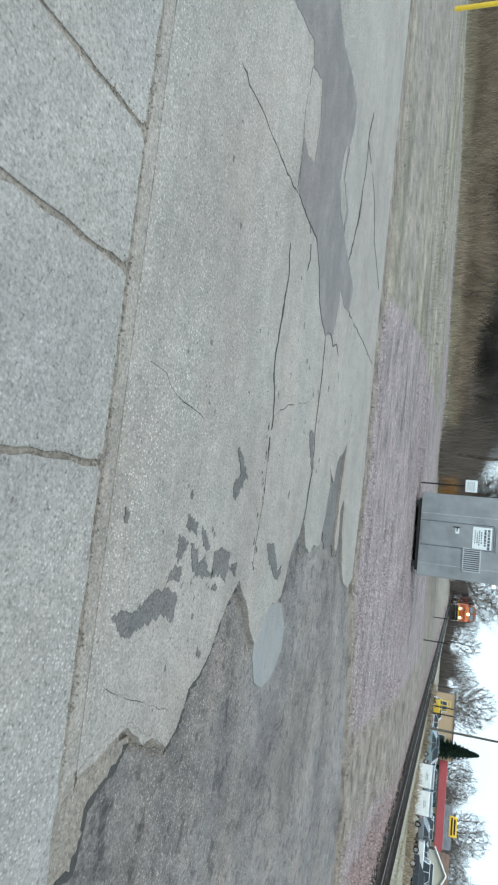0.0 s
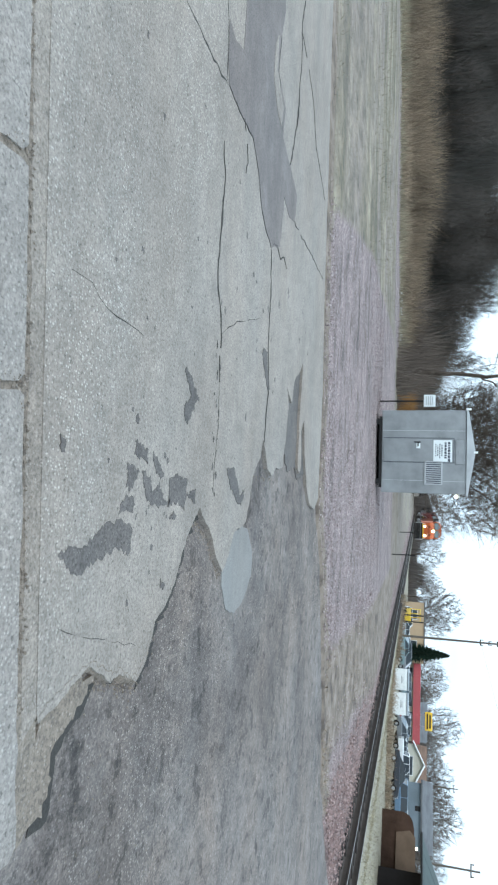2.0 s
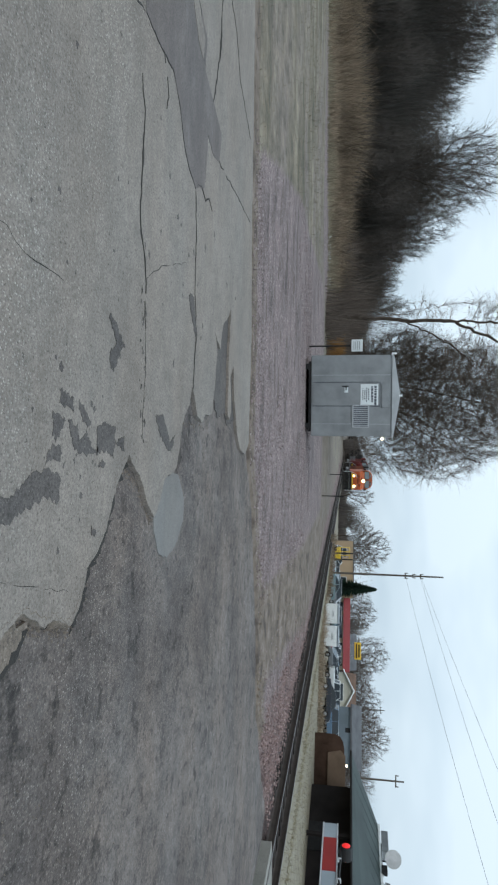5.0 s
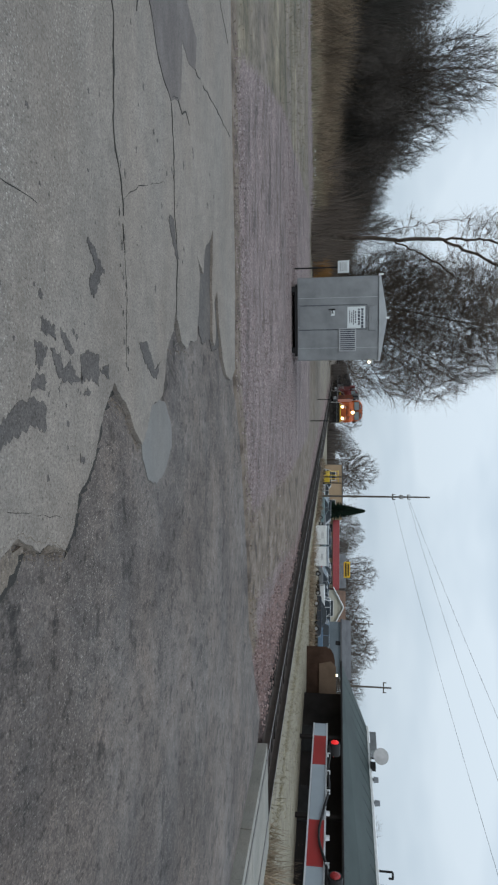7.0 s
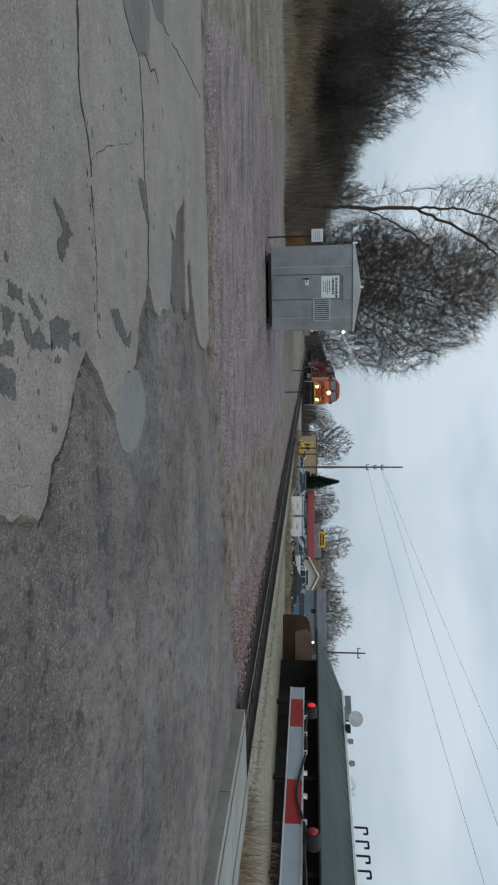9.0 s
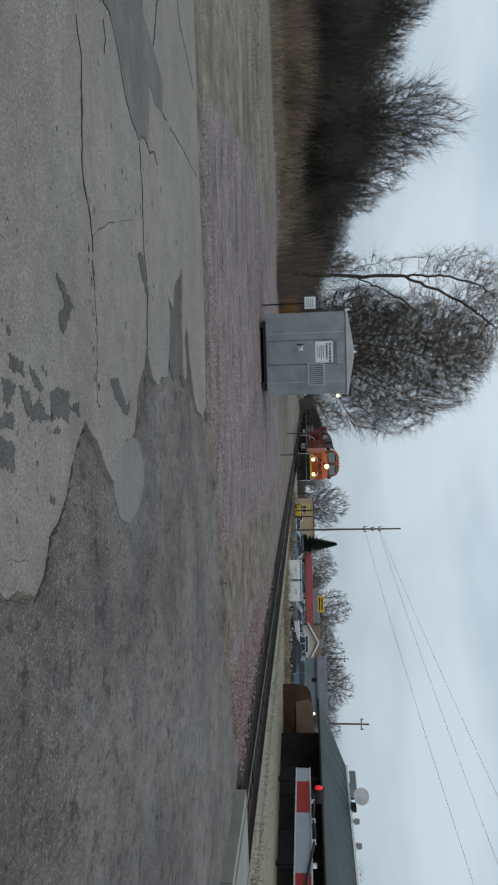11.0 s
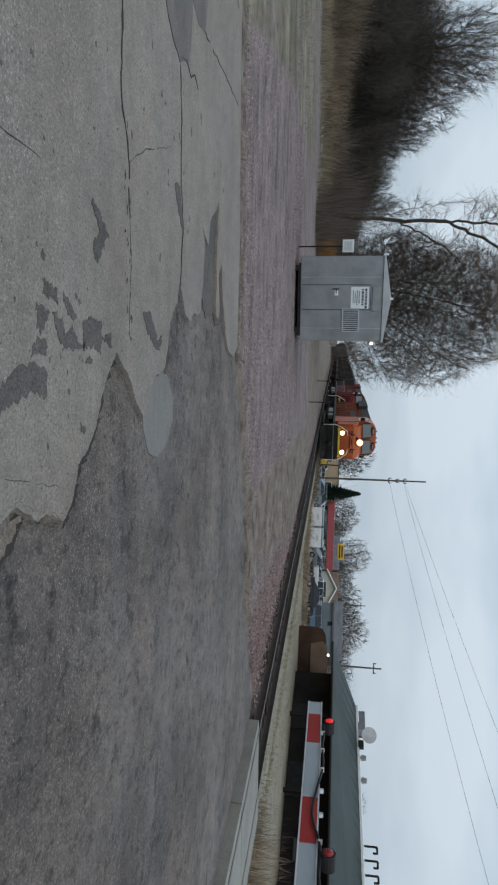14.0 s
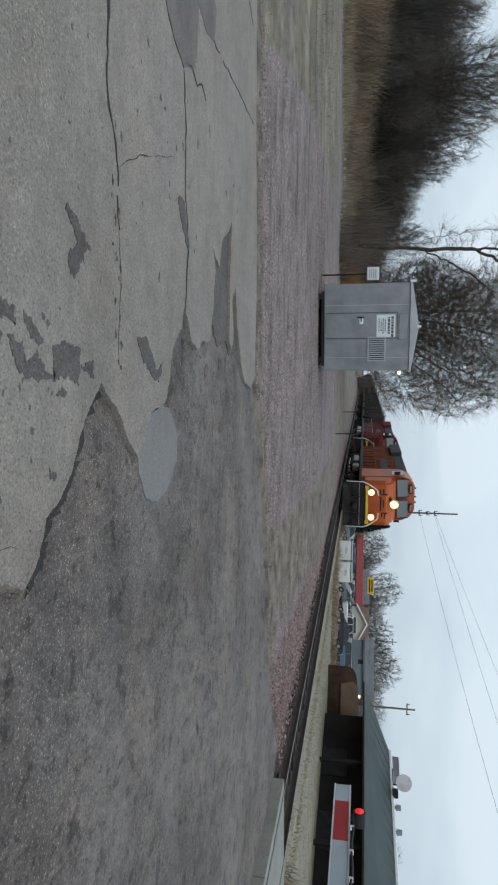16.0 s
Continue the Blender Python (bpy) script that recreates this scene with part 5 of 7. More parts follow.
        bm.faces.new((lo[i + 1], lo[i], back_lo[i], back_lo[i + 1]))
    part("plow", bm, M["soot"], loco, "sooty snow plow blade")
    for x in (-0.95, -0.75, -0.55, 0.55, 0.75, 0.95):
        bm = bmesh.new()
        bend = [(x, 0.12, 1.25), (x, -0.04, 1.1), (x * 0.96, -0.06, 0.8), (x * 0.9, 0.02, 0.6)]
        for p, q in zip(bend, bend[1:]):
            rod(bm, p, q, 0.032, n=6)
        part("brake_hose", bm, M["rubber"], loco)
    bm = bmesh.new()
    rod(bm, (-1.4, 0.08, 1.18), (1.4, 0.08, 1.18), 0.03, n=6)
    part("cut_lever", bm, M["galv"], loco, "steel cut lever")
    for x in (-1.2, 0.0, 1.2):
        bm = bmesh.new()
        box(bm, x, 0.115, 0.72, 0.45, 0.05, 0.34, 0.01)
        part("pilot_plate", bm, M["black"], loco)
    for side in (-1, 1):
        for k in range(4):
            bm = bmesh.new()
            box(bm, side * 1.35, 0.45, 0.3 + k * 0.28, 0.3, 0.4, 0.05)
            part("step", bm, M["soot"], loco)
        bm = bmesh.new()
        chain = [(side * 1.5, 0.3, 0.35), (side * 1.5, 0.15, 1.45), (side * 1.35, 0.15, 1.8), (side * 0.95, 0.2, 2.35), (side * 0.6, 0.35, 2.4)]
        for p, q in zip(chain, chain[1:]):
            rod(bm, p, q, 0.035, n=6)
        part("grab_rail", bm, M["white"], loco, "white grab rail")
        bm = bmesh.new()
        rod(bm, (side * 1.46, 5.4, 2.3), (side * 1.46, 21.6, 2.3), 0.022, n=5)
        for k in range(12):
            rod(bm, (side * 1.46, 5.4 + k * 1.47, 1.3), (side * 1.46, 5.4 + k * 1.47, 2.3), 0.02, n=5)
        part("side_rail", bm, M["black"] if front else M["galv"], loco)
    bm = bmesh.new()
    box(bm, 0, 11.0, 0.35, 2.7, 5.6, 0.78, 0.14)
    part("fuel_tank", bm, M["soot"], loco)
    for side in (-1, 1):
        for y, wd, ln in ((7.1, 0.4, 1.2), (11.0, 0.25, 2.6)):
            bm = bmesh.new()
            box(bm, side * 1.28, y, 0.6, wd, ln, 0.46, 0.07)
            part("air_tank", bm, M["galv"], loco, "grey air reservoir")
    bogie(loco, 3.9, 3, 1.85, 0.52)
    bogie(loco, 18.2, 3, 1.85, 0.52)
    return loco


def hopper():
    car = thing("hopper_car", Matrix.Identity(4), "dark grimy open hopper freight car", "freight car", "hopper cars")
    bm = bmesh.new()
    side_profile(bm, [(0.4, 2.2), (0.4, 3.95), (15.2, 3.95), (15.2, 2.2), (13.3, 1.1), (2.3, 1.1)], 3.05)
    body = part("body", bm, M["grime"], car)
    bm = bmesh.new()
    side_profile(bm, [(0.7, 3.90), (4, 4.25), (8, 4.1), (12, 4.28), (14.9, 3.90)], 2.7)
    part("load", bm, M["black"], car, "heaped dark load")
    for side in (-1, 1):
        for k in range(11):
            bm = bmesh.new()
            box(bm, side * 1.56, 1.1 + k * 1.34, 1.3, 0.1, 0.12, 2.6)
            part("rib", bm, M["grime"], body)
        bm = bmesh.new()
        box(bm, side * 1.56, 7.8, 3.85, 0.14, 14.9, 0.14)
        part("top_rail", bm, M["grime"], body)
    bm = bmesh.new()
    box(bm, 0, 7.8, 0.95, 2.6, 15.4, 0.25)
    for y in (0.05, 15.55):
        box(bm, 0, y, 0.75, 0.3, 0.5, 0.3)
    part("sill", bm, M["soot"], car)
    bogie(car, 2.0, 2, 1.75, 0.46)
    bogie(car, 13.6, 2, 1.75, 0.46)
    return car


TRAIN = []
lead = locomotive(M["orange"], "orange freight locomotive with lit headlights and black trim", True)
TRAIN.append((lead, 0.0))
second = locomotive(M["maroon"], "faded dark red freight locomotive coupled behind", False)
TRAIN.append((second, 22.9))
first_car = hopper()
TRAIN.append((first_car, 46.0))
for k in range(1, 15):
    TRAIN.append((copy_thing(first_car, Matrix.Identity(4)), 46.0 + 16.1 * k))


# ---- vehicles, buildings and poles beyond the track ----
def level(x, y):
    return float(lay(x, y))


def car(name, m, paint, label, tall=1.48, length=4.5, kind="sedan", category="car"):
    ob = thing(name, m, label, category, "parked vehicles")
    w = 1.8 if kind != "pickup" else 1.98
    L, h = length, tall
    bm = bmesh.new()
    if kind == "sedan":
        prof = [(0, 0.35), (0.02, 0.72), (0.25, 0.86), (1.15, 0.95), (L - 0.9, 0.98), (L - 0.05, 0.9), (L, 0.4)]
        top = [(1.05, 0.94), (1.85, h), (L - 1.55, h), (L - 0.65, 0.97)]
    elif kind == "pickup":
        prof = [(0, 0.5), (0.02, 1.0), (0.3, 1.12), (1.5, 1.18), (L, 1.18), (L, 0.55)]
        top = [(1.4, 1.17), (1.95, h), (3.5, h), (3.7, 1.17)]
    else:
        prof = [(0, 0.42), (0.02, 0.85), (0.3, 1.0), (1.1, 1.06), (L - 0.05, 1.06), (L, 0.45)]
        top = [(0.95, 1.05), (1.65, h), (L - 0.35, h), (L - 0.08, 1.05)]
    side_profile(bm, prof, w)
    bmesh.ops.bevel(bm, geom=list(bm.edges), offset=0.05, segments=1, affect="EDGES")
    body = part("body", bm, paint, ob)
    bm = bmesh.new()
    side_profile(bm, top, w - 0.22)
    part("greenhouse", bm, M["glass"], ob, "dark window band")
    bm = bmesh.new()
    side_profile(bm, [(top[1][0] - 0.05, h - 0.03), (top[1][0] + 0.05, h + 0.03), (top[2][0] - 0.05, h + 0.03), (top[2][0] + 0.05, h - 0.03)], w - 0.25)
    for x in (-(w - 0.24) / 2, (w - 0.24) / 2):
        for (a, b) in ((top[0], top[1]), (top[2], top[3])):
            rod(bm, (x, a[0], a[1]), (x, b[0], b[1]), 0.04, n=5)
        mid = (top[1][0] + top[2][0]) / 2
        rod(bm, (x, mid, 0.95), (x, mid, h), 0.04, n=5)
    part("roof", bm, paint, ob)
    for y in (0.82, L - 0.85):
        for x in (-w / 2 + 0.05, w / 2 - 0.05):
            bm = bmesh.new()
            rod(bm, (x - 0.1, y, 0.33), (x + 0.1, y, 0.33), 0.33, n=16)
            wheel = part("tyre", bm, M["tyre"], ob)
            bm = bmesh.new()
            rod(bm, (x - 0.11, y, 0.33), (x + 0.11, y, 0.33), 0.19, n=10)
            part("rim", bm, M["hub"], wheel)
    for x in (-w / 2 + 0.3, w / 2 - 0.3):
        bm = bmesh.new()
        box(bm, x, 0.04, 0.66, 0.36, 0.08, 0.13, 0.02)
        part("headlight", bm, M["galv_trim"], body)
        bm = bmesh.new()
        box(bm, x, L - 0.03, 0.72, 0.28, 0.08, 0.14, 0.02)
        part("tail_light", bm, M["lamp_dim"], body)
    bm = bmesh.new()
    box(bm, 0, 0.0, 0.38, w - 0.1, 0.16, 0.2, 0.04)
    part("front_bumper", bm, M["car_grey"], body)
    bm = bmesh.new()
    box(bm, 0, L, 0.38, w - 0.1, 0.16, 0.2, 0.04)
    part("rear_bumper", bm, M["car_grey"], body)
    return ob


def build_vehicles():
    lot = [
        # bearing, distance, turn, kind, paint, label
        (4.6, 92, 80, "suv", "car_white", "white parked van in the crowded car lot"),
        (5.6, 84, 60, "sedan", "car_silver", "silver parked sedan in the crowded car lot"),
        (6.7, 80, 110, "sedan", "car_teal", "blue-green parked sedan in the crowded car lot"),
        (7.6, 84, 70, "suv", "car_grey", "grey parked estate car in the crowded car lot"),
        (8.6, 92, 95, "sedan", "car_white", "white parked sedan behind white boxes"),
        (9.8, 92, 85, "suv", "car_silver", "silver parked estate car behind white boxes"),
        (11.1, 90, 100, "sedan", "car_teal", "blue-green parked sedan behind white boxes"),
        (12.4, 88, 80, "sedan", "car_dark", "dark parked sedan in the crowded car lot"),
        (13.3, 84, 95, "sedan", "car_silver", "silver parked sedan beside a gabled house"),
        (14.4, 78, 85, "sedan", "car_silver", "silver parked hatchback beside a gabled house"),
        (15.8, 72, 88, "pickup", "car_white", "white parked pickup truck facing the track"),
        (17.3, 74, 80, "sedan", "car_dark", "dark parked sedan beside a pickup truck"),
        (18.2, 68, 95, "suv", "car_blue", "blue-grey parked estate car by a metal building"),
        (19.3, 70, 100, "suv", "car_white", "white parked van by a metal building"),
        (9.2, 102, 90, "sedan", "car_blue", "blue parked sedan in the back row"),
        (10.5, 103, 90, "suv", "car_grey", "grey parked van in the back row"),
        (12.0, 100, 90, "sedan", "car_white", "white parked sedan in the back row"),
        (6.2, 98, 90, "sedan", "car_white", "white parked sedan in the back row"),
        (7.2, 100, 75, "suv", "car_dark", "dark parked van in the back row"),
        (8.1, 103, 90, "sedan", "car_silver", "silver parked sedan in the back row"),
        (13.0, 97, 100, "suv", "car_white", "white parked van in the back row"),
        (13.9, 95, 85, "sedan", "car_blue", "blue parked sedan in the back row"),
        (14.9, 92, 95, "sedan", "car_dark", "dark parked sedan in the back row"),
        (16.6, 88, 90, "suv", "car_silver", "silver parked van in the back row"),
        (18.6, 84, 100, "sedan", "car_teal", "blue-green parked sedan in the back row"),
        (16.4, 66, 70, "sedan", "car_dark", "dark parked sedan among clutter before the pickup truck"),
        (13.2, 72, 110, "sedan", "car_grey", "grey parked sedan among clutter in the car lot"),
    ]
    for az, d, turn, kind, paint, label in lot:
        x, y = spot(az, d)
        tall = {"sedan": 1.45, "suv": 1.75, "pickup": 1.85}[kind]
        name = {"sedan": "sedan", "suv": "estate_car", "pickup": "pickup_truck"}[kind]
        m = Matrix.Translation((x, y, level(x, y))) @ pose(0, 0, 0, 0, 0, turn) @ Matrix.Diagonal((0.87, 0.87, 0.87, 1)) @ Matrix.Translation((0, -2.3, 0))
        car(name, m, M[paint], label, tall, 5.4 if kind == "pickup" else 4.5, kind)
    # two white boxes with printed bars
    for az, d in ((9.35, 63), (11.25, 62)):
        x, y = spot(az, d)
        t = thing("white_bin", Matrix.Translation((x, y, level(x, y))) @ pose(0, 0, 0, 0, 0, -10), "white steel bin with dark printed bars", "bin", "white bins")
        bm = bmesh.new()
        side_profile(bm, [(0, 0.12), (0, 1.25), (0.5, 1.42), (2.1, 1.42), (2.1, 0.12)], 1.85)
        body = part("body", bm, M["white"], t)
        bm = bmesh.new()
        side_profile(bm, [(0.1, 1.40), (0.5, 1.50), (2.1, 1.50), (2.1, 1.40)], 1.9)
        part("lid", bm, M["car_grey"], t, "grey lid")
        for z, wd in ((0.92, 0.5), (0.80, 0.62)):
            bm = bmesh.new()
            box(bm, 0.05, -0.01, z, wd, 0.012, 0.045)
            part("print", bm, M["galv"], body)
        for px in (-0.75, 0.75):
            for py in (0.2, 1.9):
                bm = bmesh.new()
                box(bm, px, py, 0, 0.15, 0.15, 0.14)
                part("foot", bm, M["black"], t)
        for px in (-0.94, 0.94):
            bm = bmesh.new()
            box(bm, px, 1.0, 0.2, 0.04, 0.12, 1.1)
            part("rib", bm, M["galv"], body)
    # yellow lifting frame
    x, y = spot(4.35, 70)
    t = thing("forklift", Matrix.Translation((x, y, level(x, y))) @ pose(0, 0, 0, 0, 0, 15), "yellow forklift with an open cage", "forklift")
    bm = bmesh.new()
    box(bm, 0, 0.8, 0.35, 1.0, 1.7, 0.65, 0.08)
    part("body", bm, M["yellow"], t)
    bm = bmesh.new()
    for px in (-0.48, 0.48):
        for py in (0.1, 1.5):
            rod(bm, (px, py, 0.9), (px * 0.9, py, 1.95), 0.05, n=6)
    box(bm, 0, 0.8, 1.93, 1.0, 1.5, 0.07)
    part("cage", bm, M["yellow"], t)
    bm = bmesh.new()
    for px in (-0.35, 0.35):
        box(bm, px, -0.15, 0.1, 0.1, 0.12, 2.2)
    part("mast", bm, M["black"], t)
    for px in (-0.5, 0.5):
        for py in (0.35, 1.35):
            bm = bmesh.new()
            rod(bm, (px - 0.1, py, 0.3), (px + 0.1, py, 0.3), 0.3, n=12)
            part("tyre", bm, M["tyre"], t)


def gable(name, m, w, d, wall_h, rise, wall_mat, roof_mat, label, over=0.3, category="house"):
    """Ridge along y; the gable faces -y."""
    ob = thing(name, m, label, category)
    bm = bmesh.new()
    prof = [(-w / 2, 0), (w / 2, 0), (w / 2, wall_h), (0, wall_h + rise), (-w / 2, wall_h)]
    a = [bm.verts.new((x, 0, z)) for x, z in prof]
    b = [bm.verts.new((x, d, z)) for x, z in prof]
    bm.faces.new(a), bm.faces.new(b[::-1])
    for i in range(5):
        j = (i + 1) % 5
        bm.faces.new((a[i], b[i], b[j], a[j]))
    bmesh.ops.recalc_face_normals(bm, faces=bm.faces)
    wall = part("wall", bm, wall_mat, ob)
    k = rise / (w / 2)
    for s in (-1, 1):
        bm = bmesh.new()
        q = [(0, wall_h + rise + 0.02), (s * (w / 2 + over), wall_h - k * over + 0.02)]
        side = []
        for y in (-over, d + over):
            for dz in (0.0, 0.16):
                side.append([bm.verts.new((x, y, z + dz)) for x, z in q])
        (a0, a1), (b0, b1), (c0, c1), (d0, d1) = side
        for f in ((a0, a1, b1, b0), (c0, c1, d1, d0), (a0, b0, d0, c0), (a1, c1, d1, b1), (b0, b1, d1, d0), (a0, c0, c1, a1)):
            bm.faces.new(f)
        bmesh.ops.recalc_face_normals(bm, faces=bm.faces)
        part("roof", bm, roof_mat, ob)
    return ob, wall


def pane(parent, x, y, z, w, h, deep=0.08):
    bm = bmesh.new()
    for dx in (-w / 2, w / 2):
        box(bm, x + dx, y - 0.02, z, 0.07, deep, h)
    for dz in (0, h):
        box(bm, x, y - 0.02, z + dz - 0.035, w + 0.07, deep, 0.07)
    frame_ob = part("window", bm, M["white"], parent)
    bm = bmesh.new()
    box(bm, x, y, z, w, 0.03, h)
    part("glass", bm, M["glass"], frame_ob)


def build_buildings():
    # tan block building
    x, y = spot(5.5, 118)
    z = level(x, y)
    b = thing("tan_building", Matrix.Translation((x, y, z)) @ pose(0, 0, 0, 0, 0, -6), "low flat-roofed tan block building", "building")
    bm = bmesh.new()
    box(bm, 0, 4, 0, 10.2, 8, 3.35)
    wall = part("wall", bm, M["wall_tan"], b)
    bm = bmesh.new()
    box(bm, 0, 4, 3.35, 10.5, 8.3, 0.18, 0.02)
    part("roof", bm, M["roof_grey"], b)
    pane(wall, -3.0, -0.02, 1.0, 1.6, 1.2)
    pane(wall, 2.2, -0.02, 1.0, 1.6, 1.2)
    # long store with a red fascia
    x, y = spot(11.0, 125)
    z = level(x, y)
    b = thing("red_store", Matrix.Translation((x, y, z)) @ pose(0, 0, 0, 0, 0, -11), "long low store with a red metal fascia", "store")
    bm = bmesh.new()
    box(bm, 0, 5, 0, 13.0, 9, 1.85)
    wall = part("wall", bm, M["wall_cream"], b)
    bm = bmesh.new()
    side_profile(bm, [(-0.9, 1.7), (-0.55, 2.95), (9.7, 3.05), (9.9, 1.7)], 13.6)
    fas = part("fascia", bm, M["roof_red"], b, "red metal fascia")
    for k in range(26):
        bm = bmesh.new()
        side_profile(bm, [(-0.95, 1.72), (-0.61, 2.94), (-0.56, 2.94), (-0.9, 1.72)], 0.05)
        bmesh.ops.translate(bm, vec=(-6.6 + k * 0.53, 0, 0), verts=bm.verts)
        part("seam", bm, M["roof_red"], fas)
    for k in range(5):
        pane(wall, -5 + k * 2.5, 0.48, 0.4, 1.7, 1.2)
    x, y = spot(13.8, 140)
    gable("grey_store", Matrix.Translation((x, y, level(x, y))) @ pose(0, 0, 0, 0, 0, 78), 9, 6.5, 2.8, 1.5, M["wall_blue"], M["roof_grey"], "grey-roofed store behind the red one", category="store")
    # yellow sign on its post; the lettering is left as bars
    x, y = spot(12.35, 128)
    b = thing("store_sign", Matrix.Translation((x, y, level(x, y))) @ pose(0, 0, 0, 0, 0, -12), "yellow sign board with dark bars on posts", "sign")
    bm = bmesh.new()
    box(bm, 0, 0, 3.85, 3.1, 0.3, 1.25, 0.04)
    board = part("board", bm, M["yellow"], b)
    for zz, wd in ((4.58, 2.3), (4.12, 2.6)):
        bm = bmesh.new()
        box(bm, 0, -0.17, zz, wd, 0.02, 0.27)
        part("print", bm, M["black"], board)
    bm = bmesh.new()
    for px in (-1.0, 1.0):
        rod(bm, (px, 0, 0), (px, 0, 3.9), 0.09, n=8)
    part("post", bm, M["galv"], b)
    # cream gabled house
    x, y = spot(15.6, 96)
    ob, wall = gable("gabled_house", Matrix.Translation((x, y, level(x, y))) @ pose(0, 0, 0, 0, 0, -16), 4.9, 9, 2.0, 1.3, M["wall_cream"], M["roof_brown"], "cream gabled house with a brown shingle roof", 0.4)
    bm = bmesh.new()
    for s in (-1, 1):
        rod(bm, (0, -0.42, 3.4), (s * 2.85, -0.42, 1.87), 0.10, n=6)
    part("barge_board", bm, M["white"], ob, "white barge boards")
    pane(wall, 0.2, -0.02, 0.9, 2.3, 1.0)
    x, y = spot(17.6, 108)
    gable("brown_house", Matrix.Translation((x, y, level(x, y))) @ pose(0, 0, 0, 0, 0, 74), 8, 6, 2.2, 1.5, M["wall_cream"], M["roof_brown"], "low house with a brown shingle roof", 0.4)
    # grey-blue metal building
    x, y = spot(21.3, 74)
    ob, wall = gable("metal_building", Matrix.Translation((x, y, level(x, y))) @ pose(0, 0, 0, 0, 0, 70), 6, 5.6, 2.8, 0.95, M["wall_blue"], M["roof_grey"], "grey-blue metal building with a dark roof", 0.3, "building")
    for k in range(22):
        bm = bmesh.new()
        box(bm, -3.02, 0.15 + k * 0.25, 0.05, 0.04, 0.05, 2.7)
        part("rib", bm, M["wall_blue"], wall)
    bm = bmesh.new()
    box(bm, -3.03, 3.4, 2.2, 0.05, 0.45, 0.5)
    part("vent", bm, M["black"], wall)
    # brown rusted hut with a rounded top and a canvas-covered half
    x, y = spot(21.2, 50)
    z = level(x, y)
    b = thing("storage_shed", Matrix.Translation((x, y, z)) @ pose(0, 0, 0, 0, 0, -21) @ Matrix.Diagonal((0.98, 1, 0.93, 1)), "rusty brown storage shed with a rounded canvas top", "shed")
    arc = [(-2.0, 0), (-2.0, 1.55), (-1.85, 1.95), (-1.5, 2.2), (-1.0, 2.3), (2.6, 2.3), (2.6, 0)]
    bm = bmesh.new()
    pa = [bm.verts.new((px, 0, pz)) for px, pz in arc]
    pb = [bm.verts.new((px, 4.5, pz)) for px, pz in arc]
    bm.faces.new(pa), bm.faces.new(pb[::-1])
    for i in range(len(arc)):
        j = (i + 1) % len(arc)
        bm.faces.new((pa[i], pb[i], pb[j], pa[j]))
    bmesh.ops.recalc_face_normals(bm, faces=bm.faces)
    shell = part("shell", bm, M["shed"], b)
    bm = bmesh.new()
    cv = [(-0.75, 1.05), (-0.95, 2.0), (-0.6, 2.38), (2.5, 2.4), (2.75, 2.1), (2.75, 1.05)]
    side_a = [bm.verts.new((px, -0.12, pz)) for px, pz in cv]
    side_b = [bm.verts.new((px, 3.5, pz)) for px, pz in cv]
    bm.faces.new(side_a), bm.faces.new(side_b[::-1])
    for i in range(len(cv)):
        j = (i + 1) % len(cv)
        bm.faces.new((side_a[i], side_b[i], side_b[j], side_a[j]))
    bmesh.ops.recalc_face_normals(bm, faces=bm.faces)
    part("canvas", bm, M["tarp"], shell, "tan canvas cover")
    bm = bmesh.new()
    for k in range(9):
        box(bm, -1.85 + k * 0.52, -0.03, 0.05, 0.05, 0.06, 1.4)
    part("corrugation", bm, M["shed"], shell)
    # long building under a dark green roof
    x, y = 16.3, 42.8
    z = level(x, y) - 0.1
    b = thing("green_roof_building", Matrix.Translation((x, y, 0)) @ pose(0, 0, 0, 0, 0, -64.5), "long dark building under a green metal roof", "building")
    eave, ridge = 2.0, 3.84
    bm = bmesh.new()
    box(bm, 15.2, 6.4, z, 29.4, 8.4, eave - z)
    wall = part("wall", bm, M["wall_dark"], b)
    bm = bmesh.new()
    k = [(-0.3, 0, eave), (30.5, 0, eave), (30.5, 11, eave), (-0.3, 11, eave), (0.35, 5.5, ridge), (30.5, 5.5, ridge + 0.4)]
    v = [bm.verts.new(c) for c in k]
    for f in ((0, 1, 5, 4), (0, 4, 3), (2, 3, 4, 5), (1, 2, 5), (3, 2, 1, 0)):
        bm.faces.new([v[i] for i in f])
    bmesh.ops.recalc_face_normals(bm, faces=bm.faces)
    roof = part("roof", bm, M["roofgreen"], b)
    for k in range(34):
        px = 0.9 + k * 0.87
        bm = bmesh.new()
        rod(bm, (px, 0.02, eave + 0.012), (px, 5.45, ridge + 0.0135 * px), 0.018, n=4)
        part("standing_seam", bm, M["roofgreen"], roof)
    bm = bmesh.new()
    rod(bm, (0.35, 5.45, ridge + 0.03), (30.5, 5.45, ridge + 0.43), 0.13, n=6)
    part("ridge_cap", bm, M["white"], roof, "pale ridge cap")
    bm = bmesh.new()
    rod(bm, (-0.3, -0.05, eave), (30.5, -0.05, eave), 0.07, n=6)
    part("gutter", bm, M["black"], roof)
    bm = bmesh.new()
    box(bm, 1.1, 6.4, ridge - 0.5, 1.5, 1.0, 1.15, 0.03)
    part("roof_unit", bm, M["galv"], roof, "grey roof unit")
    for px in (4.4, 6.0):
        bm = bmesh.new()
        rod(bm, (px, 5.5, ridge), (px, 5.5, ridge + 0.3), 0.09, n=10)
        rod(bm, (px, 5.5, ridge + 0.28), (px, 5.5, ridge + 0.58), 0.2, 0.16, n=10)
        part("roof_vent", bm, M["car_grey"], roof)
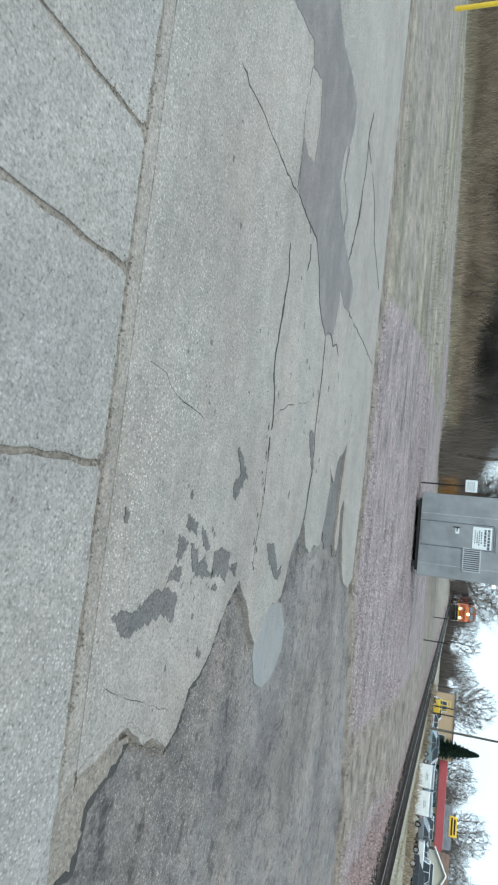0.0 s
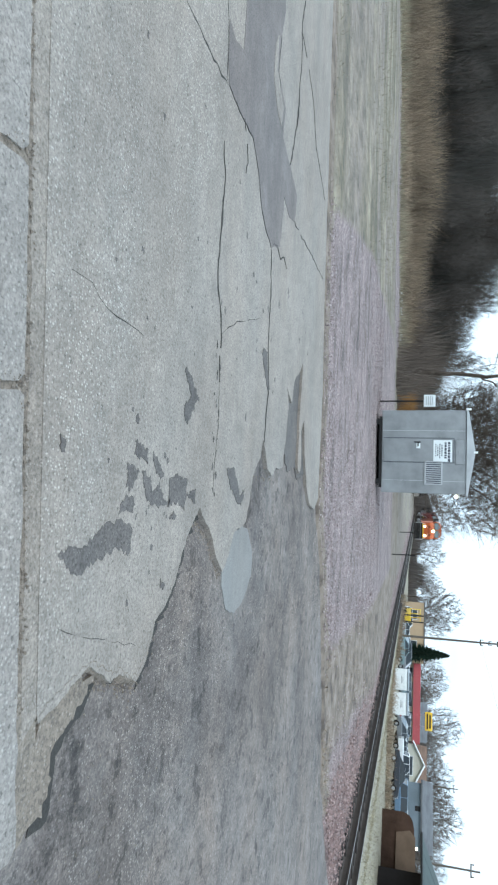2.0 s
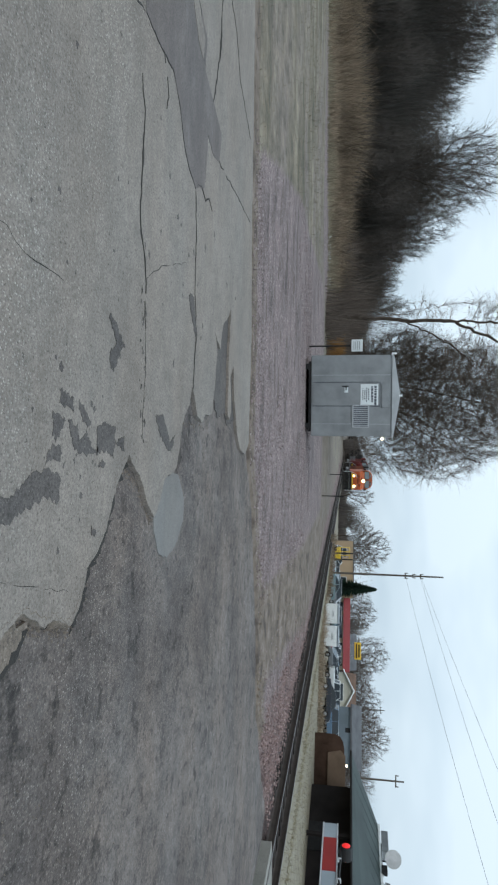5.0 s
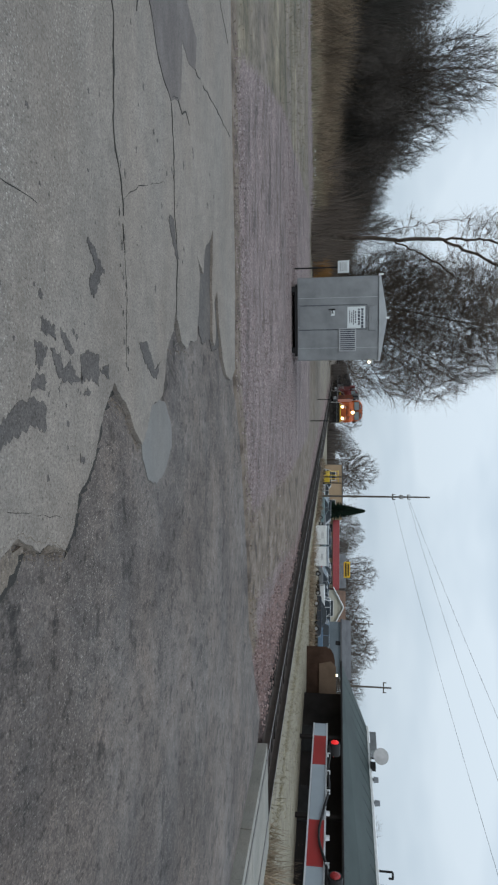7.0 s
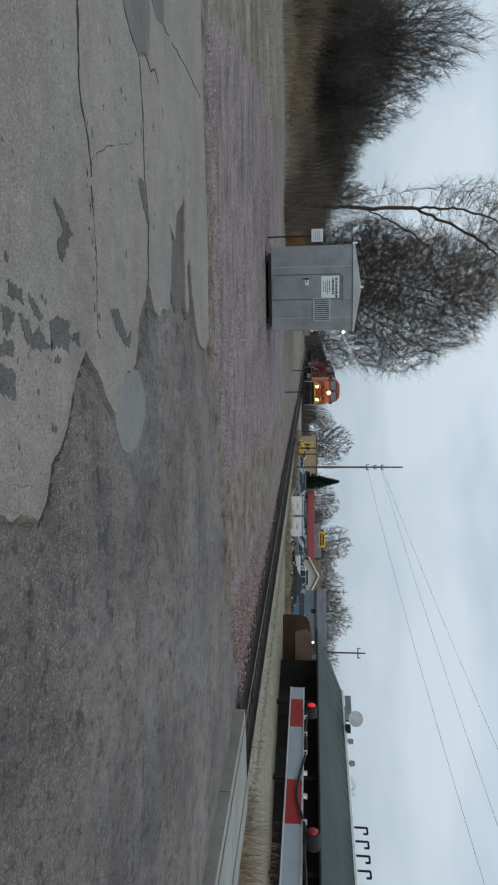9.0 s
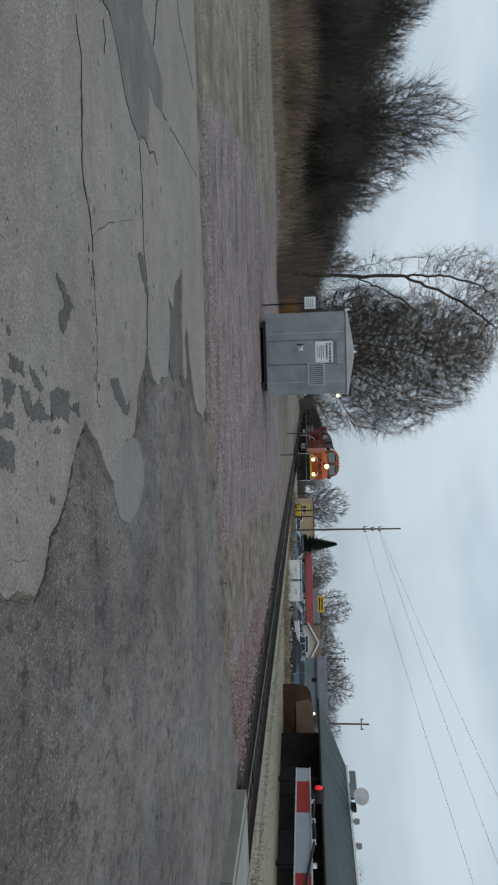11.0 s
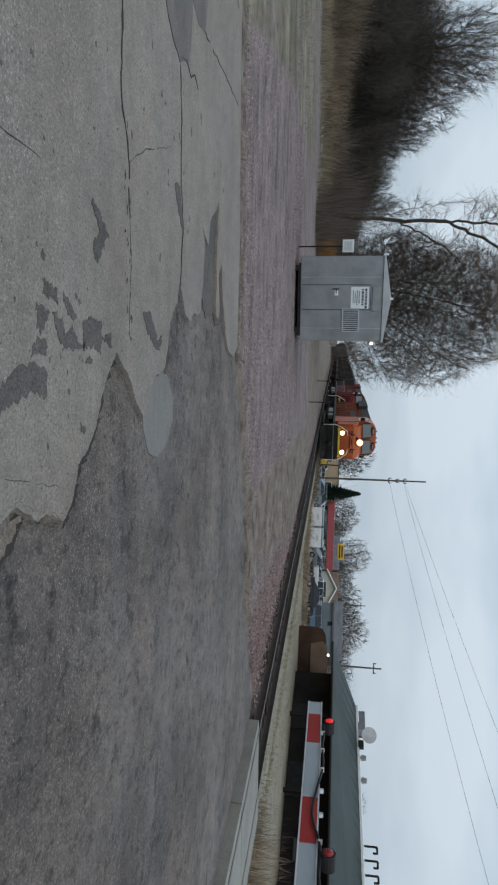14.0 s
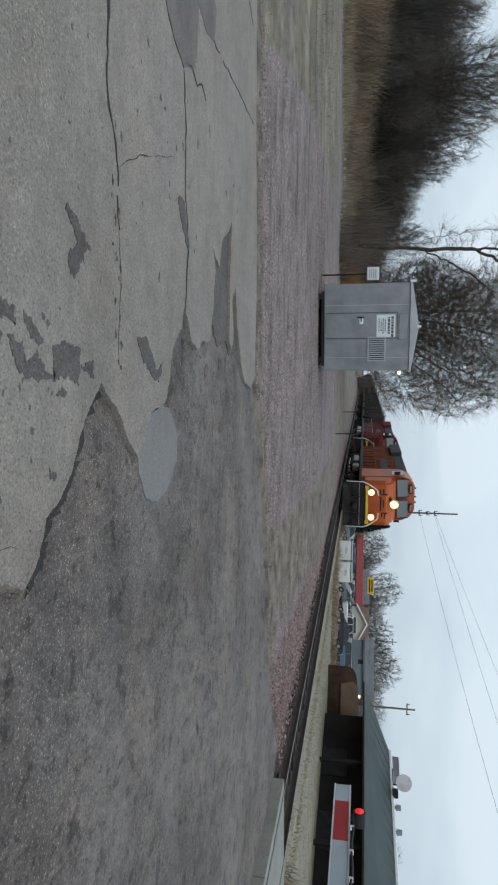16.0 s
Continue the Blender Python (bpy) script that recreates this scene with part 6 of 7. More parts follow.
    for k in range(6):
        px = 10.1 + k * 0.8
        bm = bmesh.new()
        rod(bm, (px, 5.5, ridge + 0.1), (px, 5.5, ridge + 1.05), 0.06, n=6)
        rod(bm, (px, 5.5, ridge + 1.05), (px + 0.36, 5.5, ridge + 1.05), 0.06, n=6)
        rod(bm, (px + 0.36, 5.5, ridge + 1.07), (px + 0.36, 5.5, ridge + 0.8), 0.06, n=6)
        part("vent_pipe", bm, M["black"], roof, "bent dark vent pipe")
    bm = bmesh.new()
    rod(bm, (2.85, 5.45, ridge - 0.1), (2.85, 5.45, ridge + 0.55), 0.05, n=6)
    box(bm, 2.85, 5.4, ridge + 0.05, 2.2, 0.12, 0.12)
    box(bm, 3.5, 5.4, ridge + 0.1, 0.5, 0.3, 0.35)
    mount = part("dish_mount", bm, M["black"], roof)
    bm = bmesh.new()
    m = Matrix.Translation((2.85, 5.2, ridge + 0.82)) @ pose(0, 0, 0, 80, 0, 38)
    bmesh.ops.create_cone(bm, cap_ends=True, segments=24, radius1=0.16, radius2=0.52, depth=0.18, matrix=m)
    part("dish", bm, M["galv"], mount, "round satellite dish")
    for k in range(1, 6):
        bm = bmesh.new()
        box(bm, 0.4 + k * 5, 0.5, z, 0.2, 0.2, eave - z)
        part("post", bm, M["wall_dark"], b)
    bm = bmesh.new()
    box(bm, 0.6, 0.3, 1.66, 0.13, 0.08, 0.1)
    part("lamp", bm, M["bulb"], b, "small lit lamp under the eave")
    for k, (px, pw, ph, pz) in enumerate(((4.2, 1.9, 1.6, 0.0), (8.6, 2.2, 1.7, 0.0), (12.6, 1.2, 1.0, 0.7), (17.0, 2.0, 1.6, 0.0))):
        bm = bmesh.new()
        box(bm, px, 2.17, z + pz + 0.1, pw, 0.1, ph, 0.02)
        part("door" if pz == 0 else "window", bm, M["black"] if pz == 0 else M["glass"], wall)


def pole(name, x, y, top, label, arms):
    z = level(x, y)
    p = thing(name, Matrix.Translation((x, y, z)), label, "utility pole")
    bm = bmesh.new()
    rod(bm, (0, 0, -0.5), (0, 0, top - z), 0.13, 0.08, 10)
    part("post", bm, M["pole"], p)
    for h, wide in arms:
        bm = bmesh.new()
        box(bm, 0, 0, h - z, wide, 0.1, 0.12)
        for s in (-1, 1):
            rod(bm, (s * wide * 0.45, 0, h - z + 0.1), (s * wide * 0.45, 0, h - z + 0.35), 0.05, n=6)
        part("crossarm", bm, M["pole"], p)
    return p


def wire(a, b, sag, r, label):
    bm = bmesh.new()
    a, b = Vector(a), Vector(b)
    pts = [a.lerp(b, i / 40) - Vector((0, 0, sag * 4 * (i / 40) * (1 - i / 40))) for i in range(41)]
    for p, q in zip(pts, pts[1:]):
        rod(bm, p, q, r, n=4, caps=False)
    whole("overhead_wire", bm, M["wire"], label, "wire", "overhead wires")


def build_poles():
    x, y = spot(5.85, 70)
    pole("utility_pole", x, y, 11.7, "tall weathered utility pole with short crossarms", ((9.3, 0.5), (8.5, 0.4), (7.7, 0.6)))
    for (az, d, top) in ((22.0, 75, 7.7), (16.9, 130, 9.0)):
        px, py = spot(az, d)
        pole("utility_pole", px, py, top, "short weathered utility pole behind the roofs", ((top - 0.9, 1.2),))
    pole("utility_pole", 35.6, 18.5, 18.6, "tall weathered utility pole beside the road", ((18.2, 1.6), (15.2, 1.2), (13.2, 1.2)))
    for za, end in ((7.8, (35.6, 18.5, 13.2)), (9.3, (35.6, 18.5, 15.2)), (9.4, (35.6, 18.5, 18.2))):
        wire((x, y, za), end, 0.5, 0.011, "thin black overhead wire between poles")
    for az, d, h in ((-0.95, 33, 1.15), (-2.9, 46, 0.95)):
        px, py = spot(az, d)
        z = level(px, py)
        s = thing("marker_stake", Matrix.Translation((px, py, z)), "thin dark steel stake beside the track", "stake", "track stakes")
        bm = bmesh.new()
        rod(bm, (0, 0, -0.2), (0, 0, h), 0.03, n=6)
        part("post", bm, M["black"], s)
        bm = bmesh.new()
        box(bm, 0, 0, h - 0.15, 0.09, 0.03, 0.15)
        part("cap", bm, M["rail"], s)


build_vehicles()
build_buildings()
build_poles()


# ---- trees, woods and dry growth ----
def tubes(segs, sides):
    """Tapered tubes from rows of a, b, ra, rb."""
    segs = np.asarray(segs, float)
    a, b, ra, rb = segs[:, :3], segs[:, 3:6], segs[:, 6], segs[:, 7]
    d = b - a
    d /= np.linalg.norm(d, axis=1, keepdims=True) + 1e-9
    ref = np.where(np.abs(d[:, 2:3]) < 0.9, [[0, 0, 1.0]], [[1.0, 0, 0]])
    u = np.cross(d, ref)
    u /= np.linalg.norm(u, axis=1, keepdims=True) + 1e-9
    v = np.cross(d, u)
    rings = []
    for c, r in ((a, ra), (b, rb)):
        for k in range(sides):
            t = 2 * math.pi * k / sides
            rings.append(c + (u * math.cos(t) + v * math.sin(t)) * r[:, None])
    verts = np.stack(rings, 1).reshape(-1, 3)
    faces = []
    for i in range(len(segs)):
        o = i * 2 * sides
        for k in range(sides):
            j = (k + 1) % sides
            faces.append((o + k, o + j, o + sides + j, o + sides + k))
    return verts, faces


def blob(rng, c, r, n):
    """Points spread through an ellipsoid, thicker towards its skin."""
    d = rng.normal(size=(n, 3))
    d /= np.linalg.norm(d, axis=1, keepdims=True)
    return np.array(c) + d * np.array(r) * rng.random((n, 1)) ** 0.42


def colonize(seed, stems, goals, step, reach, kill, rounds=120, rise=0.12, tip=0.006, power=2.3, bend=0.14):
    """A branching skeleton that grows from the stems towards the goals: rows of a, b, ra, rb and their number of tips."""
    rng = np.random.default_rng(seed)
    pos, par = [], []
    where = {}
    for line in stems:
        prev = where.get(line[0])
        for q0, q1 in zip(line, line[1:]):
            q0v, q1v = np.array(q0, float), np.array(q1, float)
            if prev is None:
                pos.append(q0v)
                par.append(-1)
                prev = where[q0] = len(pos) - 1
            k = max(1, int(np.linalg.norm(q1v - q0v) / step))
            for i in range(1, k + 1):
                wob = rng.normal(0, 0.04, 3) if i < k else 0.0
                pos.append(q0v + (q1v - q0v) * i / k + wob)
                par.append(prev)
                prev = len(pos) - 1
            where[q1] = prev
    pos = np.array(pos)
    goals = np.asarray(goals, float)
    dist = np.full(len(goals), 1e9)
    near = np.zeros(len(goals), int)

    def meet(fresh, start):
        nonlocal dist, near
        for lo in range(0, len(fresh), 400):
            part_of = fresh[lo : lo + 400]
            d = np.linalg.norm(goals[:, None] - part_of[None], axis=2)
            k = d.argmin(1)
            dk = d[np.arange(len(goals)), k]
            better = dk < dist
            dist = np.where(better, dk, dist)
            near = np.where(better, k + start + lo, near)

    meet(pos, 0)
    for _ in range(rounds):
        live = dist < reach
        if not live.any():
            break
        dirs = goals[live] - pos[near[live]]
        dirs /= np.linalg.norm(dirs, axis=1, keepdims=True) + 1e-9
        pull = np.zeros((len(pos), 3))
        np.add.at(pull, near[live], dirs)
        act = np.unique(near[live])
        v = pull[act]
        v /= np.linalg.norm(v, axis=1, keepdims=True) + 1e-9
        v = v + [0, 0, rise] + rng.normal(0, bend, v.shape)
        v /= np.linalg.norm(v, axis=1, keepdims=True) + 1e-9
        fresh = pos[act] + v * step
        start = len(pos)
        pos = np.concatenate([pos, fresh])
        par += act.tolist()
        meet(fresh, start)
        keep = dist > kill
        goals, dist, near = goals[keep], dist[keep], near[keep]
        if not len(goals):
            break
    tips = np.zeros(len(pos))
    has = np.zeros(len(pos), bool)
    for i in range(len(pos) - 1, -1, -1):
        if not has[i]:
            tips[i] = 1
        if par[i] >= 0:
            tips[par[i]] += tips[i]
            has[par[i]] = True
    rad = tip * tips ** (1 / power)
    par = np.array(par)
    ok = np.nonzero(par >= 0)[0]
    rows = np.concatenate([pos[par[ok]], pos[ok], np.minimum(rad[par[ok]], rad[ok] * 1.35)[:, None], rad[ok][:, None]], 1)
    return rows, tips[ok]


def sprays(rows, tips, seed, count, length, wide, most=4, lift=0.25):
    """Fine twigs that stand out from the thin branches."""
    rng = np.random.default_rng(seed)
    thin = rows[tips <= most]
    thin = np.repeat(thin, count, 0)
    a, b = thin[:, :3], thin[:, 3:6]
    d = b - a
    d /= np.linalg.norm(d, axis=1, keepdims=True) + 1e-9
    at = a + (b - a) * rng.random((len(a), 1))
    v = d + rng.normal(0, 0.32, d.shape) + [0, 0, lift]
    v /= np.linalg.norm(v, axis=1, keepdims=True)
    size = length * rng.uniform(0.4, 1.2, (len(a), 1))
    mid = at + v * size * 0.55
    bent = v + rng.normal(0, 0.22, v.shape)
    end = mid + bent / np.linalg.norm(bent, axis=1, keepdims=True) * size * 0.45
    w = np.full((len(a), 1), wide)
    return np.concatenate([np.concatenate([at, mid, w, w * 0.8], 1), np.concatenate([mid, end, w * 0.8, w * 0.3], 1)])


def slips(segs, start, seed):
    """The finest twigs: narrow slips, one face each."""
    rng = np.random.default_rng(seed)
    segs = np.asarray(segs, float)
    a, b, ra, rb = segs[:, :3], segs[:, 3:6], segs[:, 6:7], segs[:, 7:8]
    u = np.cross(b - a, rng.normal(size=a.shape))
    u /= np.linalg.norm(u, axis=1, keepdims=True) + 1e-9
    verts = np.stack([a - u * ra, a + u * ra, b + u * rb, b - u * rb], 1).reshape(-1, 3)
    return verts, (start + np.arange(len(verts)).reshape(-1, 4)).tolist()


def tree_kind(seed, bark, twig_mat, stems, blobs, step=0.3, reach=2.6, kill=0.4, twigs=2, length=0.6, wide=0.007, **how):
    """Meshes of the trunk with its limbs, and of the crown of branches and twigs."""
    rng = np.random.default_rng(seed)
    goals = np.concatenate([blob(rng, *b) for b in blobs])
    rows, tips = colonize(seed, stems, goals, step, reach, kill, **how)
    big = tips > 14
    fine = sprays(rows, tips, seed + 1, twigs, length, wide)
    v0, f0 = tubes(rows[~big], 3)
    v1, f1 = slips(fine, len(v0), seed)
    return from_arrays("trunk", *tubes(rows[big], 6), bark), from_arrays("crown", np.concatenate([v0, v1]), f0 + f1, twig_mat)


def plant(kind, x, y, label, group, scale=1.0, turn=0.0, z=None):
    t = thing("bare_tree", Matrix.Translation((x, y, level(x, y) if z is None else z)) @ pose(0, 0, 0, 0, 0, turn) @ Matrix.Diagonal((scale, scale, scale, 1)), label, "tree", group)
    for nm, me in zip(("trunk", "crown"), kind):
        ob = new(nm, me)
        ob.parent = t
    return t


def build_trees():
    # the big bare trees behind the hut
    foot, low, fork = (0, 0, -0.3), (0.28, 0, 4.5), (0.35, 0, 7.3)
    leaning = tree_kind(21, M["bark"], M["twig"], [
        (foot, (0.1, 0.02, 3.2), low, fork), ((0.1, 0.02, 3.2), (-0.5, 0.3, 5.6), (-0.9, 0.5, 8.0)), (fork, (0.5, 0.1, 10.2), (1.1, 0.2, 12.0), (2.3, 0.3, 13.4)), (fork, (1.3, -0.2, 9.2), (2.4, -0.3, 11.0), (3.9, -0.4, 12.7)),
        (low, (1.1, 0.3, 6.4), (2.5, 0.4, 8.3))],
        [((2.4, 0, 12.2), (2.7, 2.0, 2.2), 1500), ((-0.1, 0, 10.3), (1.2, 1.2, 2.5), 260), ((4.3, 0, 11.2), (2.2, 2.0, 2.6), 1300), ((2.6, 0, 8.2), (1.6, 1.3, 1.7), 360), ((-0.2, 0, 6.2), (0.9, 0.9, 1.3), 50)],
        step=0.26, kill=0.3, twigs=9, length=1.0, wide=0.0042, tip=0.0065, power=2.2)
    base, limbs = (0, 0, -0.3), []
    rng = random.Random(34)
    for k in range(22):
        lean = -34 + 112 * k / 21 + rng.uniform(-4, 4)
        reach = float(np.interp(lean, [-34, -12, 5, 20, 40, 60, 80], [6.2, 9.0, 12.0, 12.6, 10.6, 8.2, 6.6])) * rng.uniform(0.62, 0.98)
        side, line, p = rng.uniform(-0.22, 0.22), [base], Vector(base)
        for f in (0.25, 0.5, 0.75, 1.0):
            g = radians(lean * (0.62 + 0.5 * f) + rng.gauss(0, 4))
            p = p + Vector((math.sin(g), side + rng.gauss(0, 0.05), math.cos(g))) * reach * 0.25
            line.append(tuple(p))
        limbs.append(tuple(line))
    dense = tree_kind(34, M["bark"], M["twig"], limbs,
        [((0.3, 0, 5.0), (3.7, 2.5, 4.0), 6500), ((1.6, 0, 9.4), (3.7, 2.4, 3.5), 2400), ((4.2, 0, 6.4), (2.4, 1.8, 3.9), 1900), ((0.2, 0, 4.6), (3.1, 1.9, 3.0), 3600)],
        step=0.28, reach=1.7, kill=0.33, twigs=14, length=1.25, wide=0.0045, tip=0.0062, power=2.32, rise=0.25)
    for kind, az, d, label in (
        (leaning, -17.0, 40, "tall bare tree with a leaning grey trunk behind the hut"),
        (dense, -11.5, 42, "broad dense bare tree with fine brown twigs behind the hut"),
    ):
        x, y = spot(az, d)
        plant(kind, x, y, label, "trees behind the hut")
    # the wood
    kinds = []
    for i in range(4):
        b0, k0, k1 = (0, 0, -0.3), (0.1 * (i - 1.5), 0.1, 3.6), (0.25 * (i - 1.5), -0.1, 7.5)
        kinds.append(tree_kind(50 + i, M["bark"], M["twig_dark"], [(b0, k0, k1), (k0, (1.0, 0.4 * (i - 1), 6.2)), (k0, (-0.9, 0.3, 6.6))],
                               [((0, 0, 8.0), (2.3, 2.3, 3.9), 620), ((0, 0, 4.5), (1.7, 1.7, 2.2), 120)], step=0.34, reach=3.0, kill=0.44, twigs=7, length=1.3, wide=0.0062, rise=0.6, tip=0.009, power=2.3))
    rng = random.Random(2)
    for i in range(150):
        az = -18.0 - 46 * (i + rng.random()) / 150
        back = rng.random()
        d = 55 + 24 * back + (abs(az + 19) < 4) * 12
        x, y = spot(az, d)
        hill = float(np.interp(-az, [18, 20, 23, 26, 28.5, 31, 34, 38, 64], [0.46, 0.50, 0.62, 0.74, 0.86, 0.82, 0.95, 1.1, 1.12]))
        plant(rng.choice(kinds), x, y, "slender dark bare tree in the wood", "trees of the wood", hill * rng.uniform(0.72, 1.03) * (1 + 0.18 * back), rng.uniform(0, 360))
    for i in range(90):
        x, y = spot(-17.0 - 45 * (i + rng.random()) / 90, rng.uniform(51.5, 58))
        plant(rng.choice(kinds), x, y, "low dark bare sapling at the edge of the wood", "saplings of the wood", rng.uniform(0.34, 0.6), rng.uniform(0, 360))
    for az, d, sc in ((-28.6, 55, 1.2), (-29.7, 57, 1.1), (-24.6, 57, 0.86), (-26.4, 56, 0.92), (-27.4, 58, 1.05), (-23.2, 58, 0.72)):
        x, y = spot(az, d)
        plant(kinds[0], x, y, "tall pale bare tree at the edge of the wood", "trees of the wood", sc, az * 50)
    # bare trees on the far skyline
    far = []
    for i in range(3):
        b0, k0 = (0, 0, -0.3), (0.1, 0.05 * i, 2.1)
        far.append(tree_kind(80 + i, M["bark"], M["twig_far"], [(b0, k0, (0.2, 0, 4.6)), (k0, (1.3, 0.3, 4.0)), (k0, (-1.2, -0.3, 4.2)), (k0, (0.1, 1.2, 4.4))],
                             [((0, 0, 6.2), (3.5, 3.5, 3.6), 520), ((0, 0, 4.2), (3.0, 3.0, 1.6), 160)], step=0.4, reach=3.2, kill=0.52, twigs=6, length=1.1, wide=0.012, tip=0.015, power=2.3))
    sky = [(-4.2, 150, 1.08), (-2.4, 170, 0.85), (-1.0, 160, 0.9), (2.6, 150, 0.95), (3.5, 142, 1.22), (4.8, 146, 0.95), (1.4, 165, 0.85), (8.5, 150, 0.85), (9.3, 155, 0.95), (10.2, 165, 0.8), (12.6, 148, 1.22), (13.3, 152, 0.95), (14.6, 150, 0.85), (15.6, 140, 0.8), (16.3, 138, 0.95), (17.5, 135, 0.9), (18.4, 125, 0.95), (19.2, 128, 1.05), (20.1, 124, 0.8), (21.4, 130, 0.75), (22.5, 135, 0.8), (32.3, 110, 0.9), (34.0, 112, 0.8), (36.5, 110, 0.85), (-5.6, 180, 0.9), (-7.0, 170, 0.95)]
    for i, (az, d, sc) in enumerate(sky):
        x, y = spot(az, d)
        plant(far[i % 3], x, y, "bare grey-brown tree on the skyline", "skyline trees", sc, i * 67.0)
    # the fir
    x, y = spot(7.15, 118)
    fir = thing("fir_tree", Matrix.Translation((x, y, level(x, y))), "dark green conical fir tree", "tree")
    bm = bmesh.new()
    rod(bm, (0, 0, -0.2), (0, 0, 7.4), 0.18, 0.03, 8)
    part("trunk", bm, M["bark"], fir)
    rng = np.random.default_rng(6)
    rows = []
    for i in range(2600):
        h = rng.random() ** 1.25
        z = 0.7 + 6.9 * h
        r = 1.95 * (1 - h) ** 0.9 * (0.72 + 0.28 * ((h * 11) % 1.0 < 0.6)) * rng.uniform(0.35, 1.12)
        t = rng.uniform(0, 6.28)
        a = np.array([math.cos(t) * r * 0.6, math.sin(t) * r * 0.6, z])
        b = np.array([math.cos(t) * (r + 0.25), math.sin(t) * (r + 0.25), z - 0.12 - 0.1 * r])
        rows.append((*a, *b, 0.11, 0.02))
    ob = new("crown", from_arrays("crown", *tubes(rows, 3), M["needle"]))
    ob.parent = fir


def blades(name, x, y, height, wide, material, label, category, seed, lean=0.25):
    """Many thin upright blades in one mesh."""
    rng = np.random.default_rng(seed)
    k = len(x)
    z = lay(x, y) - 0.02
    t = rng.uniform(0, 6.28, k)
    dx, dy = np.cos(t) * wide / 2, np.sin(t) * wide / 2
    lx, ly = rng.normal(0, lean, k) * height, rng.normal(0, lean, k) * height
    v = np.stack([np.stack([x - dx, y - dy, z], -1), np.stack([x + dx, y + dy, z], -1), np.stack([x + lx, y + ly, z + height], -1)], 1).reshape(-1, 3)
    faces = np.arange(3 * k).reshape(-1, 3).tolist()
    tagged(new(name, from_arrays(name, v, faces, material)), label, category, kind="stuff")


def ring_points(rng, n, az0, az1, d0, d1):
    az = np.radians(rng.uniform(az0, az1, n))
    d = rng.uniform(d0, d1, n)
    return 0.24 + d * np.sin(az), -0.3 + d * np.cos(az)


def clumps(x, y, size, seed):
    """Uneven growth: 0.25 in gaps to about 1.3 in clumps."""
    n = np.array([noise.noise(Vector((a * size, b * size, seed))) for a, b in zip(x, y)])
    return np.clip(0.75 + 1.5 * n, 0.22, 1.35)


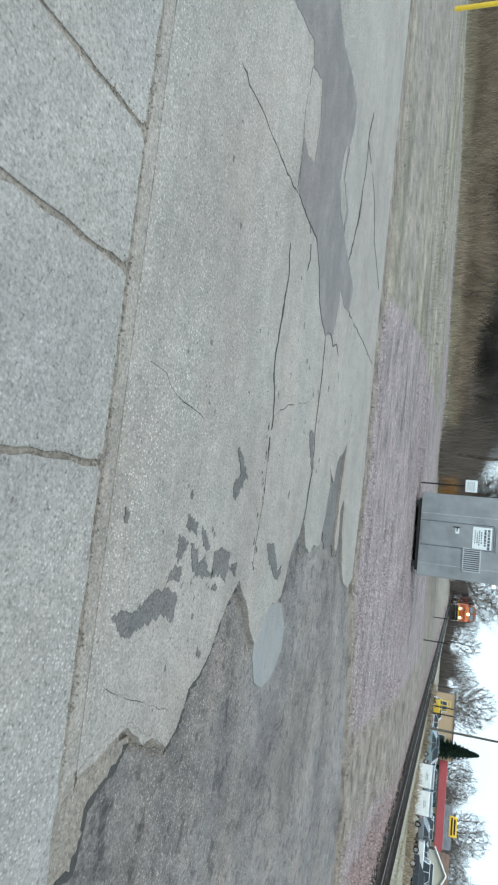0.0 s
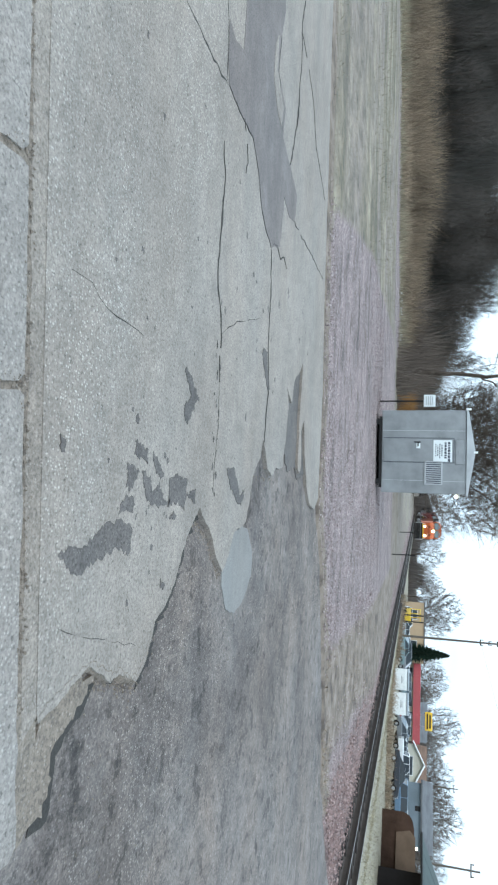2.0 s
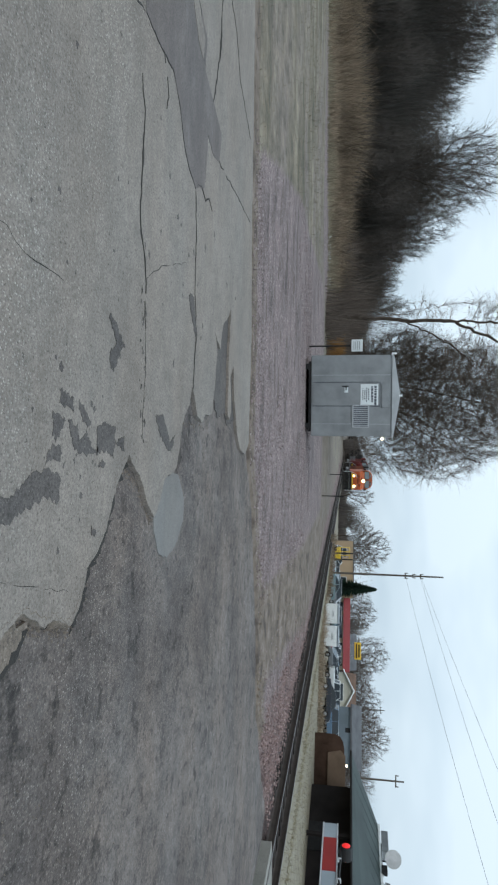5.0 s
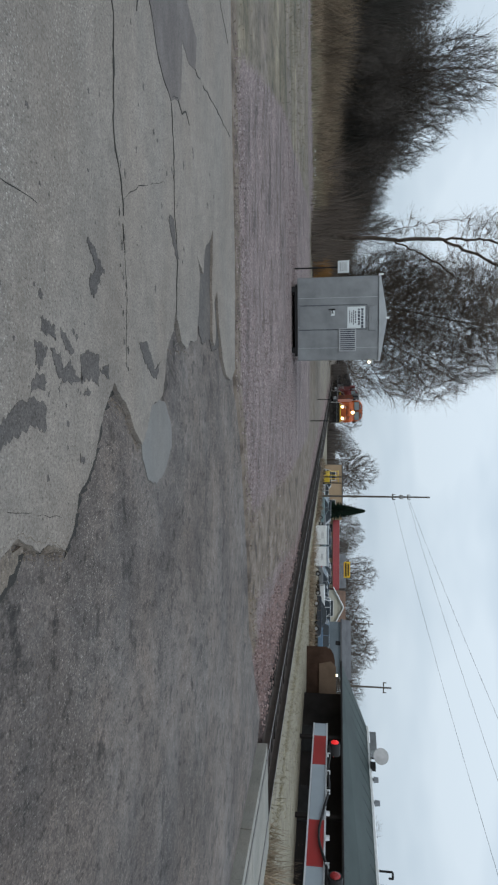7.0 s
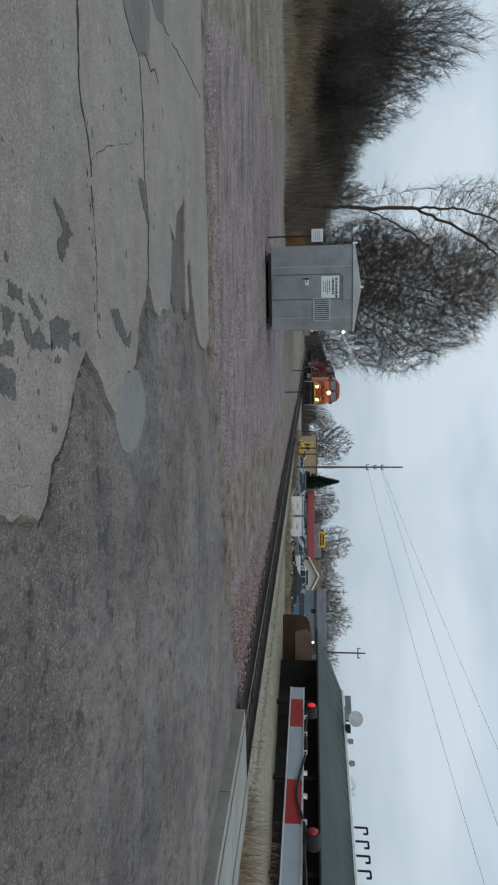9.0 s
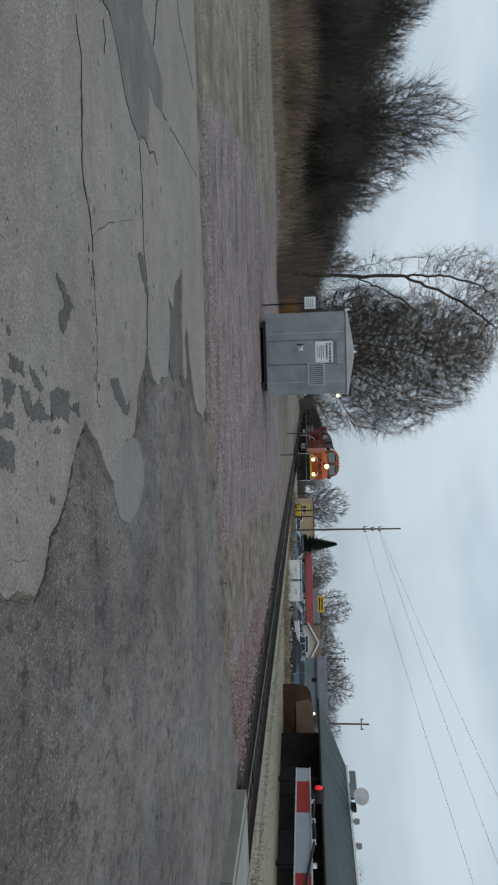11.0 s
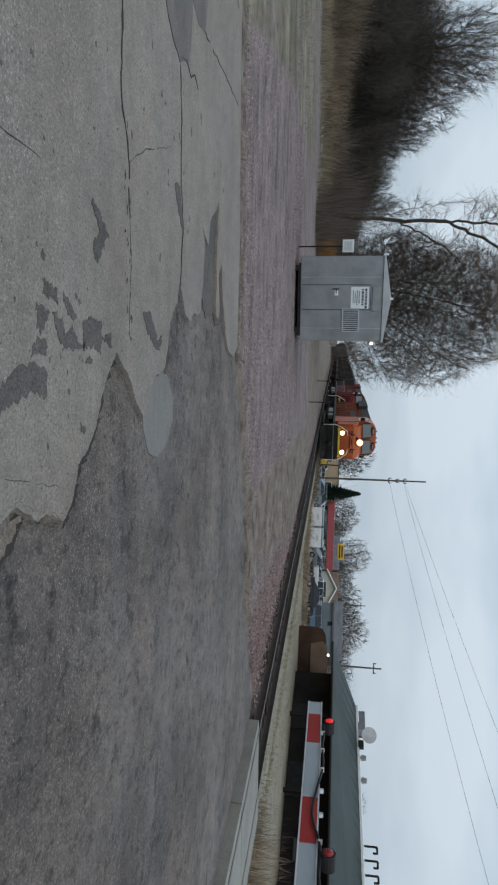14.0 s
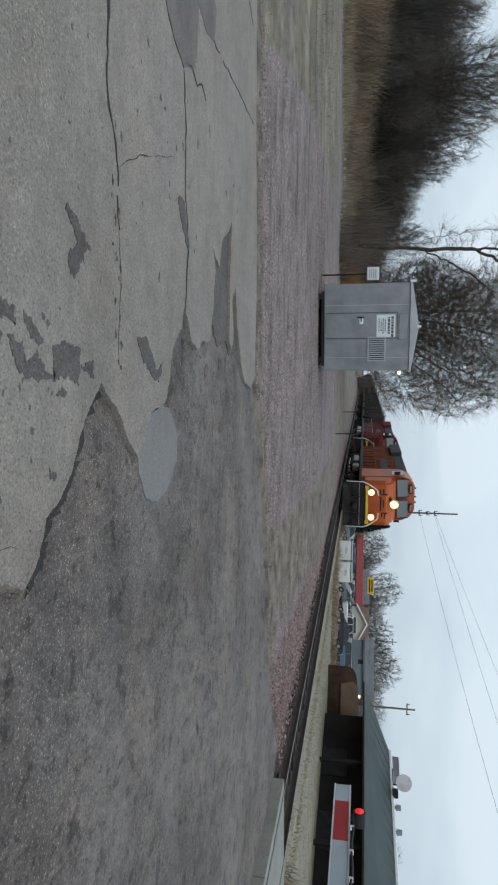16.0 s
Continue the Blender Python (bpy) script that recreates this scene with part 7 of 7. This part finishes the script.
def build_growth():
    rng = np.random.default_rng(12)
    # dry weeds before the wood
    x, y = ring_points(rng, 46000, -62, -13.5, 42, 51)
    rim = np.interp(-np.degrees(np.arctan2(x, y)), [13, 16, 20, 26, 35, 62], [0.7, 1.3, 1.9, 2.3, 2.9, 3.0])
    blades("dead_weeds", x, y, rim * (0.4 + 0.7 * rng.random(len(x))) * (0.22 + 0.85 * smooth(np.hypot(x, y), 42, 48)) * (0.45 + 0.55 * clumps(x, y, 0.22, 1.0)), 0.045, M["weed"], "tall brown dead weeds before the wood", "weeds", 1, 0.4)
    x, y = ring_points(rng, 14000, -62, -14, 38, 47)
    blades("tall_dry_grass", x, y, rng.uniform(0.15, 0.7, len(x)) * clumps(x, y, 0.3, 4.0), 0.025, M["drygrass"], "tall straw-coloured grass along the weeds", "grass", 2)
    x, y = ring_points(rng, 900, -15.0, -12.8, 38, 42)
    blades("rusty_grass", x, y, rng.uniform(0.5, 1.3, len(x)), 0.05, M["weed_orange"], "rust-coloured grass clump beside the hut", "grass", 3)
    # dark thicket inside the wood
    x, y = ring_points(rng, 170000, -64, -11, 53, 84)
    top = np.interp(-np.degrees(np.arctan2(x, y)), [11, 17, 22, 26, 29, 35, 64], [2.4, 4.2, 4.8, 5.6, 6.4, 9.0, 9.6])
    blades("thicket", x, y, top * rng.uniform(0.1, 1.0, len(x)) ** 1.5, 0.06, M["stem"], "dense dark thicket of bare stems", "thicket", 4, 0.17)
    x, y = ring_points(rng, 16000, -23, -7.5, 46, 58)
    p = TN[0] * (x - FOOT[0]) + TN[1] * (y - FOOT[1])
    ok = p < 5
    x, y = x[ok], y[ok]
    blades("scrub", x, y, rng.uniform(0.8, 4.6, len(x)) * clumps(x, y, 0.25, 2.0), 0.035, M["twig"], "brown scrub behind the hut", "scrub", 5, 0.28)
    # pale rubble at the foot of the weeds
    x, y = ring_points(rng, 60, -24, -16, 40.5, 42.5)
    loose_stones("rubble", x, y, 0.04, 0.16, M["concrete_pad"], "pale broken rubble at the edge of the weeds", 15)
    az, d = np.radians(rng.normal(-17.0, 1.5, 1700)), rng.uniform(35, 44, 1700)
    x, y = 0.24 + d * np.sin(az), -0.3 + d * np.cos(az)
    blades("tree_brush", x, y, rng.uniform(0.4, 4.4, len(x)) * np.exp(-((np.degrees(az) + 17.0) / 2.4) ** 2) * clumps(x, y, 0.5, 6.0), 0.03, M["twig"], "thin brown brush round the foot of the tree", "brush", 13, 0.2)
    # mown dry grass beside the road
    x = rng.uniform(-26, -4.5, 9000)
    y = 9.2 + 24 * rng.random(9000) ** 1.3
    st, di, sw = cover(x, y)
    ok = (rng.random(len(x)) > st * 1.3) & (y > road_edge(x) + 0.3)
    blades("mown_grass", x[ok], y[ok], rng.uniform(0.03, 0.09, ok.sum()), 0.02, M["mown"], "short dry winter grass", "grass", 6, 0.6)
    # brown weeds before the parked cars
    x, y = ring_points(rng, 5000, 2.5, 19, 54, 62)
    blades("lot_weeds", x, y, rng.uniform(0.1, 0.75, len(x)) * clumps(x, y, 0.5, 9.0), 0.05, M["weed"], "brown weeds along the edge of the car lot", "weeds", 9, 0.4)
    # hazy brown growth along the far skyline
    x, y = ring_points(rng, 16000, -6, 27, 160, 185)
    az = np.degrees(np.arctan2(x, y))
    top = 2.2 + 1.6 * np.sin(az * 1.9) + 1.1 * np.sin(az * 4.3 + 1) + 1.6 * smooth(az, 8, 16)
    blades("far_thicket", x, y, np.clip(top * 1.6, 1.6, 8) * rng.uniform(0.25, 1.15, len(x)) + 1.2, 0.10, M["twig_far"], "hazy grey-brown brush along the skyline", "brush", 11, 0.18)
    # brown tufts on the dirt between the lot and the track
    x, y = rng.uniform(0.2, 5.0, 9000), 11 + 16 * rng.random(9000) ** 1.3
    st, di, sw = cover(x, y)
    ok = (di > 0.3) & (st < 0.4) & (clumps(x, y, 0.9, 7.0) > 0.75)
    blades("dirt_tufts", x[ok], y[ok], rng.uniform(0.02, 0.07, ok.sum()), 0.02, M["weed"], "sparse brown tufts on bare dirt", "grass", 12, 0.8)
    # straw-coloured bank beyond the track
    s, p = rng.uniform(8, 60, 14000), rng.uniform(11.3, 24, 14000)
    x, y = FOOT[0] + TN[0] * p + TD[0] * s, FOOT[1] + TN[1] * p + TD[1] * s
    blades("bank_grass", x, y, rng.uniform(0.05, 0.16, len(x)), 0.025, M["drygrass"], "flattened straw-coloured grass beyond the track", "grass", 7, 0.7)
    s, p = rng.uniform(3, 14.5, 6000), rng.uniform(12.2, 17, 6000)
    x, y = FOOT[0] + TN[0] * p + TD[0] * s, FOOT[1] + TN[1] * p + TD[1] * s
    blades("tall_bank_grass", x, y, rng.uniform(0.2, 0.85, len(x)) * clumps(x, y, 0.6, 3.0), 0.02, M["weed"], "tall dry grass clumps beside the crossing", "grass", 8, 0.3)


build_trees()
build_growth()


def motions():
    """The train rolls in along the track at a steady pace."""
    for vehicle, back in TRAIN:
        rows = []
        for t in (0, 2, 4, 6, 8, 10, 12, 14, 16):
            s = 128.35 - 5.45 * t
            rows.append((t, Matrix.Translation(track(s + back)) @ pose(0, 0, 0, 0, 0, TRACK_TURN) @ pose(0, 0, 0, 0.33)))
        walk(vehicle, rows)


motions()
